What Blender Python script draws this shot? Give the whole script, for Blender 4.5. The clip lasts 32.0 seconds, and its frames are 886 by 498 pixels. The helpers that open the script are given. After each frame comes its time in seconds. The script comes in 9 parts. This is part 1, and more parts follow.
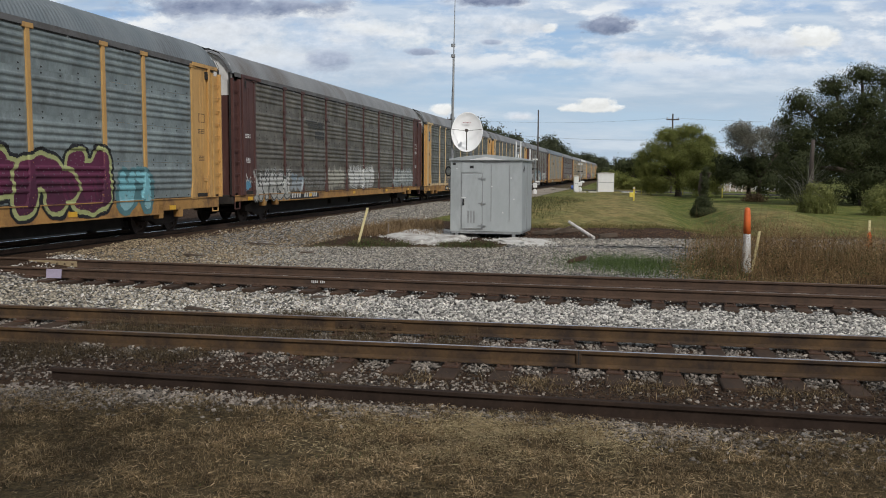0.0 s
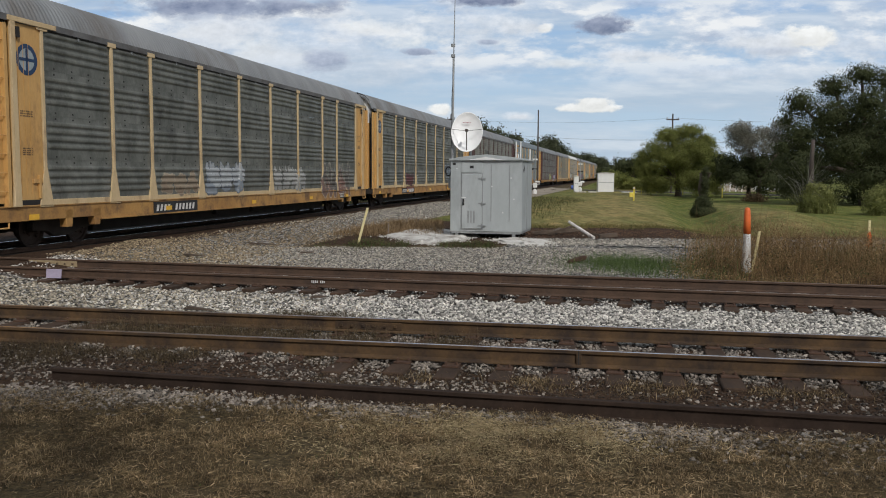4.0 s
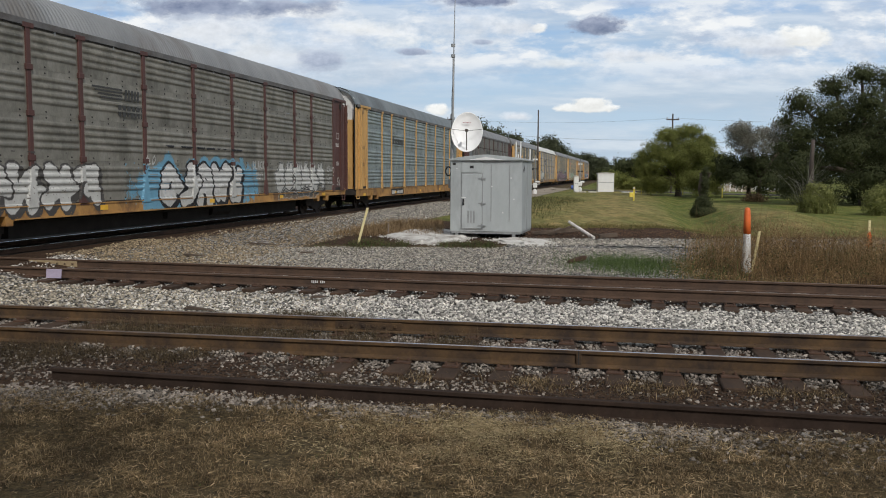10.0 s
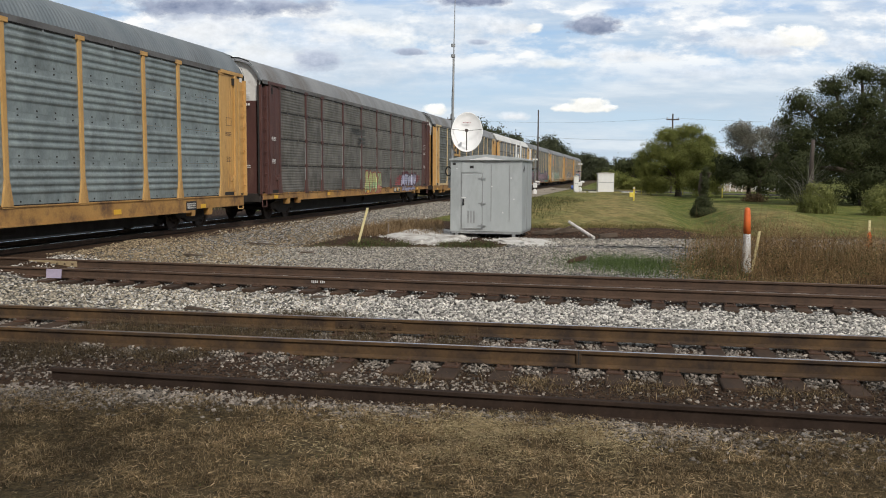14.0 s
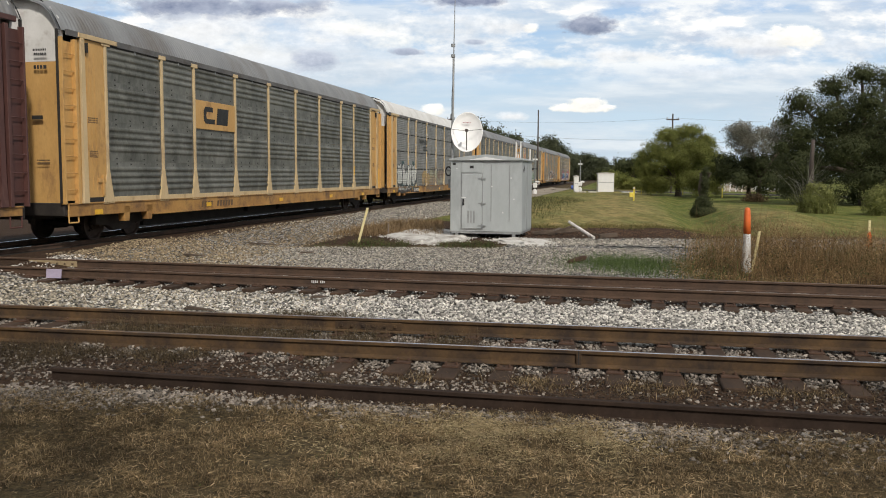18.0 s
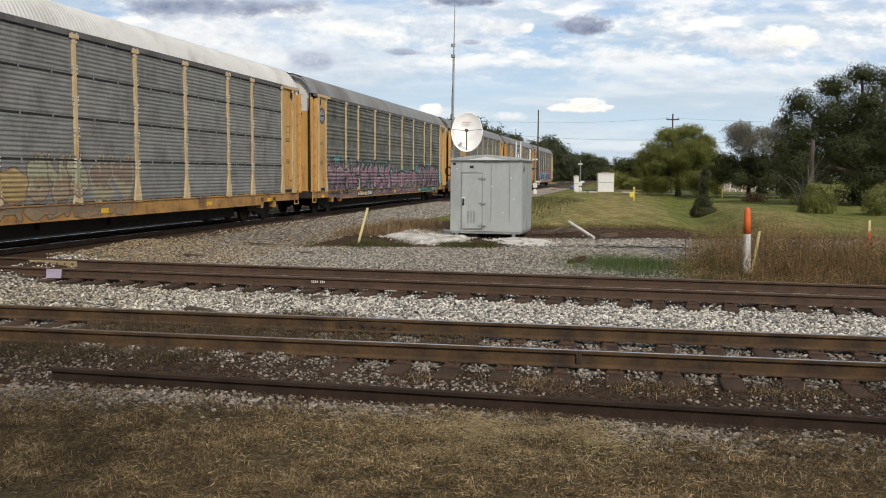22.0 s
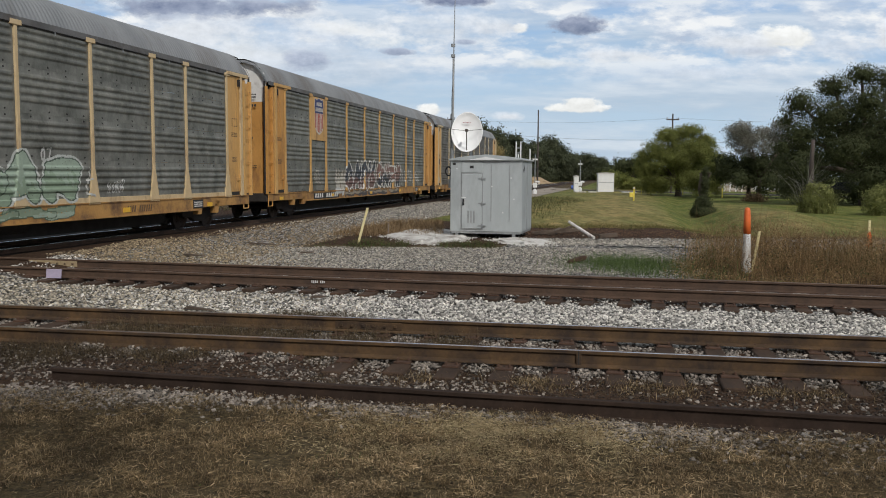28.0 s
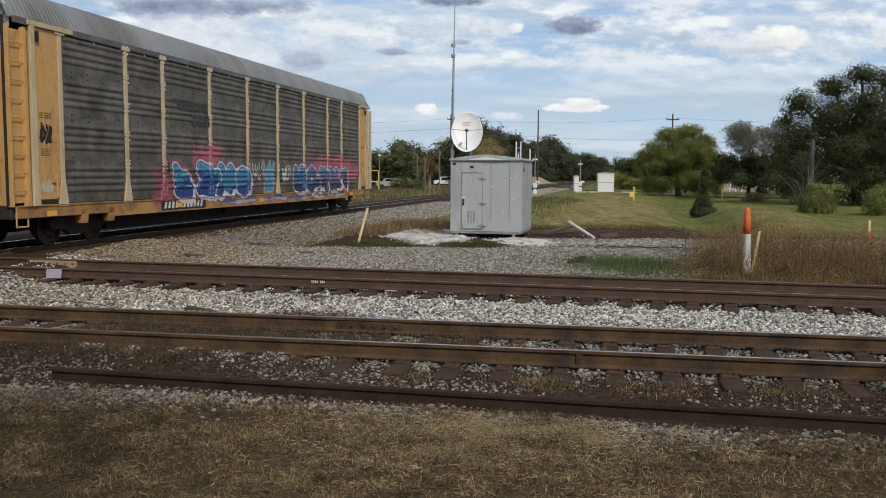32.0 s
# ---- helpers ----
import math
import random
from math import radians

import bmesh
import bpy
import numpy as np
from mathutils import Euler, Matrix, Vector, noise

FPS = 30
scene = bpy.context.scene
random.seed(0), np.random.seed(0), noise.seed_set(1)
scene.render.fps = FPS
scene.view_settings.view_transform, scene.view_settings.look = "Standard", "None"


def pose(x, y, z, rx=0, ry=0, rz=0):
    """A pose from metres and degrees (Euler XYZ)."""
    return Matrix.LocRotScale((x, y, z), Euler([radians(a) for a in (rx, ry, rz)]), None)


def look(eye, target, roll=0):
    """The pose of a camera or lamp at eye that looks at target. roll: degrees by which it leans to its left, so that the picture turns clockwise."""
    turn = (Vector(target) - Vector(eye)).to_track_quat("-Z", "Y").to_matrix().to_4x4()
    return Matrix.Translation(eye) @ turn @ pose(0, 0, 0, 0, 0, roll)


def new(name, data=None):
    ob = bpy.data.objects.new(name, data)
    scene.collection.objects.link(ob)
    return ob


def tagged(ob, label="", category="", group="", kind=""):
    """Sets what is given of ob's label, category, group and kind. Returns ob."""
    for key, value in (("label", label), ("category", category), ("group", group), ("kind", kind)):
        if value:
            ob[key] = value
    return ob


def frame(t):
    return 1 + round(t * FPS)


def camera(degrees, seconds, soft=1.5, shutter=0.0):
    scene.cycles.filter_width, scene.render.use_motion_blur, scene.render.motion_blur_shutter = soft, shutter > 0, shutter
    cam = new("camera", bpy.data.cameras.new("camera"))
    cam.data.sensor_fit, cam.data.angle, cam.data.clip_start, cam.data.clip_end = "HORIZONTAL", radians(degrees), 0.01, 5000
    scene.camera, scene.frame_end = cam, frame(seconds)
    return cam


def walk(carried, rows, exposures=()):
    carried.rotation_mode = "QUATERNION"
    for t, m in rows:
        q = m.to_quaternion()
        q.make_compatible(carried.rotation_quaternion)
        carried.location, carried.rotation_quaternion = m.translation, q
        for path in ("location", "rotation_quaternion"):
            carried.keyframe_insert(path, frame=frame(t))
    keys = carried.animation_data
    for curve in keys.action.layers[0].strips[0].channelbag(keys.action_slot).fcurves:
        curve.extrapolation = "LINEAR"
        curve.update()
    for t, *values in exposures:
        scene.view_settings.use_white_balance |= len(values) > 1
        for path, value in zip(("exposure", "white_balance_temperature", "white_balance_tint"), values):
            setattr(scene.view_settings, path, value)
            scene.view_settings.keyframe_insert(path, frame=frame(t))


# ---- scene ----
cam = camera(54.58, 32.0, soft=1.0)
EYE = (0.0, 0.0, 1.88)
STAND = pose(*EYE, 90 - 4.98, 0, 0) @ pose(0, 0, 0, 0, 0, 0.3)
walk(cam, [(0.0, STAND), (32.0, STAND)], exposures=[(0.0, -0.13, 6200, 10), (6.0, -0.12, 6210, 10), (10.0, -0.05, 6250, 10), (13.0, 0.08, 6360, 10), (17.5, 0.19, 6600, 10), (23.0, 0.15, 6600, 10), (27.5, -0.07, 6250, 10), (32.0, -0.06, 6220, 10)])

# ---- light: a veiled afternoon sun from behind the viewer's right shoulder ----
SUN_EL, SUN_AZ = 40.0, 158.0        # degrees above the horizon; compass turn from +y towards +x
world = bpy.data.worlds.new("sky")
scene.world = world
world.use_nodes = True
wn = world.node_tree.nodes
sky_tex = wn.new("ShaderNodeTexSky")
sky_tex.sky_type = "NISHITA"
sky_tex.sun_disc = False
sky_tex.sun_elevation = radians(SUN_EL)
sky_tex.sun_rotation = radians(SUN_AZ)
sky_tex.dust_density = 2.5
veil = wn.new("ShaderNodeMix")          # thin cloud greys the blue
veil.data_type = "RGBA"
veil.inputs[0].default_value = 0.62
veil.inputs[7].default_value = (5.2, 5.3, 5.4, 1)
world.node_tree.links.new(sky_tex.outputs[0], veil.inputs[6])
world.node_tree.links.new(veil.outputs[2], wn["Background"].inputs[0])
wn["Background"].inputs[1].default_value = 0.084
sun = new("sun", bpy.data.lights.new("sun", "SUN"))
sun.data.energy = 2.35
sun.data.angle = radians(3)
sun.data.color = (1.0, 0.95, 0.88)
sun_dir = Vector((math.sin(radians(SUN_AZ)) * math.cos(radians(SUN_EL)),
                  math.cos(radians(SUN_AZ)) * math.cos(radians(SUN_EL)), math.sin(radians(SUN_EL))))
sun.matrix_world = look(sun_dir * 50, (0, 0, 0))

# ---- mesh helpers ----


class Shape:
    """Collects vertices and faces, with a material slot for each face."""

    def __init__(self):
        self.v, self.f, self.m = [], [], []

    def add(self, verts, faces, slot=0):
        k = len(self.v)
        self.v += [tuple(p) for p in verts]
        self.f += [tuple(i + k for i in f) for f in faces]
        self.m += [slot] * len(faces)
        return self

    def box(self, x0, x1, y0, y1, z0, z1, slot=0, mat=None):
        p = [Vector((x, y, z)) for z in (z0, z1) for y in (y0, y1) for x in (x0, x1)]
        if mat is not None:
            p = [mat @ q for q in p]
        return self.add(p, [(0, 2, 3, 1), (4, 5, 7, 6), (0, 1, 5, 4), (2, 6, 7, 3), (0, 4, 6, 2), (1, 3, 7, 5)], slot)

    def prism(self, outline, axis, a, b, slot=0):
        """An outline of two coordinates, pushed along an axis (0 x, 1 y, 2 z) from a to b."""
        n = len(outline)
        pts = []
        for k in (a, b):
            for p, q in outline:
                pts.append({0: (k, p, q), 1: (p, k, q), 2: (p, q, k)}[axis])
        faces = [tuple(range(n))[::-1], tuple(range(n, 2 * n))]
        faces += [(i, (i + 1) % n, n + (i + 1) % n, n + i) for i in range(n)]
        return self.add(pts, faces, slot)

    def tube(self, pts, radii, n=8, slot=0, caps=True):
        pts = [Vector(p) for p in pts]
        if not hasattr(radii, "__len__"):
            radii = [radii] * len(pts)
        rings = []
        for i, p in enumerate(pts):
            d = (pts[min(i + 1, len(pts) - 1)] - pts[max(i - 1, 0)]).normalized()
            a = d.orthogonal().normalized() if i == 0 else (rings_a - d * rings_a.dot(d)).normalized()
            rings_a = a
            b = d.cross(a)
            rings.append([p + (a * math.cos(t) + b * math.sin(t)) * radii[i] for t in np.linspace(0, 2 * math.pi, n, endpoint=False)])
        faces = [(i * n + j, i * n + (j + 1) % n, (i + 1) * n + (j + 1) % n, (i + 1) * n + j) for i in range(len(pts) - 1) for j in range(n)]
        if caps:
            faces += [tuple(range(n))[::-1], tuple(range((len(pts) - 1) * n, len(pts) * n))]
        return self.add([q for r in rings for q in r], faces, slot)

    def lathe(self, profile, n=16, slot=0, mat=None):
        """Turns (radius, height) pairs round the z axis."""
        v = [Vector((r * math.cos(t), r * math.sin(t), z)) for r, z in profile for t in np.linspace(0, 2 * math.pi, n, endpoint=False)]
        if mat is not None:
            v = [mat @ p for p in v]
        f = [(i * n + j, i * n + (j + 1) % n, (i + 1) * n + (j + 1) % n, (i + 1) * n + j) for i in range(len(profile) - 1) for j in range(n)]
        f += [tuple(range(n))[::-1], tuple(range((len(profile) - 1) * n, len(profile) * n))]
        return self.add(v, f, slot)


def mesh_of(name, shape, materials, bevel=0.0, smooth=False):
    me = bpy.data.meshes.new(name)
    me.from_pydata(shape.v, [], shape.f)
    for m in (materials if isinstance(materials, (list, tuple)) else [materials]):
        me.materials.append(m)
    if len(set(shape.m)) > 1:
        me.polygons.foreach_set("material_index", shape.m)
    if bevel:
        bm = bmesh.new()
        bm.from_mesh(me)
        bmesh.ops.remove_doubles(bm, verts=bm.verts, dist=1e-5)
        sharp = [e for e in bm.edges if len(e.link_faces) == 2 and e.calc_face_angle(0) > 0.6]
        bmesh.ops.bevel(bm, geom=sharp, offset=bevel, segments=1, affect="EDGES", clamp_overlap=True)
        bm.to_mesh(me)
        bm.free()
    if smooth:
        me.polygons.foreach_set("use_smooth", [True] * len(me.polygons))
    me.update()
    return me


def part(name, shape, materials, parent, label="", bevel=0.0, smooth=False):
    ob = new(name, shape if isinstance(shape, bpy.types.Mesh) else mesh_of(name, shape, materials, bevel, smooth))
    ob.parent = parent
    return tagged(ob, label)


def thing(name, label, category, m=None, group="", kind="", data=None):
    ob = new(name, data)
    if m is not None:
        ob.matrix_basis = m
    return tagged(ob, label, category, group, kind)


def fast_mesh(name, verts, faces, materials, smooth=False):
    """A mesh from numpy arrays: verts (n, 3), faces (m, k)."""
    me = bpy.data.meshes.new(name)
    verts, faces = np.asarray(verts, np.float32), np.asarray(faces, np.int32)
    k = faces.shape[1]
    me.vertices.add(len(verts))
    me.vertices.foreach_set("co", verts.ravel())
    me.loops.add(faces.size)
    me.loops.foreach_set("vertex_index", faces.ravel())
    me.polygons.add(len(faces))
    me.polygons.foreach_set("loop_start", np.arange(0, faces.size, k, dtype=np.int32))
    me.polygons.foreach_set("use_smooth", np.full(len(faces), smooth))
    for m in materials:
        me.materials.append(m)
    me.update(calc_edges=True)
    return me


# ---- materials ----


def nodes_of(name):
    m = bpy.data.materials.new(name)
    m.use_nodes = True
    t = m.node_tree
    return m, t, t.nodes, t.links, t.nodes["Principled BSDF"]


def surf(name, c1, c2, scale=3.0, rough=0.7, metal=0.0, fine=0.35, fine_scale=40.0, bump=0.3, vary=0.0, c3=None, stretch=(1, 1, 1),
         wear_scale=1.2, wear=0.5, island=0.0, spec=0.5, bump_dist=0.01):
    """A worn surface: two colours blended by a wide noise, a fine grain over them, and stains of a third colour."""
    m, t, n, l, b = nodes_of(name)
    co = n.new("ShaderNodeTexCoord")
    mp = n.new("ShaderNodeMapping")
    mp.inputs["Scale"].default_value = stretch
    l.new(co.outputs["Object"], mp.inputs[0])
    if vary:               # no two pieces carry the same stains
        own, far = n.new("ShaderNodeObjectInfo"), n.new("ShaderNodeMath")
        far.operation = "MULTIPLY"
        far.inputs[1].default_value = 60
        l.new(own.outputs["Random"], far.inputs[0])
        l.new(far.outputs[0], mp.inputs["Location"])
    a = n.new("ShaderNodeTexNoise")
    a.inputs["Scale"].default_value, a.inputs["Detail"].default_value, a.inputs["Roughness"].default_value = scale, 6, 0.65
    l.new(mp.outputs[0], a.inputs["Vector"])
    f = n.new("ShaderNodeTexNoise")
    f.inputs["Scale"].default_value, f.inputs["Detail"].default_value = fine_scale, 4
    l.new(mp.outputs[0], f.inputs["Vector"])
    r = n.new("ShaderNodeValToRGB")
    r.color_ramp.elements[0].position, r.color_ramp.elements[1].position = 0.32, 0.68
    r.color_ramp.elements[0].color, r.color_ramp.elements[1].color = (*c1, 1), (*c2, 1)
    l.new(a.outputs[0], r.inputs[0])
    col = r.outputs[0]
    if c3 is not None:
        w = n.new("ShaderNodeTexNoise")
        w.inputs["Scale"].default_value, w.inputs["Detail"].default_value, w.inputs["Roughness"].default_value = wear_scale, 8, 0.7
        l.new(mp.outputs[0], w.inputs["Vector"])
        wr = n.new("ShaderNodeValToRGB")
        wr.color_ramp.elements[0].position, wr.color_ramp.elements[1].position = 1 - wear - 0.1, 1 - wear + 0.12
        l.new(w.outputs[0], wr.inputs[0])
        mx = n.new("ShaderNodeMix")
        mx.data_type = "RGBA"
        l.new(wr.outputs[0], mx.inputs[0])
        l.new(col, mx.inputs[6])
        mx.inputs[7].default_value = (*c3, 1)
        col = mx.outputs[2]
    hv = n.new("ShaderNodeHueSaturation")
    l.new(col, hv.inputs["Color"])
    val = n.new("ShaderNodeMapRange")
    val.inputs["To Min"].default_value, val.inputs["To Max"].default_value = 1 - fine, 1 + fine
    l.new(f.outputs[0], val.inputs[0])
    last = val.outputs[0]
    for amount, socket in ((vary, "Random"), (island, "Random Per Island")):
        if amount:
            src = n.new("ShaderNodeObjectInfo") if socket == "Random" else n.new("ShaderNodeNewGeometry")
            mr = n.new("ShaderNodeMapRange")
            mr.inputs["To Min"].default_value, mr.inputs["To Max"].default_value = 1 - amount, 1 + amount
            l.new(src.outputs[socket], mr.inputs[0])
            mu = n.new("ShaderNodeMath")
            mu.operation = "MULTIPLY"
            l.new(mr.outputs[0], mu.inputs[0])
            l.new(last, mu.inputs[1])
            last = mu.outputs[0]
    l.new(last, hv.inputs["Value"])
    l.new(hv.outputs[0], b.inputs["Base Color"])
    b.inputs["Roughness"].default_value, b.inputs["Metallic"].default_value = rough, metal
    b.inputs["Specular IOR Level"].default_value = spec
    if bump:
        bp = n.new("ShaderNodeBump")
        bp.inputs["Strength"].default_value, bp.inputs["Distance"].default_value = bump, bump_dist
        l.new(f.outputs[0], bp.inputs["Height"])
        l.new(bp.outputs[0], b.inputs["Normal"])
    return m


def leafy(name, c1, c2, trans=0.25, mid=None, patch=0.0, patch_scale=1.9):
    """Leaves: each island its own tone between two greens, a little light let through."""
    m, t, n, l, b = nodes_of(name)
    g = n.new("ShaderNodeNewGeometry")
    r = n.new("ShaderNodeValToRGB")
    r.color_ramp.elements[0].color, r.color_ramp.elements[1].color = (*c1, 1), (*c2, 1)
    if mid is not None:
        e = r.color_ramp.elements.new(0.7)
        e.color = (*mid, 1)
    l.new(g.outputs["Random Per Island"], r.inputs[0])
    col = r.outputs[0]
    if patch:          # paler and duller patches, about half a metre wide
        co = n.new("ShaderNodeTexCoord")
        nz = n.new("ShaderNodeTexNoise")
        nz.inputs["Scale"].default_value, nz.inputs["Detail"].default_value, nz.inputs["Roughness"].default_value = patch_scale, 6, 0.7
        l.new(co.outputs["Object"], nz.inputs["Vector"])
        mr = n.new("ShaderNodeMapRange")
        mr.inputs["From Min"].default_value, mr.inputs["From Max"].default_value = 0.34, 0.66
        mr.inputs["To Min"].default_value, mr.inputs["To Max"].default_value = 1 - patch, 1 + patch
        l.new(nz.outputs[0], mr.inputs[0])
        hv = n.new("ShaderNodeHueSaturation")
        l.new(col, hv.inputs["Color"])
        l.new(mr.outputs[0], hv.inputs["Value"])
        col = hv.outputs[0]
    l.new(col, b.inputs["Base Color"])
    b.inputs["Roughness"].default_value = 0.75
    b.inputs["Specular IOR Level"].default_value = 0.2
    tr = n.new("ShaderNodeBsdfTranslucent")
    l.new(col, tr.inputs[0])
    mx = n.new("ShaderNodeMixShader")
    mx.inputs[0].default_value = trans
    l.new(b.outputs[0], mx.inputs[1])
    l.new(tr.outputs[0], mx.inputs[2])
    l.new(mx.outputs[0], n["Material Output"].inputs[0])
    return m


M_YELLOW = surf("autorack_yellow_paint", (0.50, 0.285, 0.088), (0.60, 0.36, 0.128), 1.5, 0.6, fine=0.12, fine_scale=25, bump=0.1, c3=(0.20, 0.10, 0.05), wear=0.36, wear_scale=1.6, stretch=(1, 1, 0.45))
M_YELLOW_PALE = surf("sun_bleached_yellow_paint", (0.54, 0.40, 0.215), (0.62, 0.475, 0.28), 2.0, 0.65, fine=0.12, fine_scale=25, bump=0.1, c3=(0.26, 0.15, 0.08), wear=0.36, wear_scale=2.2, stretch=(1, 1, 0.45))
M_YELLOW_DEEP = surf("deep_orange_yellow_paint", (0.44, 0.215, 0.050), (0.54, 0.285, 0.078), 1.5, 0.6, fine=0.12, fine_scale=25, bump=0.1, c3=(0.18, 0.085, 0.04), wear=0.38, wear_scale=1.6, stretch=(1, 1, 0.45))
M_CREAM_PAINT = surf("chalky_cream_paint", (0.49, 0.385, 0.225), (0.60, 0.485, 0.315), 2.0, 0.65, fine=0.12, fine_scale=25, bump=0.1, c3=(0.26, 0.17, 0.10), wear=0.36, wear_scale=2.2, stretch=(1, 1, 0.45))
M_BROWN = surf("oxide_brown_paint", (0.068, 0.029, 0.025), (0.105, 0.044, 0.036), 1.5, 0.6, fine=0.15, fine_scale=25, bump=0.1, c3=(0.17, 0.10, 0.075), wear=0.34, wear_scale=1.6, stretch=(1, 1, 0.4))
M_SILL = surf("dirty_yellow_sill_paint", (0.33, 0.17, 0.05), (0.47, 0.265, 0.08), 1.1, 0.65, fine=0.2, fine_scale=18, bump=0.15, c3=(0.10, 0.055, 0.035), wear=0.43, wear_scale=1.3)
M_ROOF = surf("galvanised_roof_sheet", (0.22, 0.23, 0.235), (0.31, 0.315, 0.315), 0.8, 0.55, 0.25, fine=0.12, fine_scale=22, bump=0.1, c3=(0.17, 0.155, 0.14), wear=0.4, wear_scale=0.6, stretch=(1, 0.35, 0.35))
M_ROOF_COOL = surf("cool_grey_roof_sheet", (0.17, 0.20, 0.215), (0.25, 0.275, 0.285), 0.8, 0.5, 0.3, fine=0.12, fine_scale=22, bump=0.1, c3=(0.13, 0.14, 0.145), wear=0.4, wear_scale=0.6, stretch=(1, 0.35, 0.35))
# galvanised like the roof, but coloured darker for the shade at the eave
M_FASCIA = surf("shaded_eave_fascia", (0.10, 0.10, 0.10), (0.17, 0.168, 0.165), 1.5, 0.7, 0.1, fine=0.2, bump=0.1, c3=(0.07, 0.055, 0.045), wear=0.4)
M_ROOF_WHITE = surf("white_painted_roof", (0.60, 0.60, 0.58), (0.70, 0.70, 0.68), 0.8, 0.6, fine=0.08, bump=0.1, c3=(0.45, 0.43, 0.40), wear=0.4, wear_scale=0.7)
M_WHITE_END = surf("chalky_white_paint", (0.58, 0.57, 0.54), (0.70, 0.69, 0.66), 2.0, 0.7, fine=0.1, bump=0.1, c3=(0.36, 0.31, 0.27), wear=0.38, wear_scale=1.8)


def panel_metal(name, c1, c2, c3, wear):
    return surf(name, c1, c2, 2.6, 0.55, 0.3, fine=0.2, fine_scale=22, bump=0.12, c3=c3, wear=wear, wear_scale=1.6, stretch=(0.9, 1, 0.6), vary=0.05)


M_PANEL = {
    "blue": panel_metal("bluish_galvanised_panel", (0.20, 0.238, 0.238), (0.32, 0.368, 0.364), (0.155, 0.175, 0.172), 0.42),
    "tan": panel_metal("grimy_tan_galvanised_panel", (0.18, 0.172, 0.142), (0.30, 0.287, 0.245), (0.12, 0.112, 0.092), 0.42),
    "umber": panel_metal("dark_umber_streaked_panel", (0.135, 0.125, 0.102), (0.24, 0.225, 0.19), (0.088, 0.078, 0.064), 0.46),
    "fawn": panel_metal("pale_grimy_panel", (0.135, 0.127, 0.110), (0.225, 0.212, 0.186), (0.085, 0.076, 0.064), 0.44),
    "pale": panel_metal("dull_silver_panel", (0.21, 0.213, 0.203), (0.30, 0.30, 0.285), (0.145, 0.14, 0.13), 0.40),
    "grey": panel_metal("weathered_grey_panel", (0.150, 0.153, 0.132), (0.262, 0.26, 0.226), (0.092, 0.092, 0.078), 0.44),
    "olive": panel_metal("olive_grey_panel", (0.122, 0.126, 0.107), (0.212, 0.214, 0.187), (0.076, 0.077, 0.065), 0.45),
    "soot": panel_metal("brown_grey_panel", (0.108, 0.098, 0.080), (0.19, 0.173, 0.145), (0.066, 0.058, 0.047), 0.45),
    "dark": panel_metal("sooty_grey_panel", (0.128, 0.131, 0.113), (0.225, 0.226, 0.197), (0.080, 0.080, 0.067), 0.45),
}
# grime on gear; on gap strips and undersides the black also paints shade
M_BLACK = surf("black_grime_and_shade", (0.012, 0.011, 0.010), (0.03, 0.027, 0.024), 3, 0.8, fine=0.3, bump=0.2)
M_TRUCK = surf("dusty_truck_castings", (0.014, 0.011, 0.009), (0.038, 0.030, 0.024), 3, 0.8, fine=0.3, fine_scale=20, bump=0.3)
M_WHEEL = surf("rusty_wheel_steel", (0.035, 0.025, 0.02), (0.07, 0.05, 0.04), 4, 0.6, 0.5, bump=0.2)
M_RAIL = surf("rusty_rail_web", (0.074, 0.042, 0.018), (0.132, 0.076, 0.031), 2.5, 0.9, fine=0.3, fine_scale=35, bump=0.3, c3=(0.030, 0.019, 0.013), wear=0.5, wear_scale=1.5)
M_RAIL_DARK = surf("dark_rusted_rail", (0.060, 0.036, 0.022), (0.105, 0.062, 0.039), 2.5, 0.85, fine=0.25, fine_scale=35, bump=0.3, c3=(0.040, 0.026, 0.020), wear=0.42, wear_scale=1.5)
M_HEAD_BRIGHT = surf("polished_rail_head", (0.62, 0.62, 0.62), (0.72, 0.72, 0.71), 6, 0.16, 1.0, fine=0.06, bump=0.0)
M_BROWN_GRAVEL = surf("brown_stained_gravel", (0.11, 0.080, 0.045), (0.29, 0.228, 0.145), 6, 0.9, fine=0.3, fine_scale=60, bump=0.5, island=0.75)
M_HEAD_RUST = surf("rusted_rail_head", (0.13, 0.085, 0.06), (0.20, 0.14, 0.10), 5, 0.6, 0.4, fine=0.2, bump=0.1)
M_TIE = surf("weathered_creosote_tie", (0.032, 0.018, 0.010), (0.070, 0.040, 0.022), 4, 0.9, fine=0.35, fine_scale=30, bump=0.5, stretch=(1, 0.25, 1), vary=0.25)
M_PLATE = surf("rusty_tie_plate", (0.06, 0.032, 0.020), (0.10, 0.055, 0.034), 8, 0.9, fine=0.3, bump=0.3)
M_GALV = surf("grey_galvanised_shed_sheet", (0.40, 0.43, 0.43), (0.48, 0.51, 0.51), 1.4, 0.55, 0.15, fine=0.05, fine_scale=30, bump=0.04, c3=(0.33, 0.35, 0.35), wear=0.4, wear_scale=1.2, stretch=(1, 1, 0.4))
M_STEEL = surf("dull_galvanised_steel", (0.28, 0.29, 0.29), (0.40, 0.41, 0.41), 5, 0.5, 0.5, fine=0.1, bump=0.05)
M_DISH = surf("white_dish_enamel", (0.86, 0.86, 0.84), (0.90, 0.90, 0.88), 2, 0.45, fine=0.03, bump=0.0)
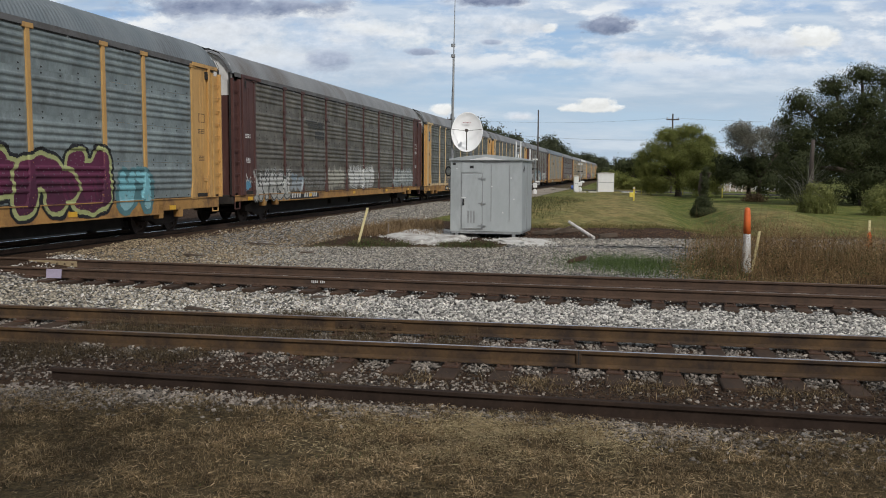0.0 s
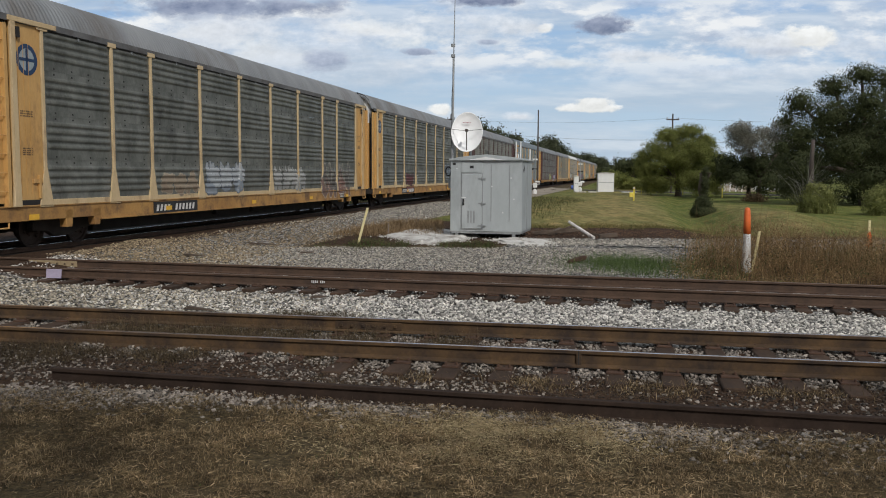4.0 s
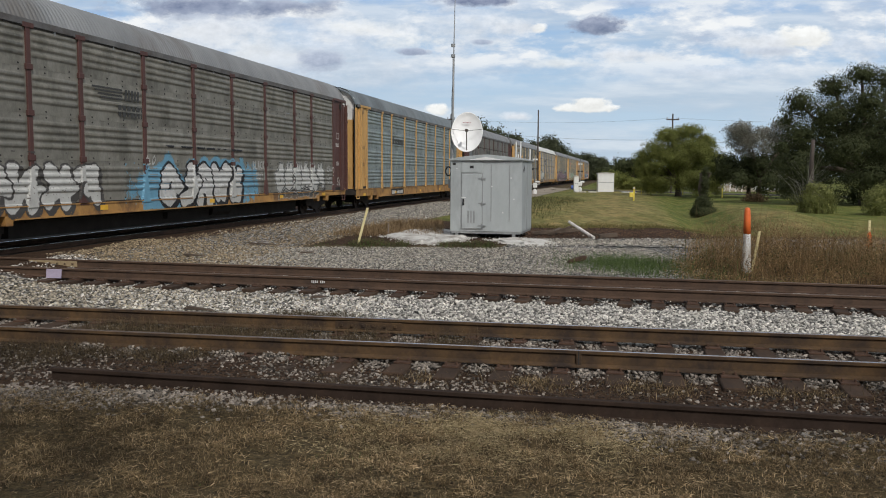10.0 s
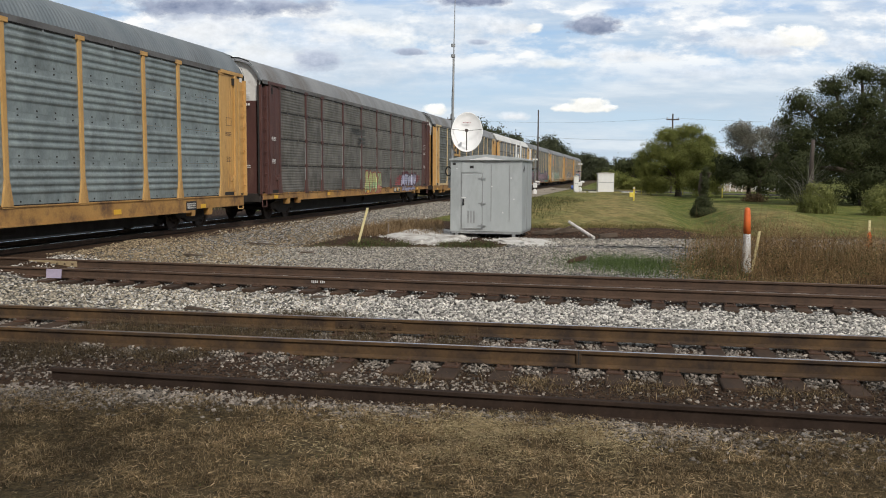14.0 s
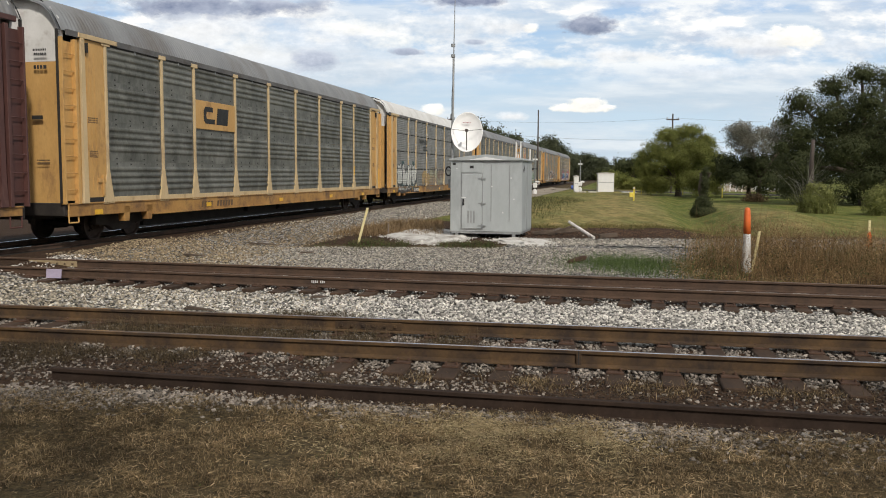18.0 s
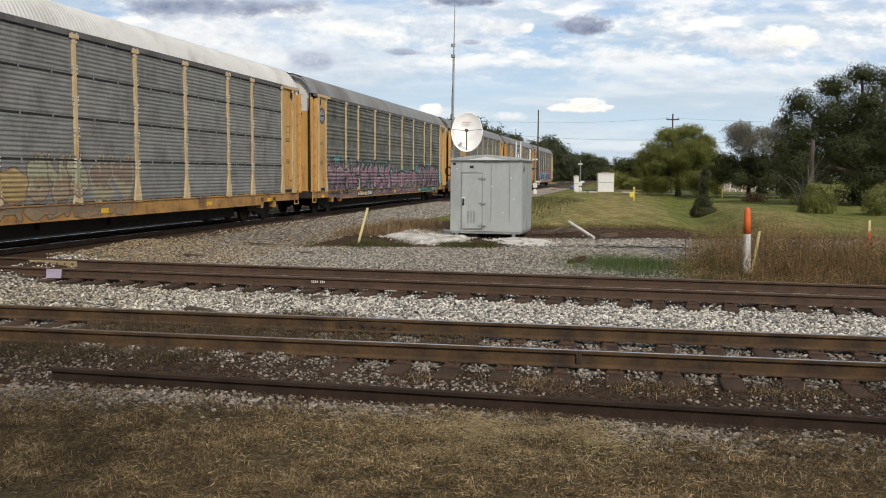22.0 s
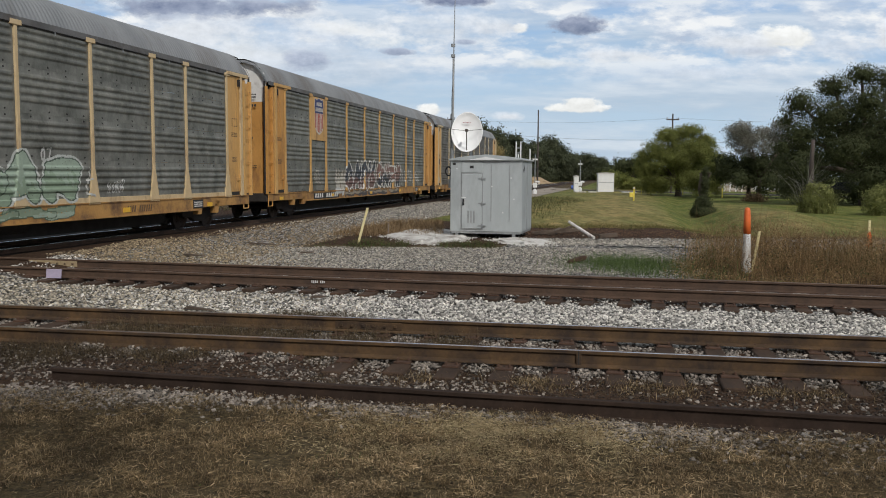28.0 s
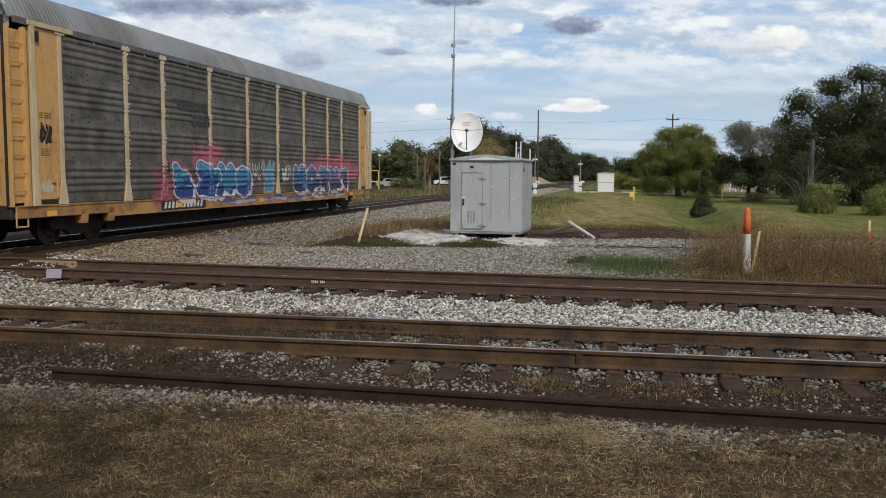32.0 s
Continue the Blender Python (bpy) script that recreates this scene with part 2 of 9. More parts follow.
M_CONCRETE = surf("bleached_concrete", (0.52, 0.50, 0.46), (0.70, 0.68, 0.63), 2.5, 0.9, fine=0.25, fine_scale=25, bump=0.6, c3=(0.22, 0.18, 0.14), wear=0.43, wear_scale=1.6)
M_WOOD = surf("weathered_pole_wood", (0.16, 0.125, 0.095), (0.27, 0.215, 0.17), 3, 0.9, fine=0.3, bump=0.4, stretch=(1, 1, 0.15))
M_POLE = surf("dark_utility_pole", (0.055, 0.043, 0.036), (0.10, 0.08, 0.068), 3, 0.9, fine=0.3, bump=0.3, stretch=(1, 1, 0.15))
M_BARK = surf("grey_brown_bark", (0.06, 0.045, 0.035), (0.12, 0.095, 0.075), 4, 0.95, fine=0.4, fine_scale=18, bump=0.8, stretch=(1, 1, 0.3))
M_STONE = surf("pale_limestone_ballast", (0.33, 0.312, 0.275), (0.58, 0.55, 0.495), 6, 0.9, fine=0.35, fine_scale=60, bump=0.5, island=0.8)
M_STONE_TAN = surf("tan_stained_ballast", (0.19, 0.165, 0.122), (0.44, 0.39, 0.30), 6, 0.9, fine=0.35, fine_scale=60, bump=0.5, island=0.85)
M_TAN_GRAVEL = surf("tan_gravel", (0.145, 0.107, 0.062), (0.36, 0.285, 0.175), 6, 0.9, fine=0.3, fine_scale=60, bump=0.5, island=0.75)
M_STONE_GREY = surf("dull_grey_gravel", (0.19, 0.172, 0.14), (0.42, 0.385, 0.325), 6, 0.9, fine=0.3, fine_scale=60, bump=0.5, island=0.75)
M_SPARE = surf("blackened_spare_rail", (0.024, 0.016, 0.012), (0.048, 0.032, 0.024), 2.5, 0.95, fine=0.3, fine_scale=35, bump=0.3, c3=(0.06, 0.038, 0.026), wear=0.4, wear_scale=2, spec=0.2)
M_STONE_DIRTY = surf("dusty_brown_ballast", (0.12, 0.10, 0.08), (0.29, 0.255, 0.215), 6, 0.9, fine=0.35, fine_scale=60, bump=0.5, island=0.88)
M_CLOD = surf("dark_soil_clods", (0.022, 0.015, 0.010), (0.075, 0.050, 0.034), 8, 0.95, fine=0.3, fine_scale=60, bump=0.4, island=0.7)
M_STRAW = leafy("dry_grass_blades", (0.058, 0.043, 0.022), (0.60, 0.455, 0.27), 0.25, (0.245, 0.173, 0.090), 0.55, 2.6)
M_GREEN_BLADE = leafy("green_grass_blades", (0.04, 0.072, 0.02), (0.16, 0.22, 0.068), 0.4)
M_WEED = leafy("brown_weed_stems", (0.15, 0.098, 0.050), (0.50, 0.37, 0.21), 0.42, (0.31, 0.212, 0.115))
M_DEAD = leafy("dead_brown_weeds", (0.03, 0.022, 0.012), (0.17, 0.125, 0.07), 0.2)
M_OAK = leafy("live_oak_leaves", (0.056, 0.068, 0.031), (0.100, 0.112, 0.050), 0.4, None, 0.35, 0.8)
M_ROUND = leafy("yellowing_hardwood_leaves", (0.15, 0.172, 0.048), (0.275, 0.285, 0.088), 0.5, None, 0.35, 0.9)
M_SPARSE = leafy("thin_grey_green_leaves", (0.17, 0.165, 0.13), (0.36, 0.345, 0.29), 0.5)
M_WOODS = leafy("distant_woodland_leaves", (0.066, 0.078, 0.043), (0.108, 0.118, 0.067), 0.4, None, 0.35, 0.25)
M_WOODS_GREEN = leafy("mixed_roadside_leaves", (0.088, 0.104, 0.048), (0.165, 0.168, 0.082), 0.4, None, 0.45, 0.16)
M_BUSH = leafy("yellow_green_bush_leaves", (0.165, 0.185, 0.06), (0.36, 0.365, 0.14), 0.45, None, 0.25, 1.5)
M_WEED_BANK = leafy("rusty_brown_weeds", (0.15, 0.097, 0.045), (0.50, 0.352, 0.18), 0.42, (0.30, 0.198, 0.095), 0.5, 1.1)
M_ORANGE = surf("orange_marker_plastic", (0.72, 0.13, 0.02), (0.80, 0.18, 0.04), 5, 0.55, fine=0.08, bump=0.05)
M_MARKER_WHITE = surf("chipped_white_paint", (0.66, 0.64, 0.59), (0.76, 0.74, 0.70), 5, 0.65, fine=0.1, bump=0.1, c3=(0.16, 0.11, 0.075), wear=0.42, wear_scale=9, stretch=(1, 1, 0.5))
M_SAFETY_YELLOW = surf("faded_safety_yellow", (0.66, 0.52, 0.06), (0.76, 0.62, 0.12), 5, 0.6, fine=0.1, bump=0.1)
M_STAKE = surf("pale_yellow_stake", (0.62, 0.53, 0.26), (0.72, 0.64, 0.36), 6, 0.8, fine=0.15, bump=0.2)
M_WHITE = surf("white_enamel", (0.70, 0.70, 0.68), (0.78, 0.78, 0.76), 2, 0.5, fine=0.04, bump=0.0)
M_INK = surf("black_stencil_paint", (0.015, 0.015, 0.015), (0.03, 0.03, 0.03), 5, 0.7, bump=0.0)
M_CABLE = surf("black_cable", (0.012, 0.012, 0.013), (0.02, 0.02, 0.02), 5, 0.6, bump=0.0)
M_DEBRIS = surf("dark_rotten_timber", (0.065, 0.048, 0.036), (0.14, 0.105, 0.078), 4, 0.95, fine=0.35, bump=0.5)

# ---- the lie of the land ----
TH = radians(12.51)
U2, M2 = np.array([math.sin(TH), math.cos(TH)]), np.array([-math.cos(TH), math.sin(TH)])
RAIL_Z = 0.06                # rail head of the main line
LAT = 15.26                  # its centre line, sideways from the viewer
NEAR_TRACK = (10.17, -0.1825)    # y = a + b x, centre lines of the two side tracks
FAR_TRACK = (15.80, -0.240)


def lat_of(x, y):
    return x * M2[0] + y * M2[1]


def along_of(x, y):
    return x * U2[0] + y * U2[1]


def smooth01(v, a, b):
    k = np.clip((v - a) / (b - a), 0, 1)
    return k * k * (3 - 2 * k)


def ground_z(x, y):
    """Height of the bare ground, for arrays."""
    x, y = np.asarray(x, float), np.asarray(y, float)
    lat = lat_of(x, y)
    z = np.full(np.broadcast(x, y).shape, -0.27)
    z = z - 0.03 * smooth01(-y, -7.6, -6.0)
    z = z + 0.03 * np.exp(-((y - (10.4 - 0.1825 * x)) / 2.0) ** 2) + 0.045 * smooth01(-x, 0.5, 2.5) * np.exp(-((y - (9.0 - 0.1825 * x)) / 1.0) ** 2)
    z = z + 0.020 * np.exp(-((y - (9.15 - 0.1825 * x)) / 0.5) ** 2) * (0.75 + 0.6 * np.sin(x * 3.3 + y) * np.sin(y * 4.1 - x * 1.3))
    z = z + 0.02 * np.exp(-((y - (15.8 - 0.24 * x)) / 1.6) ** 2)
    z = z + 0.20 * (smooth01(lat, 10.8, 13.0) - smooth01(lat, 17.6, 20.0))
    lawn = smooth01(y, 31, 40) * smooth01(-lat, -9.5, -5.0)
    z = z + lawn * 0.25 * np.exp(-(((x - 9) / 6.0) ** 2 + ((y - 52) / 14) ** 2))
    ditch = (x - 10.2) - 0.235 * (y - 31)
    z = z - lawn * 0.62 * np.exp(-(ditch / 1.4) ** 2) * (1 - smooth01(y, 75, 98))
    z = z + lawn * 0.42 * np.exp(-((ditch - 3.6) / 1.8) ** 2) * (1 - smooth01(y, 48, 58))
    z = z + (0.018 * np.sin(x * 7.3 + 2 * np.sin(y * 3.1)) * np.sin(y * 8.1 + x) + 0.02 * np.sin(x * 2.6 - y * 1.9)) * smooth01(-y, -7.4, -6.8) * smooth01(y, 2, 4)
    z = z + 0.012 * np.sin(x * 1.7 + y * 0.6) * np.cos(y * 1.3 - x * 0.4)
    return z


def build_ground():
    gx = np.concatenate([-np.geomspace(3000, 14, 40), np.arange(-13.5, 20, 0.2), np.geomspace(20.5, 3200, 60)])
    gy = np.concatenate([-np.geomspace(3000, 6, 30), np.arange(-5, 4.5, 0.8), np.arange(4.6, 20, 0.18), np.arange(20.2, 60, 0.4), np.geomspace(61, 4300, 60)])
    X, Y = np.meshgrid(gx, gy)
    Z = ground_z(X, Y)
    nx, ny = len(gx), len(gy)
    i = np.arange(nx * ny).reshape(ny, nx)
    faces = np.stack([i[:-1, :-1], i[:-1, 1:], i[1:, 1:], i[1:, :-1]], -1).reshape(-1, 4)
    lat = lat_of(X, Y)
    d_near, d_far = Y - (10.17 - 0.1825 * X), Y - (15.8 - 0.24 * X)
    gravel = smooth01(Y - (7.6 - 0.22 * X) - 0.3 * np.exp(-((X - 0.45) / 0.9) ** 4), -0.35, 0.25) * (1 - smooth01(Y, 24.6 + 3.0 * smooth01(X, 1.5, 2.5), 25.4 + 3.0 * smooth01(X, 1.5, 2.5)))
    gravel = gravel * (1 - smooth01(X, 4.6, 6.2) * smooth01(d_far, 1.1, 1.7) * (1 - smooth01(Y, 21.3, 22.3)))
    shoulder = smooth01(lat, 9.0, 10.5) * (1 - smooth01(lat, 18.2, 19.2))
    strip = smooth01(Y, 26.2, 26.9) * (1 - smooth01(Y, 28.9 + 0 * X, 29.8)) * smooth01(X, 1.8, 2.6)
    service = smooth01(lat, 8.4, 9.2) * (1 - smooth01(lat, 9.5, 10.5)) * smooth01(Y, 85, 100)
    gravel = np.maximum.reduce([gravel, shoulder, strip, service])
    dirt = smooth01(Y, 28.8, 29.6) * (1 - smooth01(Y, 33.2 + 0.06 * X, 35.6 + 0.06 * X)) * smooth01(X, 1.2, 2.2) * (1 - smooth01(X, 8.6, 10.4))
    dirt = np.maximum(dirt, smooth01(Y, 25, 26.5) * (1 - smooth01(Y, 38, 42)) * (1 - smooth01(X, 1, 3)) * (1 - smooth01(lat, 9, 11)) * 0.8)
    dirt = np.maximum(dirt, np.exp(-(np.abs(d_near + 1.5) / 1.35) ** 4) * 0.8)
    dirt = np.maximum(dirt, np.exp(-((np.abs(d_near) / 1.0) ** 6)) * 1.3)
    dirt = np.maximum(dirt, np.exp(-((np.abs(d_far) / 1.0) ** 6)) * 1.1)
    # soil tone along the main line, also used to darken the shaded bed
    dirt = np.maximum(dirt, (smooth01(lat, 12.4, 13.2) - smooth01(lat, 19.5, 21)) * 0.85)
    dirt = np.maximum(dirt, smooth01(-X, 7.0, 9.5) * smooth01(Y, 18.0, 18.8) * 0.75)
    weedy = smooth01(X - 0.35 * (Y - 17), 4.8, 5.6) * smooth01(d_far, 1.3, 1.8) * (1 - smooth01(d_far, 5.0 + 0.2 * X, 6.5 + 0.2 * X)) * (1 - smooth01(X, 24, 30))
    dirt = np.maximum(dirt, weedy * 0.75)
    gravel = gravel * (1 - 0.65 * smooth01(Y, 55, 72))
    # shade under the passing train, put into the ground colour
    train_shade = smooth01(lat, 13.9, 14.6) - smooth01(lat, 17.6, 18.6)
    lawn = smooth01(Y, 29.5, 31.5) * smooth01(-lat, -10.5, -8.5)
    lawn = np.maximum(lawn, smooth01(Y, 36, 44) * smooth01(lat, 18.5, 21) * 0.55)
    lawn = np.maximum(lawn, np.exp(-(((X - 4.4) / 1.1) ** 2 + ((Y - 20.2) / 1.9) ** 2)) * 0.9)
    me = fast_mesh("ground", np.stack([X, Y, Z], -1).reshape(-1, 3), faces, [M_GROUND], smooth=True)
    # how parched the lawn is: yellow across the open mound and along the bank, green in the ditch and to the east
    ditch = (X - 10.2) - 0.235 * (Y - 31)
    # contrast raised so mound and ditch read as lit and shaded
    sere_relief = 0.25 + 0.80 * np.exp(-(((ditch + 5.0) / 4.5) ** 2)) + 0.65 * np.exp(-(((ditch - 2.6) / 1.3) ** 2)) * (1 - smooth01(Y, 60, 80)) - 1.15 * np.exp(-((ditch / 1.3) ** 2))
    sere_relief = sere_relief + 0.3 * np.exp(-(((X - 3.0 - 0.13 * (Y - 34)) / 0.5) ** 2)) * (1 - smooth01(Y, 60, 75)) - 0.3 * smooth01(X - 0.12 * Y, 5, 9) * smooth01(Y, 40, 52)
    sere_relief = np.maximum(sere_relief, smooth01(lat, 15, 18) * 1.0)
    dry_at = me.attributes.new("sere_relief", "FLOAT", "POINT")
    dry_at.data.foreach_set("value", np.clip(sere_relief, 0, 1).astype(np.float32).ravel())
    zone = me.attributes.new("zone", "FLOAT_COLOR", "POINT")
    zone.data.foreach_set("color", np.stack([gravel, lawn, dirt, train_shade], -1).astype(np.float32).ravel())
    tagged(new("ground", me), "dry grass, pale gravel and mown lawn on level ground", "ground", kind="structure")


def ground_material():
    m, t, n, l, b = nodes_of("grass_gravel_and_dirt")
    co = n.new("ShaderNodeTexCoord")
    at = n.new("ShaderNodeAttribute")
    at.attribute_name = "zone"
    sp = n.new("ShaderNodeSeparateColor")
    l.new(at.outputs["Color"], sp.inputs[0])

    deep = n.new("ShaderNodeMapping")          # mown grass, drawn out along the mower's runs
    deep.inputs["Rotation"].default_value = (0, 0, radians(-14))
    deep.inputs["Scale"].default_value = (1.0, 0.28, 1.0)
    l.new(co.outputs["Object"], deep.inputs["Vector"])

    def noise_tex(scale, detail=6, rough=0.65, runs=False):
        q = n.new("ShaderNodeTexNoise")
        q.inputs["Scale"].default_value, q.inputs["Detail"].default_value, q.inputs["Roughness"].default_value = scale, detail, rough
        l.new((deep if runs else co).outputs["Vector" if runs else "Object"], q.inputs["Vector"])
        return q

    def ramp(src, stops):
        r = n.new("ShaderNodeValToRGB")
        while len(r.color_ramp.elements) < len(stops):
            r.color_ramp.elements.new(0.5)
        for e, (p, c) in zip(r.color_ramp.elements, stops):
            e.position, e.color = p, (*c, 1)
        l.new(src, r.inputs[0])
        return r.outputs[0]

    def mix(fac, a, c):
        x = n.new("ShaderNodeMix")
        x.data_type = "RGBA"
        l.new(fac, x.inputs[0])
        l.new(a, x.inputs[6])
        l.new(c, x.inputs[7])
        return x.outputs[2]

    def ragged(mask, tex, amount):
        """A soft mask, its edge broken up by a noise."""
        s = n.new("ShaderNodeMath")
        s.operation = "MULTIPLY_ADD"
        l.new(tex, s.inputs[0])
        s.inputs[1].default_value = amount
        s.inputs[2].default_value = -amount / 2
        a = n.new("ShaderNodeMath")
        l.new(mask, a.inputs[0])
        l.new(s.outputs[0], a.inputs[1])
        r = n.new("ShaderNodeMapRange")
        r.interpolation_type = "SMOOTHSTEP"
        r.inputs["From Min"].default_value, r.inputs["From Max"].default_value = 0.38, 0.62
        l.new(a.outputs[0], r.inputs[0])
        return r.outputs[0]

    clod = noise_tex(9.0, 9, 0.75)
    wide, mid, fine = noise_tex(0.35), noise_tex(2.2), noise_tex(22)
    grain = noise_tex(70, 3)
    dry = mix(mid.outputs[0], ramp(fine.outputs[0], [(0.38, (0.020, 0.014, 0.008)), (0.66, (0.17, 0.125, 0.062))]),
              ramp(grain.outputs[0], [(0.38, (0.022, 0.018, 0.009)), (0.66, (0.19, 0.145, 0.075))]))
    parch = n.new("ShaderNodeAttribute")
    parch.attribute_name = "sere_relief"
    sere_relief = n.new("ShaderNodeMath")
    sere_relief.operation, sere_relief.use_clamp = "MULTIPLY_ADD", True
    l.new(wide.outputs[0], sere_relief.inputs[0])
    sere_relief.inputs[1].default_value = 1.9
    add_s = n.new("ShaderNodeMath")
    l.new(parch.outputs["Fac"], add_s.inputs[0])
    add_s.inputs[1].default_value = -0.95
    l.new(add_s.outputs[0], sere_relief.inputs[2])
    sward = noise_tex(1.3, 6, 0.6, True)
    lawn = mix(sere_relief.outputs[0], ramp(sward.outputs[0], [(0.35, (0.094, 0.116, 0.030)), (0.65, (0.155, 0.170, 0.050))]),
               ramp(sward.outputs[0], [(0.35, (0.185, 0.164, 0.066)), (0.65, (0.28, 0.232, 0.105))]))
    drift = noise_tex(0.8, 5, 0.6, True)      # thin and lush patches
    swath = ramp(drift.outputs[0], [(0.34, (0.86, 0.96, 0.84)), (0.66, (1.24, 1.10, 1.08))])
    mulw = n.new("ShaderNodeMix")
    mulw.data_type, mulw.blend_type = "RGBA", "MULTIPLY"
    mulw.inputs[0].default_value = 1.0
    l.new(lawn, mulw.inputs[6])
    l.new(swath, mulw.inputs[7])
    tuft = noise_tex(2.6, 9, 0.72, True)
    speck = ramp(tuft.outputs[0], [(0.36, (0.72, 0.76, 0.68)), (0.62, (1.26, 1.22, 1.18))])
    mult = n.new("ShaderNodeMix")
    mult.data_type, mult.blend_type = "RGBA", "MULTIPLY"
    mult.inputs[0].default_value = 1.0
    l.new(mulw.outputs[2], mult.inputs[6])
    l.new(speck, mult.inputs[7])
    lawn = mult.outputs[2]
    vo = n.new("ShaderNodeTexVoronoi")
    vo.inputs["Scale"].default_value = 19
    l.new(co.outputs["Object"], vo.inputs["Vector"])
    sepv = n.new("ShaderNodeSeparateColor")
    l.new(vo.outputs["Color"], sepv.inputs[0])
    # darkest cells stand in for the shade between the strewn stones
    stone = ramp(sepv.outputs[0], [(0.0, (0.018, 0.016, 0.013)), (0.45, (0.09, 0.083, 0.072)), (0.75, (0.30, 0.285, 0.26)), (1.0, (0.56, 0.54, 0.50))])
    soil = ramp(clod.outputs[0], [(0.3, (0.022, 0.013, 0.008)), (0.5, (0.054, 0.032, 0.019)), (0.7, (0.098, 0.062, 0.038))])
    col = mix(ragged(sp.outputs[1], mid.outputs[0], 0.9), dry, lawn)
    col = mix(ragged(sp.outputs[0], mid.outputs[0], 1.0), col, stone)
    col = mix(ragged(sp.outputs[2], mid.outputs[0], 1.1), col, soil)
    # near-black tone painted for the shade under the train
    shade_tone = ramp(fine.outputs[0], [(0.3, (0.020, 0.017, 0.014)), (0.7, (0.055, 0.048, 0.042))])
    col = mix(ragged(at.outputs["Alpha"], mid.outputs[0], 0.6), col, shade_tone)
    hv = n.new("ShaderNodeHueSaturation")
    l.new(col, hv.inputs["Color"])
    mr = n.new("ShaderNodeMapRange")
    mr.inputs["To Min"].default_value, mr.inputs["To Max"].default_value = 0.6, 1.4
    l.new(fine.outputs[0], mr.inputs[0])
    l.new(mr.outputs[0], hv.inputs["Value"])
    l.new(hv.outputs[0], b.inputs["Base Color"])
    b.inputs["Roughness"].default_value = 0.95
    b.inputs["Specular IOR Level"].default_value = 0.15
    bp = n.new("ShaderNodeBump")
    bp.inputs["Strength"].default_value, bp.inputs["Distance"].default_value = 0.7, 0.03
    hm = n.new("ShaderNodeMath")
    hm.operation = "MULTIPLY_ADD"
    l.new(vo.outputs["Distance"], hm.inputs[0])
    hm.inputs[1].default_value = -1.2
    l.new(fine.outputs[0], hm.inputs[2])
    l.new(hm.outputs[0], bp.inputs["Height"])
    l.new(bp.outputs[0], b.inputs["Normal"])
    return m


M_GROUND = ground_material()
build_ground()

# ---- sky: a high sheet of drifting cloud ----


def cloud_material():
    m, t, n, l, b = nodes_of("drifting_cloud")
    n.remove(b)
    co = n.new("ShaderNodeTexCoord")
    sp = n.new("ShaderNodeSeparateXYZ")
    l.new(co.outputs["Object"], sp.inputs[0])

    def math2(op, a, c, clamp=False, third=0.0):
        q = n.new("ShaderNodeMath")
        q.operation, q.use_clamp = op, clamp
        for k, s in enumerate((a, c, third)):
            if isinstance(s, (int, float)):
                q.inputs[k].default_value = s
            else:
                l.new(s, q.inputs[k])
        return q.outputs[0]

    A, E = math2("DIVIDE", sp.outputs[0], sp.outputs[1]), math2("DIVIDE", sp.outputs[2], sp.outputs[1])

    def cloud_noise(sa, se, off, detail=8, rough=0.6, lift=0.0):
        cb = n.new("ShaderNodeCombineXYZ")
        l.new(math2("MULTIPLY", A, sa), cb.inputs[0])
        l.new(math2("MULTIPLY", math2("ADD", E, lift), se), cb.inputs[1])
        cb.inputs[2].default_value = off
        q = n.new("ShaderNodeTexNoise")
        q.inputs["Scale"].default_value, q.inputs["Detail"].default_value, q.inputs["Roughness"].default_value = 1, detail, rough
        l.new(cb.outputs[0], q.inputs["Vector"])
        return q.outputs[0]

    def ramp(src, stops):
        r = n.new("ShaderNodeValToRGB")
        while len(r.color_ramp.elements) < len(stops):
            r.color_ramp.elements.new(0.5)
        for e, (p, c) in zip(r.color_ramp.elements, stops):
            e.position, e.color = p, (*c, 1)
        l.new(src, r.inputs[0])
        return r.outputs[0]

    def mix(fac, a, c):
        x = n.new("ShaderNodeMix")
        x.data_type = "RGBA"
        l.new(fac, x.inputs[0])
        l.new(a, x.inputs[6]) if not isinstance(a, tuple) else None
        if isinstance(c, tuple):
            x.inputs[7].default_value = (*c, 1)
        else:
            l.new(c, x.inputs[7])
        return x.outputs[2]

    blue = ramp(math2("MULTIPLY", E, 4.0), [(0.0, (0.56, 0.68, 0.77)), (0.35, (0.49, 0.635, 0.765)), (0.62, (0.37, 0.55, 0.77)), (0.85, (0.24, 0.45, 0.79))])

    def billow(sa, se, off, lift, gain, detail=9, rough=0.6):
        """Thickness of a cloud layer and how brightly its top is lit: thinner above means lit."""
        here, above = cloud_noise(sa, se, off, detail, rough), cloud_noise(sa, se, off, detail, rough, lift)
        return here, math2("MULTIPLY_ADD", math2("SUBTRACT", here, above), gain, clamp=True, third=0.5)

    thin, thin_lit = billow(4, 26, 3.1, 0.010, 2.6)
    sheet = ramp(thin_lit, [(0.15, (0.48, 0.575, 0.67)), (0.5, (0.57, 0.65, 0.73)), (0.85, (0.73, 0.78, 0.82))])
    col = mix(math2("MULTIPLY", ramp(thin, [(0.36, (0, 0, 0)), (0.58, (1, 1, 1))]), 0.80), blue, sheet)
    heap, heap_lit = billow(10, 26, 9.4, 0.011, 3.2)
    body = ramp(heap_lit, [(0.12, (0.50, 0.57, 0.68)), (0.45, (0.72, 0.77, 0.83)), (0.78, (0.95, 0.95, 0.93))])
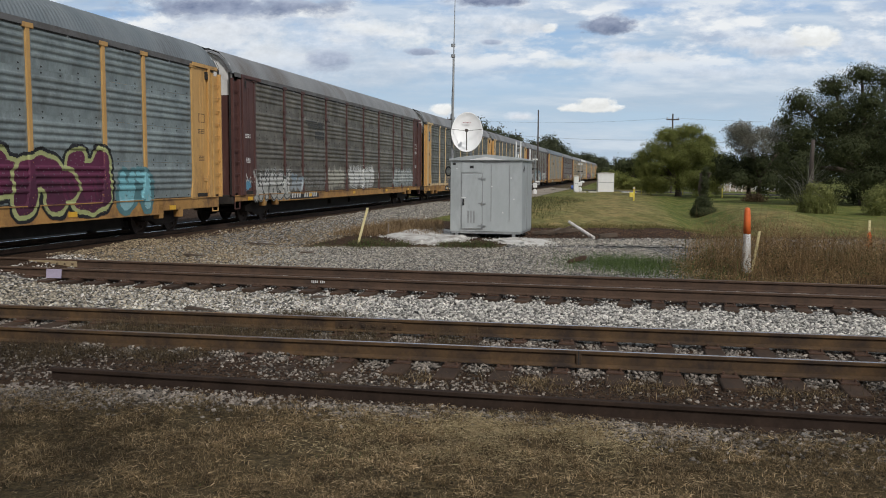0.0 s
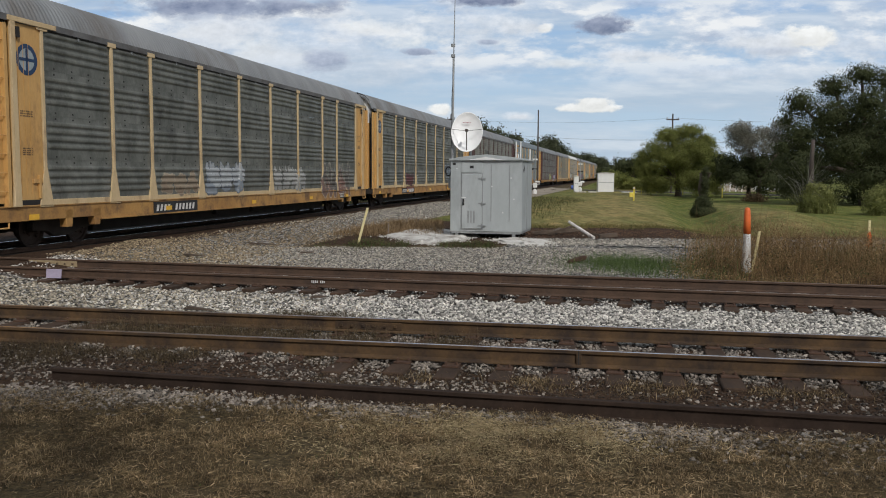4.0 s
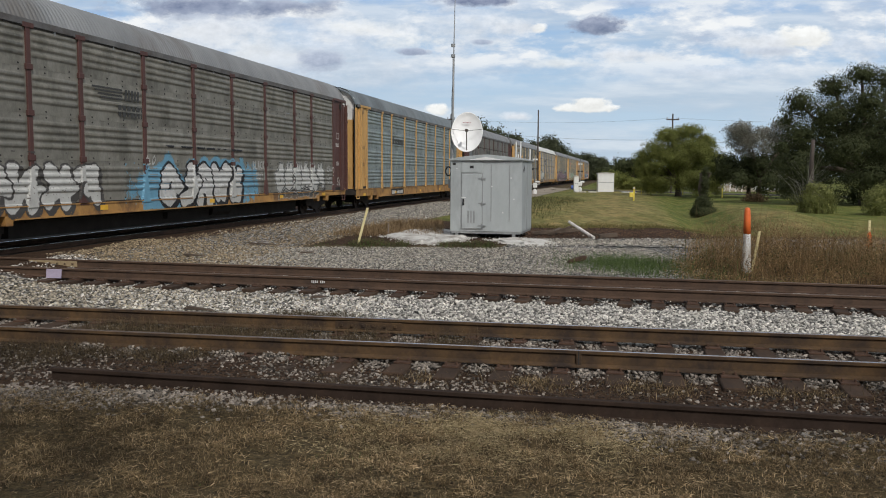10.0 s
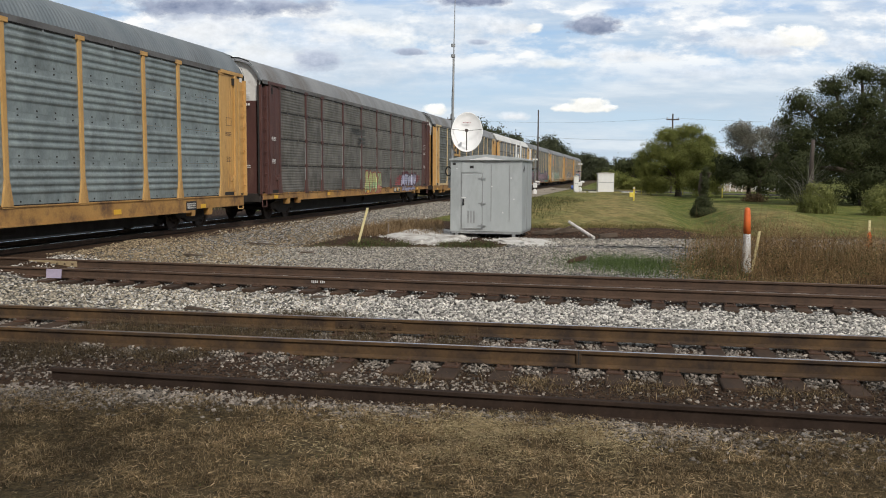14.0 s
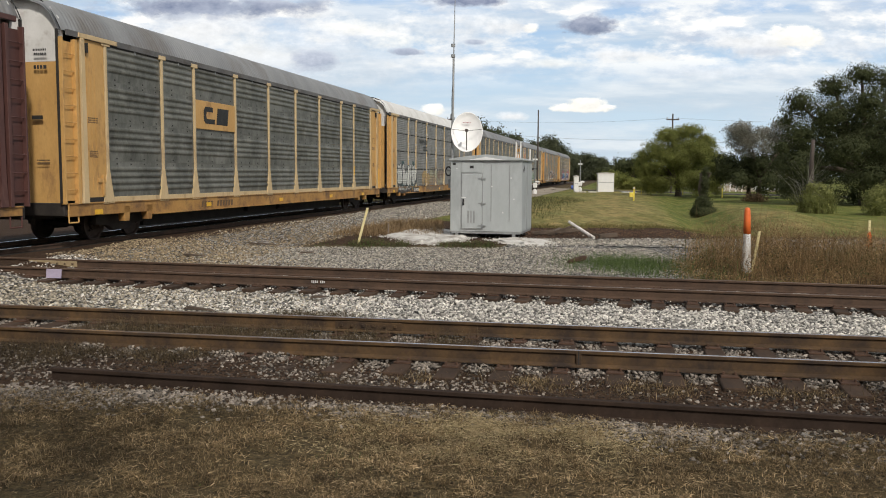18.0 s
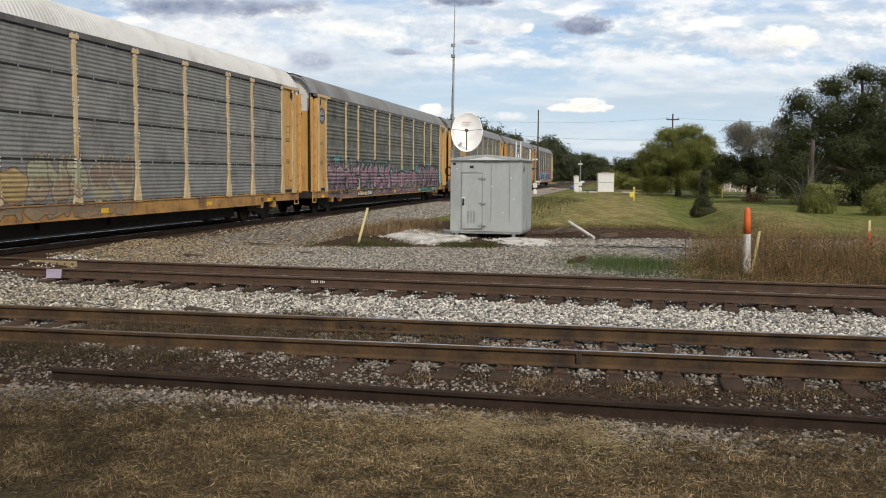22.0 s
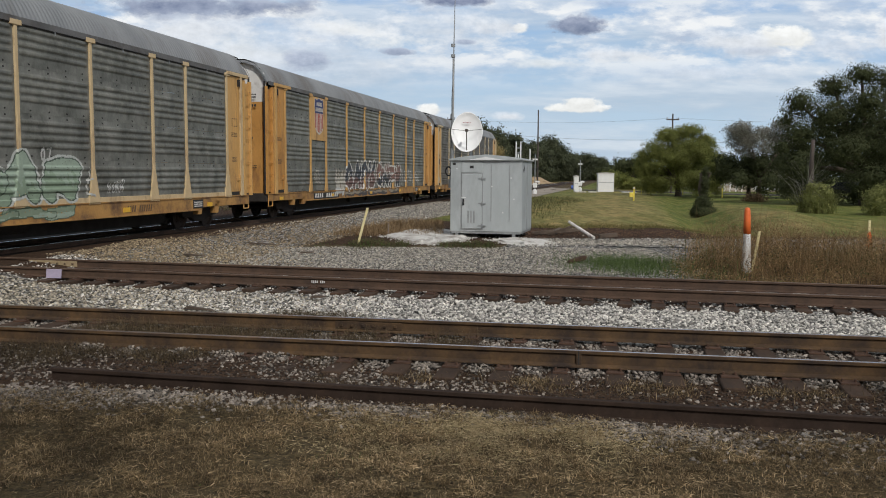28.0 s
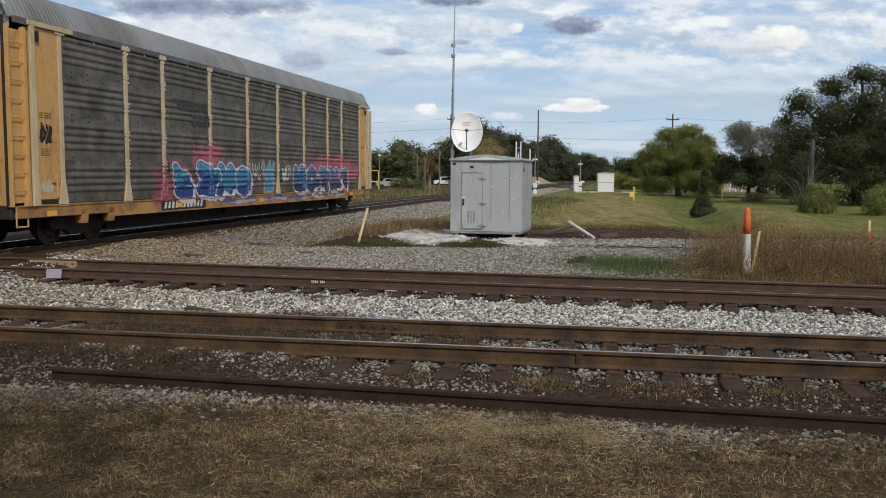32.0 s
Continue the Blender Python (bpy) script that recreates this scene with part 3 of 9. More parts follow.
    band = ramp(math2("MULTIPLY", E, 4.0), [(0.38, (0, 0, 0)), (0.56, (1, 1, 1)), (0.74, (1, 1, 1)), (0.84, (0.35, 0.35, 0.35))])
    col = mix(math2("MULTIPLY", ramp(heap, [(0.43, (0, 0, 0)), (0.56, (1, 1, 1))]), band), col, body)
    edge, puff = cloud_noise(26, 48, 1.3, 7, 0.65), cloud_noise(70, 110, 5.5, 5, 0.6)
    wob = math2("ADD", math2("MULTIPLY", math2("SUBTRACT", edge, 0.5), 2.3), math2("MULTIPLY", math2("SUBTRACT", puff, 0.5), 0.9))
    wob_x, wob_e = cloud_noise(9, 14, 11.0, 3), cloud_noise(9, 14, 17.0, 3)
    for a0, e0, ra, re, c, soft, top in CLOUDS:
        da = math2("DIVIDE", math2("ADD", math2("SUBTRACT", A, a0), math2("MULTIPLY", math2("SUBTRACT", wob_x, 0.5), ra * 0.8)), ra)
        de = math2("DIVIDE", math2("ADD", math2("SUBTRACT", E, e0), math2("MULTIPLY", math2("SUBTRACT", wob_e, 0.5), re * 0.8)), re)
        r2 = math2("SQRT", math2("ADD", math2("MULTIPLY", da, da), math2("MULTIPLY", de, de)), 0)
        k = math2("SUBTRACT", math2("ADD", 1.0, math2("MULTIPLY", wob, 0.75)), r2)
        mask = math2("MULTIPLY", math2("DIVIDE", k, soft, clamp=True), top, clamp=True)
        shade = math2("MULTIPLY", math2("ADD", math2("MULTIPLY", de, 0.30), math2("MULTIPLY", math2("SUBTRACT", puff, 0.5), 1.4)), 0.30)
        tinted = n.new("ShaderNodeMix")
        tinted.data_type = "RGBA"
        tinted.blend_type = "ADD"
        tinted.inputs[0].default_value = 1.0
        tinted.inputs[6].default_value = (*c, 1)
        gray = n.new("ShaderNodeCombineColor")
        for s in range(3):
            l.new(shade, gray.inputs[s])
        l.new(gray.outputs[0], tinted.inputs[7])
        col = mix(mask, col, tinted.outputs[2])
    em = n.new("ShaderNodeEmission")
    l.new(col, em.inputs[0])
    l.new(em.outputs[0], n["Material Output"].inputs[0])
    return m


# bearing and rise of each cloud, its half sizes, colour, softness and thickness
GREY, DARK, WHITE_C, PALE, MILK = (0.40, 0.45, 0.56), (0.28, 0.32, 0.43), (0.93, 0.92, 0.87), (0.80, 0.82, 0.84), (0.70, 0.75, 0.81)
CLOUDS = [
    (-0.325, 0.141, 0.060, 0.013, WHITE_C, 0.9, 0.85), (-0.223, 0.143, 0.055, 0.017, WHITE_C, 0.9, 0.85), (-0.10, 0.166, 0.060, 0.010, WHITE_C, 0.9, 0.8), (-0.15, 0.182, 0.07, 0.007, PALE, 0.8, 0.9), (-0.16, 0.140, 0.230, 0.055, MILK, 1.2, 0.85), (0.02, 0.165, 0.070, 0.035, PALE, 1.0, 0.85), (-0.27, 0.165, 0.085, 0.020, PALE, 0.8, 0.9), (-0.05, 0.150, 0.06, 0.012, WHITE_C, 0.9, 0.7),
    (0.20, 0.138, 0.075, 0.010, PALE, 0.7, 0.9), (0.13, 0.128, 0.05, 0.008, WHITE_C, 0.8, 0.6), (0.36, 0.152, 0.065, 0.022, MILK, 0.7, 0.9), (0.46, 0.150, 0.12, 0.022, MILK, 1.0, 0.8), (0.30, 0.118, 0.14, 0.012, MILK, 1.0, 0.7),
    (-0.26, 0.187, 0.140, 0.016, GREY, 0.6, 1.0), (-0.30, 0.191, 0.090, 0.013, DARK, 0.7, 0.95), (-0.19, 0.189, 0.07, 0.010, DARK, 0.7, 0.85), (0.030, 0.199, 0.055, 0.008, DARK, 0.5, 1.0),
    (0.168, 0.170, 0.036, 0.012, DARK, 0.35, 0.95), (0.165, 0.164, 0.030, 0.007, (0.24, 0.28, 0.38), 0.6, 0.7), (-0.146, 0.131, 0.034, 0.015, GREY, 0.5, 0.85), (-0.040, 0.140, 0.024, 0.005, GREY, 0.45, 0.95),
    (0.036, 0.151, 0.014, 0.0035, GREY, 0.5, 0.8), (0.160, 0.0765, 0.034, 0.0055, WHITE_C, 0.35, 1.0), (0.163, 0.0825, 0.023, 0.0075, WHITE_C, 0.35, 1.0), (0.400, 0.158, 0.034, 0.017, WHITE_C, 0.4, 1.0),
    (0.355, 0.153, 0.050, 0.014, PALE, 0.6, 0.9), (0.370, 0.143, 0.045, 0.005, (0.58, 0.63, 0.71), 0.7, 0.8), (0.100, 0.167, 0.011, 0.006, WHITE_C, 0.4, 1.0), (-0.012, 0.074, 0.013, 0.007, WHITE_C, 0.4, 1.0),
    (0.08, 0.067, 0.02, 0.006, PALE, 0.7, 0.9), (0.08, 0.168, 0.03, 0.012, PALE, 0.8, 0.8), (0.525, 0.165, 0.022, 0.020, PALE, 0.4, 1.0), (0.21, 0.196, 0.045, 0.006, (0.50, 0.60, 0.76), 0.7, 0.8), (0.44, 0.203, 0.08, 0.005, (0.60, 0.68, 0.80), 0.8, 0.8),
]


def build_sky():
    profile = [(640, 190)] + [(y, 187) for y in (900, 1400, 2000, 2600)] + [(3200, 172), (3700, 140), (4050, 95), (4250, 40), (4330, -20), (4350, -60)]
    xs = np.linspace(-2700, 2700, 13)
    v = [(x, y, z) for y, z in profile for x in xs]
    k = len(xs)
    f = [(i * k + j, i * k + j + 1, (i + 1) * k + j + 1, (i + 1) * k + j) for i in range(len(profile) - 1) for j in range(k - 1)]
    me = fast_mesh("cloud_sheet", v, f, [cloud_material()], smooth=True)
    ob = thing("cloud_sheet", "broken white and grey clouds over pale blue sky", "sky", pose(*EYE), kind="structure", data=me)
    return ob


cloud_sheet = build_sky()

# ---- side tracks ----
RAIL_OUTLINE = [(-0.07, 0), (0.07, 0), (0.07, 0.012), (0.012, 0.035), (0.010, 0.135), (0.036, 0.145), (0.036, 0.175), (0.028, 0.180), (-0.004, 0.1805), (-0.021, 0.1805), (-0.028, 0.180),
                (-0.036, 0.175), (-0.036, 0.145), (-0.010, 0.135), (-0.012, 0.035), (-0.07, 0.012)]


def rail_mesh(name, length, web, head, edge=None):
    """A rail whose head is bright along the running edge alone, or all over where edge is None."""
    s = Shape()
    s.prism([(y, z - 0.18) for y, z in RAIL_OUTLINE], 0, -length / 2, length / 2)
    s.m = [0 if len(f) != 4 or min(s.v[i][2] for i in f) < -0.006 else 1 if max(s.v[i][1] for i in f) < -0.003 and min(s.v[i][1] for i in f) > -0.0285 else 2 for f in s.f]
    return mesh_of(name, s, [web, head, edge or head])


def build_track(name, label, line, x0, x1, web, head, tie_step, tie_len, tie_shift, joints):
    a, b = line
    turn = math.degrees(math.atan(b))
    mid = (x0 + x1) / 2
    length = (x1 - x0) / math.cos(math.atan(b))
    root = thing(name, label, "railway track", pose(mid, a + b * mid, 0, 0, 0, turn), kind="structure")
    me = rail_mesh("rail", length, web, head, M_HEAD_RUST)
    for side in (-0.765, 0.765):
        r = part("rail", me, None, root)
        r.location = (0, side, 0)
        # joint bars with bolts
        for jx in [at for row, at in joints if row * side > 0]:
            s = Shape()
            for dy in (-1, 1):
                s.box(jx - 0.45, jx + 0.45, side + dy * 0.012, side + dy * 0.034, -0.15, -0.05)
                for kx in (-0.36, -0.22, -0.07, 0.07, 0.22, 0.36):
                    s.box(jx + kx - 0.018, jx + kx + 0.018, side + dy * 0.034, side + dy * 0.055, -0.118, -0.082)
            part("joint_bar", s, web, root, bevel=0.004)
    tie = mesh_of("tie", Shape().box(-0.115, 0.115, -tie_len / 2, tie_len / 2, -0.18, 0), M_TIE, bevel=0.012)
    ps = Shape()
    for side in (-0.765, 0.765):
        ps.box(-0.09, 0.09, side - 0.17, side + 0.17, 0.0, 0.022)
        for dx in (-0.06, 0.06):
            for dy in (-0.10, 0.10):
                ps.box(dx - 0.012, dx + 0.012, side + dy - 0.012, side + dy + 0.012, 0.02, 0.055)
    plates = mesh_of("tie_plates", ps, M_PLATE, bevel=0.003)
    rnd = random.Random(7)
    k = -length / 2 + 0.3
    while k < length / 2:
        t = part("tie", tie, None, root)
        t.matrix_basis = pose(k + rnd.uniform(-0.03, 0.03), tie_shift + rnd.uniform(-0.08, 0.08), -0.202 + rnd.uniform(-0.012, 0.004), rnd.uniform(-0.6, 0.6), 0, rnd.uniform(-1.6, 1.6))
        p = part("tie_plate", plates, None, t)
        p.location = (0, -tie_shift, 0)
        k += tie_step
    return root


build_track("side_track", "rusty rails on weathered ties in dirty ballast", NEAR_TRACK, -16, 22, M_RAIL, M_HEAD_BRIGHT, 0.58, 2.6, -0.06, [(1, -4.17), (1, 8.0), (-1, 7.4)])
second = build_track("second_track", "dark rusted rails on ties in pale ballast", FAR_TRACK, -11.5, 26, M_RAIL_DARK, M_HEAD_RUST, 0.55, 2.6, 0.0, [(1, 9.5)])

near_joint = thing("rail_joint", "tight butt joint between two rail lengths", "rail joint", pose(1.47, 9.125, -0.09, 0, 0, -10.34), kind="structure")
part("gap", Shape().box(-0.006, 0.006, -0.040, 0.0, -0.08, 0.088), M_BLACK, near_joint)
part("weld_bead", Shape().box(-0.03, 0.03, -0.038, -0.006, -0.075, 0.05), M_RAIL, near_joint, bevel=0.008)
joint = Shape().box(-16.95, -15.75, 0.700, 0.728, -0.155, -0.035)
for k in range(6):
    joint.box(-16.82 + k * 0.19, -16.77 + k * 0.19, 0.682, 0.700, -0.115, -0.07, 1)
part("insulated_joint", joint, [surf("pale_resin_joint", (0.26, 0.19, 0.10), (0.38, 0.30, 0.18), 4, 0.8, fine=0.3), M_RAIL_DARK], second, "pale resin-coated joint bar", bevel=0.004)

# main line
main = thing("main_track", "polished main line rails on gravel shoulder", "railway track", pose(*(U2 * 90 + M2 * LAT), RAIL_Z, 0, 0, 77.49), kind="structure")
main_rail = rail_mesh("rail", 380, M_RAIL_DARK, M_HEAD_BRIGHT)
for side in (-0.755, 0.755):
    part("rail", main_rail, None, main).location = (0, side, 0)
tie = mesh_of("tie", Shape().box(-0.115, 0.115, -1.3, 1.3, -0.36, -0.19), M_TIE, bevel=0.012)
for k in range(190):
    part("tie", tie, None, main).location = (-92 + k * 0.56, 0, 0)

# a spare rail left lying in the grass
spare = thing("spare_rail", "dark rusted spare rail lying along the grass edge", "rail", pose(0, 7.80, -0.205, 0, 0.0, -12.42))
part("rail_head", Shape().prism([(y, z - 0.09) for y, z in RAIL_OUTLINE[4:14]], 0, -4.1, 5.2), M_SPARE, spare)
part("rail_web", Shape().prism([(-0.012, -0.055), (0.012, -0.055), (0.010, 0.047), (-0.010, 0.047)], 0, -4.1, 5.2), M_SPARE, spare)
part("rail_foot", Shape().prism([(-0.07, -0.09), (0.07, -0.09), (0.07, -0.078), (0.012, -0.053), (-0.012, -0.053), (-0.07, -0.078)], 0, -4.1, 5.2), M_SPARE, spare)

# ---- ballast stones ----


def stones(name, label, n, place, size, material, seed, sink=0.35, coarse=False):
    """Crushed stones: squashed, jittered octahedra and cubes strewn where place(rng, n) puts them."""
    rng = np.random.default_rng(seed)
    base = np.array([(1, 0, 0), (-1, 0, 0), (0, 1, 0), (0, -1, 0), (0, 0, 1), (0, 0, -1), (.6, .6, .6), (-.6, -.6, .6), (.6, -.6, -.6), (-.6, .6, -.6)])
    tri = np.array([(0, 6, 8), (0, 2, 6), (6, 2, 4), (6, 4, 0), (0, 4, 8), (8, 4, 3), (3, 4, 7), (7, 4, 1), (1, 4, 9), (9, 4, 2), (2, 5, 9), (9, 5, 1), (1, 5, 7), (7, 5, 3), (3, 5, 8), (8, 5, 0), (0, 5, 2), (1, 3, 7)])
    if coarse:         # eight faces are enough far off
        base, tri = base[:6] * 0.95, np.array([(0, 2, 4), (2, 1, 4), (1, 3, 4), (3, 0, 4), (2, 0, 5), (1, 2, 5), (3, 1, 5), (0, 3, 5)])
    k = len(base)
    xy = place(rng, n)
    n = len(xy)
    r = size * rng.uniform(0.55, 1.35, n)
    v = base[None] * rng.uniform(0.65, 1.15, (n, k, 1)) * (rng.uniform(0.7, 1.2, (n, 1, 3)) * r[:, None, None])
    q = rng.normal(size=(n, 4))
    q /= np.linalg.norm(q, axis=1)[:, None]
    w, x, y, z = q.T
    R = np.stack([1 - 2 * (y * y + z * z), 2 * (x * y - z * w), 2 * (x * z + y * w), 2 * (x * y + z * w), 1 - 2 * (x * x + z * z), 2 * (y * z - x * w),
                  2 * (x * z - y * w), 2 * (y * z + x * w), 1 - 2 * (x * x + y * y)], -1).reshape(n, 3, 3)
    v = np.einsum("nij,nkj->nki", R, v)
    v[..., 2] *= 0.8
    v += np.stack([xy[:, 0], xy[:, 1], ground_z(xy[:, 0], xy[:, 1]) + r * (0.5 - sink)], -1)[:, None]
    f = (tri[None] + k * np.arange(n)[:, None, None]).reshape(-1, 3)
    tagged(new(name, fast_mesh(name, v.reshape(-1, 3), f, [material])), label, "gravel", kind="stuff")


def between_tracks(rng, n):
    x = rng.uniform(-10, 9.5, n)
    y = rng.uniform(0, 1, n)
    lo, hi = 10.17 - 0.1825 * x + 0.85, 15.8 - 0.24 * x - 1.27
    return np.stack([x, lo + (hi - lo) * y], -1)


def between_left(rng, n):
    p = between_tracks(rng, n)
    near = np.clip((p[:, 1] - (11.02 - 0.1825 * p[:, 0])) / 2.2, 0, 1)
    dirty = 0.9 * smooth01(-p[:, 0], 3.6, 7.0) * (1 - 0.75 * near)
    return p[(rng.random(n) > smooth01(p[:, 0], -8.0, 1.0) + 0.08) & (rng.random(n) > dirty)]


def between_right(rng, n):
    p = between_tracks(rng, n)
    return p[rng.random(n) < smooth01(p[:, 0], -8.0, 1.0) + 0.08]


def under_far_track(rng, n):
    x = rng.uniform(-9, 9.5, n)
    gap = np.abs(((x / math.cos(math.atan(0.24)) * 1.0 + 100.0) / 0.55) % 1.0 - 0.5) > 0.18
    off = rng.uniform(-1.2, 2.4, n)
    return np.stack([x, 15.8 - 0.24 * x + off], -1)[gap | (off > 1.3)]


def near_edge(rng, n):
    x = rng.uniform(-6, 5.2, n)
    t = rng.beta(1.6, 1.6, n)
    y = 10.17 - 0.1825 * x - 0.9 - t * (2.0 + 0.08 * x)
    clump = np.sin(x * 2.1 + y * 3.3) + np.sin(x * 0.9 - y * 2.0)
    keep = (clump + rng.normal(0, 0.7, n) > -0.5) & (rng.random(n) > 0.5 * smooth01(x, 0.3, 2.5))
    return np.stack([x, y], -1)[keep]


def crib_heaps(rng, n):
    """Between the tie ends, just outside the near rail."""
    a, b = NEAR_TRACK
    turn, mid = math.atan(b), 3.0
    length = 38 / math.cos(turn)
    along = -length / 2 + 0.3 + 0.58 * (rng.integers(20, 47, n) + 0.5) + rng.normal(0, 0.085, n)
    off = -0.84 - np.abs(rng.normal(0, 0.13, n))
    return np.stack([mid + along * math.cos(turn) - off * math.sin(turn), a + b * mid + along * math.sin(turn) + off * math.cos(turn)], -1)


def soil_clods(rng, n):
    x = rng.uniform(-6.5, 5.4, n)
    return np.stack([x, 10.17 - 0.1825 * x - 0.8 - rng.beta(1.2, 1.3, n) * (1.9 + 0.08 * x)], -1)


def in_near_track(rng, n):
    x = rng.uniform(-6.5, 6, n)
    y = 10.17 - 0.1825 * x + rng.uniform(-0.8, 0.8, n)
    return np.stack([x, y], -1)


def grass_edge(rng, n):
    x = rng.uniform(-4.6, 4.4, n)
    y = 7.72 - 0.22 * x - np.abs(rng.normal(0, 0.26, n)) - 0.06 - 0.5 * np.clip(-x - 3.0, 0, 1.2) * rng.random(n) - 0.75 * smooth01(x, 1.6, 3.4) * rng.random(n) ** 1.5
    keep = (np.sin(x * 1.3 + 0.6) + rng.normal(0, 0.5, n) > -0.5) & (rng.random(n) > 0.88 * np.exp(-((x - 0.45) / 0.85) ** 4))
    return np.stack([x, y], -1)[keep]


def behind_far_track(rng, n):
    x = rng.uniform(-9, 6.0, n)
    y = rng.uniform(18.5, 25.2, n)
    return np.stack([x, y], -1)[(y > 17.8 - 0.24 * x) & (((x - 4.4) / 1.3) ** 2 + ((y - 20.2) / 1.9) ** 2 > rng.uniform(0.2, 1.3, n))]


def behind_left(rng, n):
    p = behind_far_track(rng, n)
    return p[rng.random(len(p)) > smooth01(p[:, 0] + 0.25 * (p[:, 1] - 20), -7.5, -2.0)]


def behind_right(rng, n):
    p = behind_far_track(rng, n)
    return p[rng.random(len(p)) < smooth01(p[:, 0] + 0.25 * (p[:, 1] - 20), -7.5, -2.0)]


def shoulder_near(rng, n):
    p = main_shoulder(rng, n)
    return p[rng.random(len(p)) > smooth01(along_of(p[:, 0], p[:, 1]), 24, 44)]


def shoulder_far(rng, n):
    p = main_shoulder(rng, n)
    return p[rng.random(len(p)) < smooth01(along_of(p[:, 0], p[:, 1]), 24, 44)]


def main_shoulder(rng, n):
    s, lt = rng.uniform(17, 60, n), rng.uniform(9.5, 13.6, n)
    p = U2[None] * s[:, None] + M2[None] * lt[:, None]
    return p[p[:, 1] > 17.8 - 0.24 * p[:, 0]]


stones("ballast_stones", "pale crushed limestone ballast between the tracks", 30000, between_right, 0.029, M_STONE, 1, 0.2, True)
stones("ballast_stones", "dusty ballast between the tracks", 28000, between_left, 0.029, M_STONE_TAN, 10, 0.2, True)
stones("ballast_stones", "pale crushed ballast along the far side track", 11000, under_far_track, 0.028, M_STONE, 2, coarse=True)
stones("ballast_stones", "dusty brown ballast beside the side track", 8500, near_edge, 0.023, M_STONE_DIRTY, 3, coarse=True)
stones("ballast_stones", "brown ballast between the side track ties", 11000, in_near_track, 0.026, M_STONE_DIRTY, 4, 0.05, True)
stones("ballast_stones", "loose grey stones at the grass edge", 9500, grass_edge, 0.025, M_STONE_DIRTY, 5, coarse=True)
stones("ballast_stones", "pale stones heaped between the tie ends", 2200, crib_heaps, 0.024, M_STONE_DIRTY, 16, 0.1, True)
stones("ballast_stones", "pale stones on the heaps between the ties", 1100, crib_heaps, 0.022, M_STONE_DIRTY, 17, -1.1, True)
stones("soil_clods", "dark soil clods beside the side track", 10000, soil_clods, 0.019, M_CLOD, 14, 0.2, True)
stones("ballast_stones", "grey gravel beyond the side tracks", 21000, behind_right, 0.030, M_STONE_GREY, 6, coarse=True)
stones("ballast_stones", "tan stained gravel beyond the side tracks", 21000, behind_left, 0.030, M_TAN_GRAVEL, 18, coarse=True)
stones("ballast_stones", "pale gravel strip before the lawn", 5000, lambda rng, n: np.stack([rng.uniform(2.4, 14, n), rng.normal(27.3, 0.75, n)], -1), 0.04, M_STONE_GREY, 9, coarse=True)
stones("soil_clods", "red-brown clods on the bare dirt before the lawn", 3500, lambda rng, n: np.stack([rng.uniform(2.2, 9.6, n), rng.normal(31.8, 1.4, n)], -1), 0.032, surf("red_brown_soil_clods", (0.045, 0.025, 0.015), (0.125, 0.074, 0.045), 6, 0.95, fine=0.3, fine_scale=40, bump=0.4, island=0.7), 15, 0.3, True)
stones("ballast_stones", "grey gravel shoulder of the main line", 12000, shoulder_far, 0.040, M_STONE_GREY, 8, coarse=True)
stones("ballast_stones", "brown stained gravel shoulder of the main line", 14000, shoulder_near, 0.036, M_BROWN_GRAVEL, 11, coarse=True)

# ---- the train: closed automobile carriers ----
PITCH, BODY = 28.17, 27.1
LEAD = [-0.61, -0.72, -0.65, -0.63, -0.47, 0.01, 0.30, 0.61, 1.00, 1.30, 1.55, 1.94, 2.31]   # slack in the couplings
POSTS = [-11.74, -8.95, -7.03, -4.14, -1.30, 1.40, 4.15, 7.05, 8.97, 11.74]
SILL_Z1, PANEL_Z0, EAVE = 1.04, 1.07, 5.30
SHEETS = 4                                   # sheets one above another between two posts
SHEET_H = (EAVE - PANEL_Z0) / SHEETS
SKIN = -1.475


def rib_plan(dense):
    """Foot of the first rib on a sheet, rib spacing, their number, and how far they stand out."""
    return (0.03, 0.1105, 9, 0.017) if dense else (0.20, 0.180, 4, 0.036)


RIB_X, RIB_Y = [0, 0.22, 0.29, 0.44, 0.52, 0.72, 0.79, 0.93, 1.0], [0, 0, 0.10, 0.92, 1, 1, 0.92, 0.10, 0]


def rib(q, dense):
    """How far the sheet stands out at height q above its foot."""
    foot, step, count, deep = rib_plan(dense)
    k = (q - foot) / step
    wave = np.interp(k % 1.0, RIB_X, RIB_Y)
    return deep * wave * (k > 0) * (k < count)


PANEL_CACHE = {}


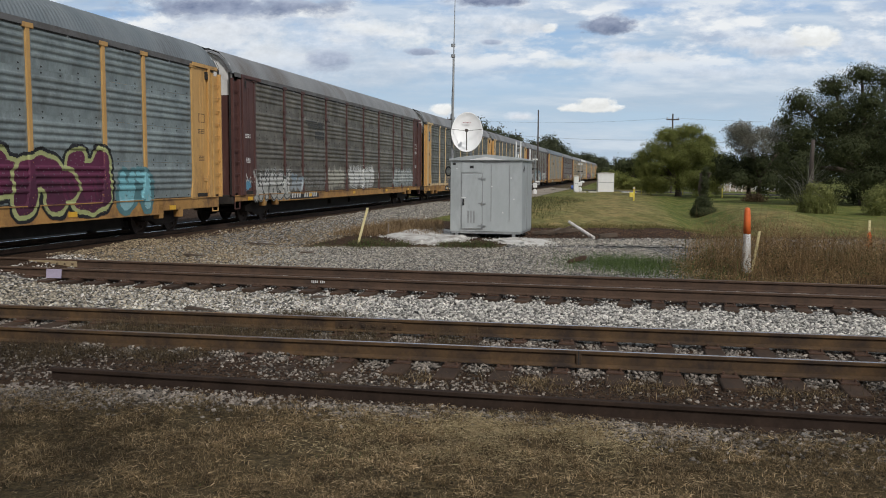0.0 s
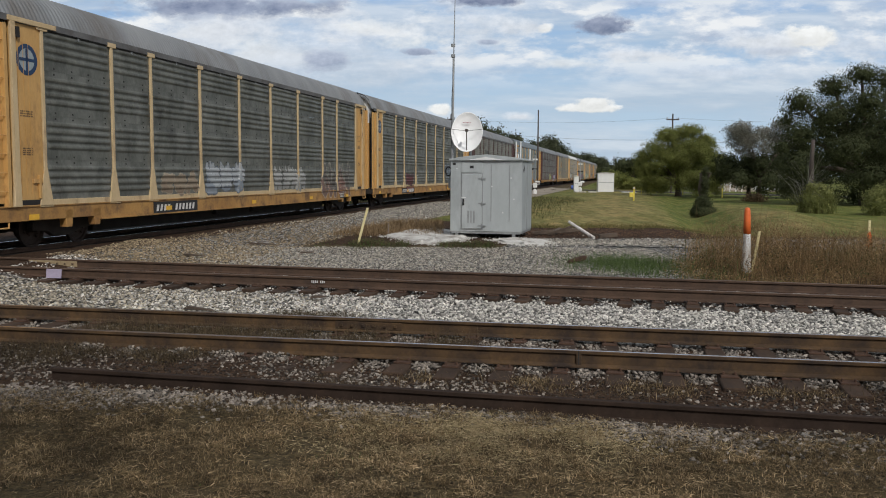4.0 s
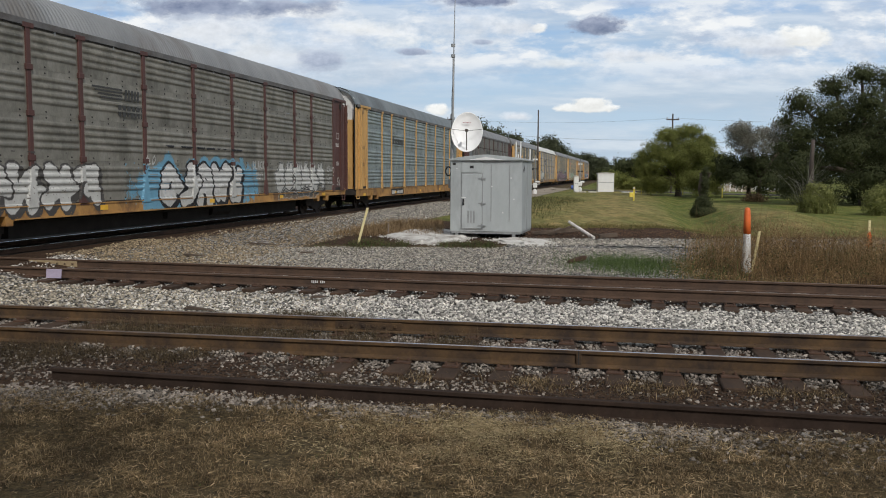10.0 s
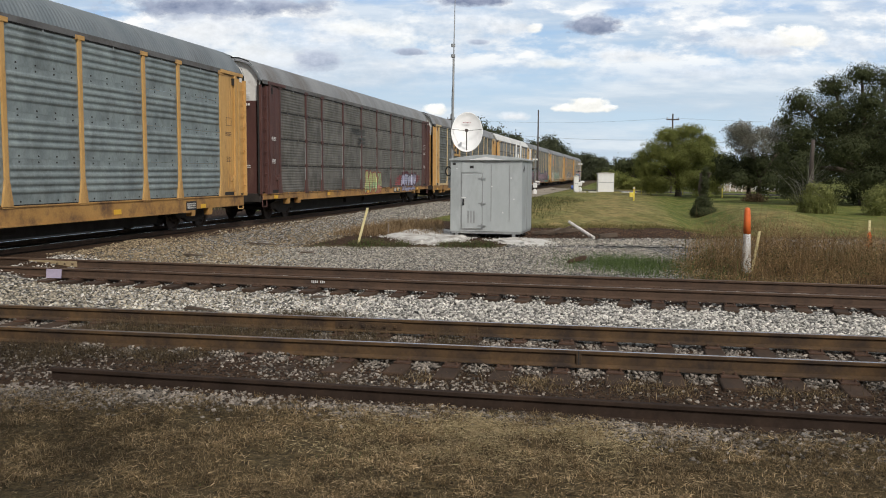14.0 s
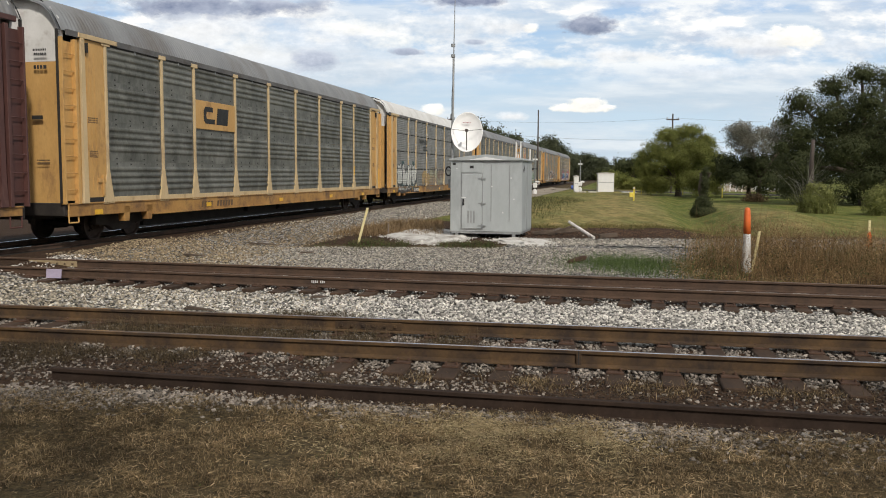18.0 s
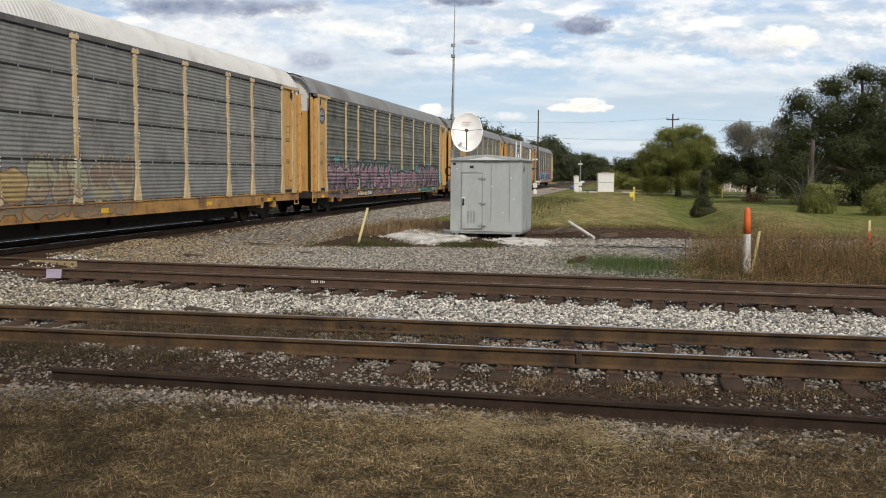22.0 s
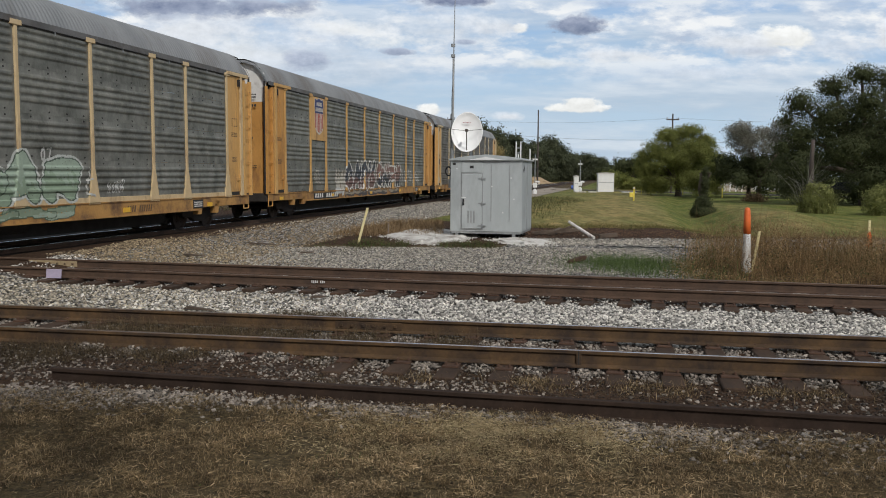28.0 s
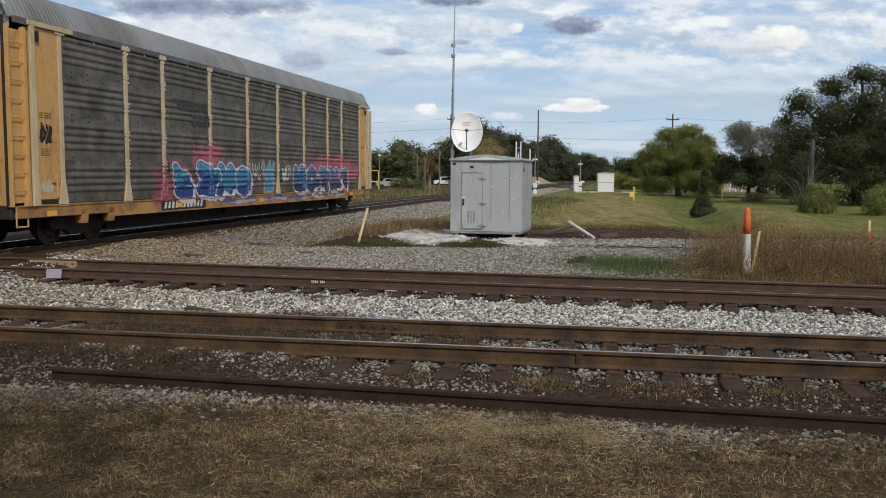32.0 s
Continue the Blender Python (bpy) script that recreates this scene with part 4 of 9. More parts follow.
def panel_mesh(width, key, dense):
    """One corrugated sheet: rounded ribs, flat margins, and bolt holes beside its joints."""
    tag = (round(width, 2), key, dense)
    if tag not in PANEL_CACHE:
        foot, step, count, deep = rib_plan(dense)
        zs = [0.0] + [foot + step * (k + q) for k in range(count) for q in RIB_X[:-1]] + [foot + step * count] + [SHEET_H - 0.004]
        ends = ((-width / 2, 0), (-width / 2 + 0.07, 0), (-width / 2 + 0.14, 1), (width / 2 - 0.14, 1), (width / 2 - 0.07, 0), (width / 2, 0))   # ribs run out before the sheet's edge
        v = [(x, -float(rib(z, dense)) * full, z) for z in zs for x, full in ends]
        s = Shape().add(v, [(6 * i + j, 6 * i + j + 1, 6 * i + j + 7, 6 * i + j + 6) for i in range(len(zs) - 1) for j in range(5)])
        smooth = len(s.f)
        if not dense:
            holes = max(2, round(width / 0.75))
            for k in range(holes):
                bx = width * ((k + 0.6) / holes - 0.5)
                for z in (0.065, SHEET_H - 0.075):
                    s.box(bx - 0.017, bx + 0.017, -0.006, 0.0, z - 0.02, z + 0.02, 1)
                    s.box(bx + 0.02, bx + 0.035, -0.004, 0.0, z - 0.012, z + 0.01, 1)
        else:              # clips that reach over the gap below
            for bx in (-width * 0.22, width * 0.20):
                s.box(bx - 0.022, bx + 0.022, -0.034, -0.002, -0.10, 0.06)
        me = mesh_of("panel", s, [M_PANEL[key], M_BLACK])
        me.polygons.foreach_set("use_smooth", [i < smooth for i in range(len(me.polygons))])
        PANEL_CACHE[tag] = me
    return PANEL_CACHE[tag]


def roof_profile():
    """Barrel roof section from the near eave to the far one, with steep shoulders."""
    return [(1.50 * t, 5.30 + 0.86 * (1 - abs(t) ** 4.5)) for t in (-1, -0.97, -0.92, -0.84, -0.70, -0.45, 0, 0.45, 0.70, 0.84, 0.92, 0.97, 1)]


ROOF_CACHE = {}


def roof_mesh(material):
    """Sheets corrugated across the car, with rounded ends."""
    if material.name not in ROOF_CACHE:
        prof, hl = roof_profile(), BODY / 2
        n = len(prof)
        xs = np.linspace(-hl + 0.25, hl - 0.25, 177 * 4 + 1)
        s = Shape()
        v = []
        for i, x in enumerate(xs):
            swell = 0.011 * (1 - math.cos(math.pi * i / 2))
            for y, z in prof:
                v.append((x, y * (1 + swell * 0.5), z + swell))
        s.add(v, [(i * n + j, (i + 1) * n + j, (i + 1) * n + j + 1, i * n + j + 1) for i in range(len(xs) - 1) for j in range(n - 1)])
        for sx in (-1, 1):
            ring0 = [(sx * (hl - 0.25), y, z) for y, z in prof]
            ring1 = [(sx * (hl + 0.02), y * 0.97, 5.30 + (z - 5.30) * 0.86) for y, z in prof]
            s.add(ring0 + ring1, [(j, j + 1, n + j + 1, n + j) if sx > 0 else (j, n + j, n + j + 1, j + 1) for j in range(n - 1)])
        ROOF_CACHE[material.name] = mesh_of("roof", s, material, smooth=True)
    return ROOF_CACHE[material.name]


def paint_plain(c, name):
    return surf(name, tuple(v * 0.78 for v in c), c, 4, 0.6, fine=0.14, bump=0.0)


M_REFLECT = surf("yellow_reflector", (0.72, 0.40, 0.03), (0.80, 0.48, 0.05), 4, 0.4, fine=0.1, bump=0.0)
PAINTS = {}


def paint(c):
    if c not in PAINTS:
        PAINTS[c] = paint_plain(c, "spray_paint")
    return PAINTS[c]


FADED = paint((0.15, 0.09, 0.045))
GHOST = paint((0.055, 0.055, 0.052))


def side_y(x, z, dense, wide_foot):
    """Outermost surface of the near side, for arrays."""
    q = (z - PANEL_Z0) % SHEET_H
    y = np.where(z > PANEL_Z0, SKIN - rib(q, dense), -1.502)
    if wide_foot:
        y = np.where((z > PANEL_Z0 - 0.07) & (z < PANEL_Z0 + 0.11), -1.512, y)
    for px in POSTS:
        half, base, top = (0.052, 0.25, 1.92) if wide_foot else (0.07, 0.19, 1.65)
        wide = np.where(z < top, half + (base - half) * np.clip((top - z) / (top - PANEL_Z0), 0, 1), half)
        y = np.where((np.abs(x - px) < wide + 0.012) & (z > PANEL_Z0 - 0.09), -1.527, y)
    return np.where((np.abs(x) > 11.78) & (z > SILL_Z1 - 0.05), -1.502, y) - 0.007


# crooked forms, none of them a true letter, as lines in a unit square
FORMS = [
    [[(.15, 1), (.18, .12), (.85, .08)], [(.18, .55), (.5, .62)]],
    [[(.12, 0), (.15, .85), (.45, 1), (.82, .85), (.88, 0)], [(.2, .38), (.8, .42)]],
    [[(.12, 1), (.15, .25), (.45, .03), (.85, .2), (.9, 1)]],
    [[(.88, .92), (.4, 1), (.12, .78), (.3, .54), (.75, .46), (.88, .2), (.5, 0), (.1, .08)]],
    [[(.15, 0), (.15, 1)], [(.2, .45), (.85, 1)], [(.35, .55), (.9, 0)]],
    [[(.05, 1), (.3, .05), (.5, .7), (.68, .05), (.95, 1)]],
    [[(.85, .95), (.15, .9), (.12, .1), (.85, .05)], [(.15, .5), (.65, .5)]],
    [[(.05, 0), (.48, 1), (.95, 0)], [(.28, .32), (.72, .35)]],
    [[(.15, 0), (.15, .95), (.7, .95), (.85, .72), (.6, .5), (.2, .48)], [(.5, .48), (.92, 0)]],
    [[(.5, 1), (.15, .75), (.15, .25), (.5, 0), (.85, .25), (.85, .75), (.5, 1)]],
    [[(.1, 0), (.12, 1), (.85, .1), (.88, 1)]],
]


def stroke_field(X, Z, lines):
    best = np.full(X.shape, 9.0)
    for line in lines:
        for p, q in zip(line[:-1], line[1:]):
            dx, dz = q[0] - p[0], q[1] - p[1]
            t = np.clip(((X - p[0]) * dx + (Z - p[1]) * dz) / (dx * dx + dz * dz + 1e-9), 0, 1)
            best = np.minimum(best, np.hypot(X - p[0] - t * dx, Z - p[1] - t * dz))
    return best


def graffiti(car, box, count, fill, shade, weight, seed, label, ring=None, ring_w=0.05, rim=None, rim_w=0.06, haze=None, haze_w=0.25,
             gleam=None, drop=False, spiky=0.0, blot=None):
    """A sprayed piece over ribs, posts and sill: overlapping fat forms, each with its own ring, a rim round them all, and a haze behind."""
    x0, x1, z0, z1 = box
    rng = np.random.default_rng(seed)
    step = 0.023
    pad = 0.12 + rim_w * (rim is not None) + haze_w * (haze is not None) + 0.12 * drop + spiky
    xs, zs = np.arange(x0 - pad, x1 + pad, step), np.arange(max(car["sill"] + 0.01, z0 - pad), z1 + pad, step)
    X, Z = np.meshgrid(xs, zs)
    slot = np.full(X.shape, -1)
    union = np.full(X.shape, 9.0)
    h, w = z1 - z0, (x1 - x0) / count
    weight = min(weight, 0.20 * w, 0.24 * h)
    cloud = np.sin(X * 1.9 + seed) + np.sin(Z * 3.7 - X * 0.8 + seed) + 0.6 * np.sin(X * 6.1 + Z * 5.3)
    wx = X + 0.035 * np.sin(Z * 6 + seed) + 0.02 * np.sin(Z * 13 + X * 3)
    wz = Z + 0.04 * np.sin(X * 3.1 + seed) + 0.015 * np.sin(X * 11)
    order, letters = list(rng.permutation(len(FORMS))), []
    for k in range(count):
        lines = FORMS[order[k % len(order)]]
        flip_x, flip_z = rng.random(2) < 0.55
        lean, low, high = rng.uniform(-0.14, 0.16), rng.uniform(0.0, 0.10), rng.uniform(0.86, 1.04)
        ax, az = x0 + w * k, z0 + h * low
        inset_x, inset_z = min(weight * 0.9, w * 0.3), min(weight * 0.9, h * 0.3)
        def at(p):
            return (ax + inset_x + (w * 1.06 - 2 * inset_x) * (p[0] + rng.uniform(-.06, .06) + lean * (p[1] - 0.5)),
                    az + inset_z + (h * (high - low) - 2 * inset_z) * (p[1] + rng.uniform(-.05, .05)))
        lines = [[(1 - p if flip_x else p, 1 - q if flip_z else q) for p, q in line] for line in lines]
        placed = [[at(p) for p in line] for line in lines]
        if k < count - 1 and rng.random() < 0.7:
            placed.append([at((0.75, rng.uniform(0.1, 0.9))), at((1.25, rng.uniform(0.1, 0.9)))])
        d = stroke_field(wx, wz, placed)
        if spiky:          # arrow-like tips that run up out of the form
            tips = [[(ax + w * u, az + h * 0.7), (ax + w * (u + rng.uniform(-.15, .15)), z1 + spiky * rng.uniform(0.4, 1))] for u in rng.uniform(0.1, 0.9, 3)]
            d = np.minimum(d, stroke_field(wx, wz, tips) + weight * 0.45 + 0.25 * weight * np.clip((Z - z1) / spiky + 0.5, 0, 2))
        letters.append(d)
        union = np.minimum(union, d)
    if haze is not None:
        slot[(union < weight + rim_w + haze_w * (0.75 + 0.35 * cloud + rng.normal(0, 0.10, X.shape)))] = 3
    if blot is not None:   # loose blobs of a further colour behind the forms
        lump = np.sin(X * 2.3 + seed * 1.7) + np.sin(X * 5.1 + Z * 4.0)
        slot[(lump > 0.75) & (union < weight + 0.32)] = 5
    if drop:
        away = np.roll(union, (-round(0.09 / step), round(0.10 / step)), (0, 1))
        slot[away < weight + ring_w] = 2
    if rim is not None:
        slot[union < weight + ring_w * (ring is not None) + rim_w] = 6
    for d in [letters[k] for k in rng.permutation(count)]:
        if ring is not None:
            slot[d < weight + ring_w] = 2
        rise = (Z - z0) / h + 0.13 * cloud + 0.05 * np.sin(X * 23 + Z * 9)
        inside = d < weight
        slot[inside] = np.where(rise[inside] < 0.45, 1, 0)
        if gleam is not None:
            gz, gx = np.gradient(d, step)
            slot[(d > weight * 0.55) & (d < weight * 0.55 + 0.045) & (gz * 0.8 - gx * 0.6 > 0.45) & (cloud < 1.1)] = 4
    worn = rng.random(X.shape) < 0.015
    slot[worn] = -1
    none = fill
    colours = [fill, shade or fill, ring or none, haze or none, gleam or none, blot or none, rim or none]
    return spray(car, X, Z, slot, colours, label, 0.0)


def scrawl(car, box, count, colour, w, seed, label, coat=0.003):
    """Thin hand-sprayed lines that loop through a row of crooked forms."""
    x0, x1, z0, z1 = box
    rng = np.random.default_rng(seed)
    step = max(0.016, w * 0.8)
    X, Z = np.meshgrid(np.arange(x0 - 0.1, x1 + 0.1, step), np.arange(max(car["sill"] + 0.01, z0 - 0.1), z1 + 0.15, step))
    cw, h, lines = (x1 - x0) / count, z1 - z0, []
    for k in range(count):
        lean, low, high = rng.uniform(-0.2, 0.3), rng.uniform(0.0, 0.18), rng.uniform(0.8, 1.1)
        for line in FORMS[rng.integers(len(FORMS))]:
            lines.append([(x0 + cw * (k + 0.1 + 0.8 * (u + lean * v + rng.uniform(-.1, .1))), z0 + h * (low + (high - low) * (v + rng.uniform(-.06, .06)))) for u, v in line])
    d = stroke_field(X + 0.04 * np.sin(Z * 9 + seed), Z + 0.04 * np.sin(X * 5 + seed), lines)
    return spray(car, X, Z, np.where(d < w * (0.75 + 0.35 * np.sin(X * 4.3 + Z * 2.9)), 0, -1), [colour], label, coat)


def hand_word(car, x, z, high, word, colour):
    """A short plain word in thin spray lines."""
    glyph = {"B": [[(0, 0), (0, 1), (.6, .8), (.1, .52), (.7, .25), (0, 0)]], "L": [[(0, 1), (0, 0), (.6, 0)]], "A": [[(0, 0), (.35, 1), (.75, 0)], [(.15, .35), (.6, .35)]],
             "C": [[(.7, .95), (.1, .8), (.05, .2), (.7, .05)]], "K": [[(0, 0), (0, 1)], [(.7, 1), (0, .45), (.75, 0)]], "O": [[(.1, .08), (.05, .9), (.7, .95), (.75, .08), (.1, .08)]],
             "U": [[(0, 1), (.05, .1), (.7, .08), (.75, 1)]], "T": [[(0, 1), (.8, 1)], [(.4, 1), (.4, 0)]], "E": [[(.8, 1), (0, .95), (.05, 0), (.85, .1)], [(0, .5), (.6, .55)]],
             "0": [[(.35, 1), (.05, .6), (.1, .1), (.5, 0), (.7, .4), (.6, .9), (.35, 1)]], "7": [[(0, .95), (.75, 1), (.3, 0)]]}
    lines = [[(x + high * 0.78 * k + u * high * 0.62, z + v * high) for u, v in line] for k, c in enumerate(word) for line in glyph[c]]
    X, Z = np.meshgrid(np.arange(x - 0.1, x + high * 0.8 * len(word) + 0.1, 0.018), np.arange(z - 0.08, z + high + 0.1, 0.018))
    d = stroke_field(X, Z, lines)
    return spray(car, X, Z, np.where(d < 0.024, 0, -1), [colour], "thin hand-sprayed lettering", 0.003)


def patch(car, box, colour, seed, label, ragged=0.5):
    """A loose patch of sprayed colour."""
    x0, x1, z0, z1 = box
    rng = np.random.default_rng(seed)
    X, Z = np.meshgrid(np.arange(x0 - 0.2, x1 + 0.2, 0.035), np.arange(max(car["sill"] + 0.01, z0 - 0.2), z1 + 0.2, 0.035))
    r = np.hypot((X - (x0 + x1) / 2) / (x1 - x0) * 2, (Z - (z0 + z1) / 2) / (z1 - z0) * 2)
    edge = ragged * (0.25 * np.sin(X * 5 + seed) + 0.25 * np.sin(Z * 7 - X * 3) + 0.25 * np.sin(X * 13 + Z * 4) + rng.normal(0, 0.22, X.shape))
    return spray(car, X, Z, np.where(r + edge < 0.95, 0, -1), [colour], label, -0.003)


def spray(car, X, Z, slot, colours, label, coat):
    yy = side_y(X, Z, bool(car["dense"]), bool(car["wide_foot"])) - coat
    idx = np.arange(X.size).reshape(X.shape)
    quad = np.stack([idx[:-1, :-1], idx[:-1, 1:], idx[1:, 1:], idx[1:, :-1]], -1).reshape(-1, 4)
    cell = slot[:-1, :-1].ravel()
    quad, cell = quad[cell >= 0], cell[cell >= 0]
    used, inv = np.unique(quad, return_inverse=True)
    pts = np.stack([X, yy, Z], -1).reshape(-1, 3)[used]
    me = fast_mesh("graffiti", pts, inv.reshape(-1, 4), [paint(c) for c in colours])
    me.polygons.foreach_set("material_index", cell.astype(np.int32))
    return part("graffiti", me, None, car, label)


def bars(parent, x, z, w, h, rows, material, y, seed, name="stencil"):
    """Small unreadable stencilling: short bars of type height."""
    rnd = random.Random(seed)
    s = Shape()
    for r in range(rows):
        k = x
        zz = z - r * h * 1.6
        while k < x + w:
            ww = rnd.uniform(0.6, 2.0) * h
            s.box(k, min(k + ww, x + w), y - 0.004, y, zz, zz + h)
            k += ww + h * 0.5
    return part(name, s, material, parent)


WHEELSETS = []


def build_truck(parent, x):
    truck = part("truck", Shape().box(-0.22, 0.22, -0.95, 0.95, 0.42, 0.66), M_TRUCK, parent, "dusty cast steel bogie", bevel=0.03)
    truck.location = (x, 0, 0)
    for sy in (-1, 1):
        s = Shape()
        s.prism([(-1.15, 0.40), (-1.15, 0.62), (-0.45, 0.78), (0.45, 0.78), (1.15, 0.62), (1.15, 0.40), (0.62, 0.36), (0.35, 0.22), (-0.35, 0.22), (-0.62, 0.36)], 1, sy * 0.98 - 0.08, sy * 0.98 + 0.08)
        for k in (-0.15, 0.0, 0.15):
            s.tube([(k, sy * 0.98, 0.24), (k, sy * 0.98, 0.50)], 0.07, 8)
        part("side_frame", s, M_TRUCK, truck, bevel=0.015)
    for dx in (-0.89, 0.89):
        s = Shape()
        turn = Matrix.Rotation(radians(90), 4, "X")
        for sy in (-1, 1):
            prof = [(0.10, -0.07), (0.16, -0.07), (0.18, -0.02), (0.36, -0.03), (0.39, -0.07), (0.455, -0.07), (0.42, -0.045), (0.42, 0.055), (0.36, 0.055), (0.34, 0.02), (0.16, 0.03), (0.10, 0.05)]
            if sy < 0:
                prof = [(r, -h) for r, h in prof][::-1]
            s.lathe(prof, 20, mat=Matrix.Translation((0, sy * 0.755, 0)) @ turn)
            for a in range(3):
                c, sn = math.cos(a * 2.094), math.sin(a * 2.094)
                s.box(c * 0.25 - 0.03, c * 0.25 + 0.03, sy * 0.82 - 0.015, sy * 0.82 + 0.015, sn * 0.25 - 0.03, sn * 0.25 + 0.03)
        s.tube([(0, -1.02, 0), (0, 1.02, 0)], 0.075, 10)
        w = part("wheelset", s, M_WHEEL, truck)
        w.location = (dx, 0, 0.42)
        WHEELSETS.append((parent, w, dx))
    return truck


LADDER = {}


def ladder_mesh(mat, plate=True):
    key = (mat.name, plate)
    if key not in LADDER:
        s = Shape()
        for x, w in ((-0.26, 0.055), (0.28, 0.03)):
            s.box(x - w, x + w, -0.09, 0.05, 1.02, 5.12)
        if plate:
            s.box(-0.22, 0.26, 0.02, 0.05, 1.10, 5.05)
        z = 1.38
        while z < 5.0:
            s.tube([(-0.22, -0.055, z), (0.30, -0.055, z)], 0.014, 6)
            z += 0.42
        LADDER[key] = mesh_of("ladder", s, mat, bevel=0.006)
    return LADDER[key]


def build_car(spec, index):
    body, panel, roof = spec["body"], spec["panel"], spec["roof"]
    pale = spec.get("posts") or (M_YELLOW_PALE if body is M_YELLOW and spec.get("pale") else body)
    car = thing("autorack_car", spec["label"], "railway car", group="railway cars of the passing train")
    hl = BODY / 2
    dense = bool(spec.get("gaps"))
    wide_foot = bool(spec.get("foot"))
    sill = spec.get("sill", 0.73)
    car["dense"], car["wide_foot"], car["sill"] = dense, wide_foot, sill
    # underframe and sill
    s = Shape()
    s.box(-hl + 0.1, hl - 0.1, -0.45, 0.45, 0.62, 1.02).box(-8.9, 8.9, -0.75, 0.75, 0.22, 0.64)
    for k in np.linspace(-9, 9, 9):
        s.box(k - 0.09, k + 0.09, -1.42, 1.42, 0.80, 1.0)
    part("underframe", s, M_BLACK, car)
    s = Shape().box(-9.6, 9.6, -1.50, -1.36, sill, SILL_Z1)
    s.box(-hl + 0.15, -9.6, -1.50, -1.36, sill + 0.08, SILL_Z1).box(9.6, hl - 0.15, -1.50, -1.36, sill + 0.08, SILL_Z1)
    part("side_sill", s, M_SILL, car, "grimy yellow side sill", bevel=0.012)
    part("sill_flange", Shape().box(-9.6, 9.6, -1.535, -1.50, sill - 0.012, sill + 0.022).box(-hl + 0.15, hl - 0.15, -1.525, -1.50, SILL_Z1 - 0.03, SILL_Z1 - 0.004), M_SILL, car)
    part("side_sill", Shape().box(-hl + 0.15, hl - 0.15, 1.36, 1.50, sill, SILL_Z1), M_SILL, car)
    # black strip painted in for the shaded gap between panels and sill
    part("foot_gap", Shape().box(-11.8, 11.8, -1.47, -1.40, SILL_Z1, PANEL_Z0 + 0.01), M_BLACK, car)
    part("floor", Shape().box(-hl + 0.15, hl - 0.15, -1.36, 1.36, 0.96, 1.035), M_BLACK, car)
    # pockets and fittings that hang under the sill
    for k in (-10.9, -9.75, 9.75, 10.9):
        part("jacking_pad", Shape().prism([(k - 0.16, 0.90), (k + 0.16, 0.90), (k + 0.11, sill - 0.14), (k - 0.11, sill - 0.14)], 1, -1.50, -1.30), M_SILL, car, bevel=0.01)
    # roof
    prof = roof_profile()
    part("roof", roof_mesh(roof), None, car, spec.get("roof_label", "ribbed grey galvanised roof"))
    for sy in (-1, 1):
        part("roof_fascia", Shape().box(-hl + 0.2, hl - 0.2, sy * 1.515 - 0.015, sy * 1.515 + 0.015, 5.19, 5.335), M_FASCIA, car)
    hooks = [(p + q) / 2 for p, q in zip(POSTS[:-1], POSTS[1:])]
    for hx in hooks:
        part("panel_hook", Shape().box(hx - 0.025, hx + 0.025, -1.52, SKIN + 0.01, 5.10, 5.20), M_STEEL, car)
    for sx in (-1, 1):
        s = Shape()
        for (y0, z0), (y1, z1) in zip(prof[:-1], prof[1:]):
            s.add([(sx * hl - 0.05, y0 * 1.01, z0 + 0.015), (sx * hl - 0.05, y1 * 1.01, z1 + 0.015), (sx * hl + 0.03, y1 * 1.01, z1 - 0.03), (sx * hl + 0.03, y0 * 1.01, z0 - 0.03)], [(0, 1, 2, 3)])
        part("roof_rim", s, M_BLACK, car)
    # side posts
    half, base, top = (0.052, 0.25, 1.92) if wide_foot else (0.07, 0.19, 1.65)
    ps = Shape()
    ps.box(-half, half, -1.521, SKIN + 0.02, PANEL_Z0 - 0.06, EAVE - 0.10)
    ps.prism([(-base, PANEL_Z0 - 0.08), (base, PANEL_Z0 - 0.08), (half, top), (-half, top)], 1, -1.525, SKIN + 0.02)
    ps.box(-0.19, 0.19, -1.535, SKIN + 0.02, EAVE - 0.16, EAVE - 0.04)
    post = mesh_of("side_post", ps, pale, bevel=0.006)
    for px in POSTS:
        part("side_post", post, None, car).location = (px, 0, 0)
    if body is M_BROWN:    # pale door tracks beside the posts, and their brackets
        bracket = mesh_of("post_bracket", Shape().box(-half - 0.04, half + 0.04, -1.545, SKIN, 0, 0.14), body, bevel=0.01)
        for px in POSTS[1:-1]:
            part("edge_strip", Shape().box(px - half - 0.018, px - half - 0.006, -1.50, SKIN, PANEL_Z0 + 0.1, 4.1 if dense else 1.85), M_STEEL, car)
            for bz in (2.08, 3.12, 4.18):
                part("post_bracket", bracket, None, car).location = (px, 0, bz)
    if spec.get("bolts"):
        bs = Shape()
        for px in POSTS[1:-1]:
            for k in range(6):
                for dz in (-0.10, 0.02, 0.10):
                    for dx in (-0.09, 0.09):
                        bs.box(px + dx - 0.02, px + dx + 0.02, -1.535, -1.50, 1.25 + k * 0.78 + dz, 1.29 + k * 0.78 + dz)
        tagged(part("post_brackets", bs, M_WHITE_END, car), kind="stuff")
    # corrugated side panels, sheet by sheet
    for a, c in zip(POSTS[:-1], POSTS[1:]):
        me = panel_mesh(c - a - 0.10, panel, dense)
        for r in range(SHEETS):
            part("panel", me, None, car).location = ((a + c) / 2, SKIN, PANEL_Z0 + r * SHEET_H)
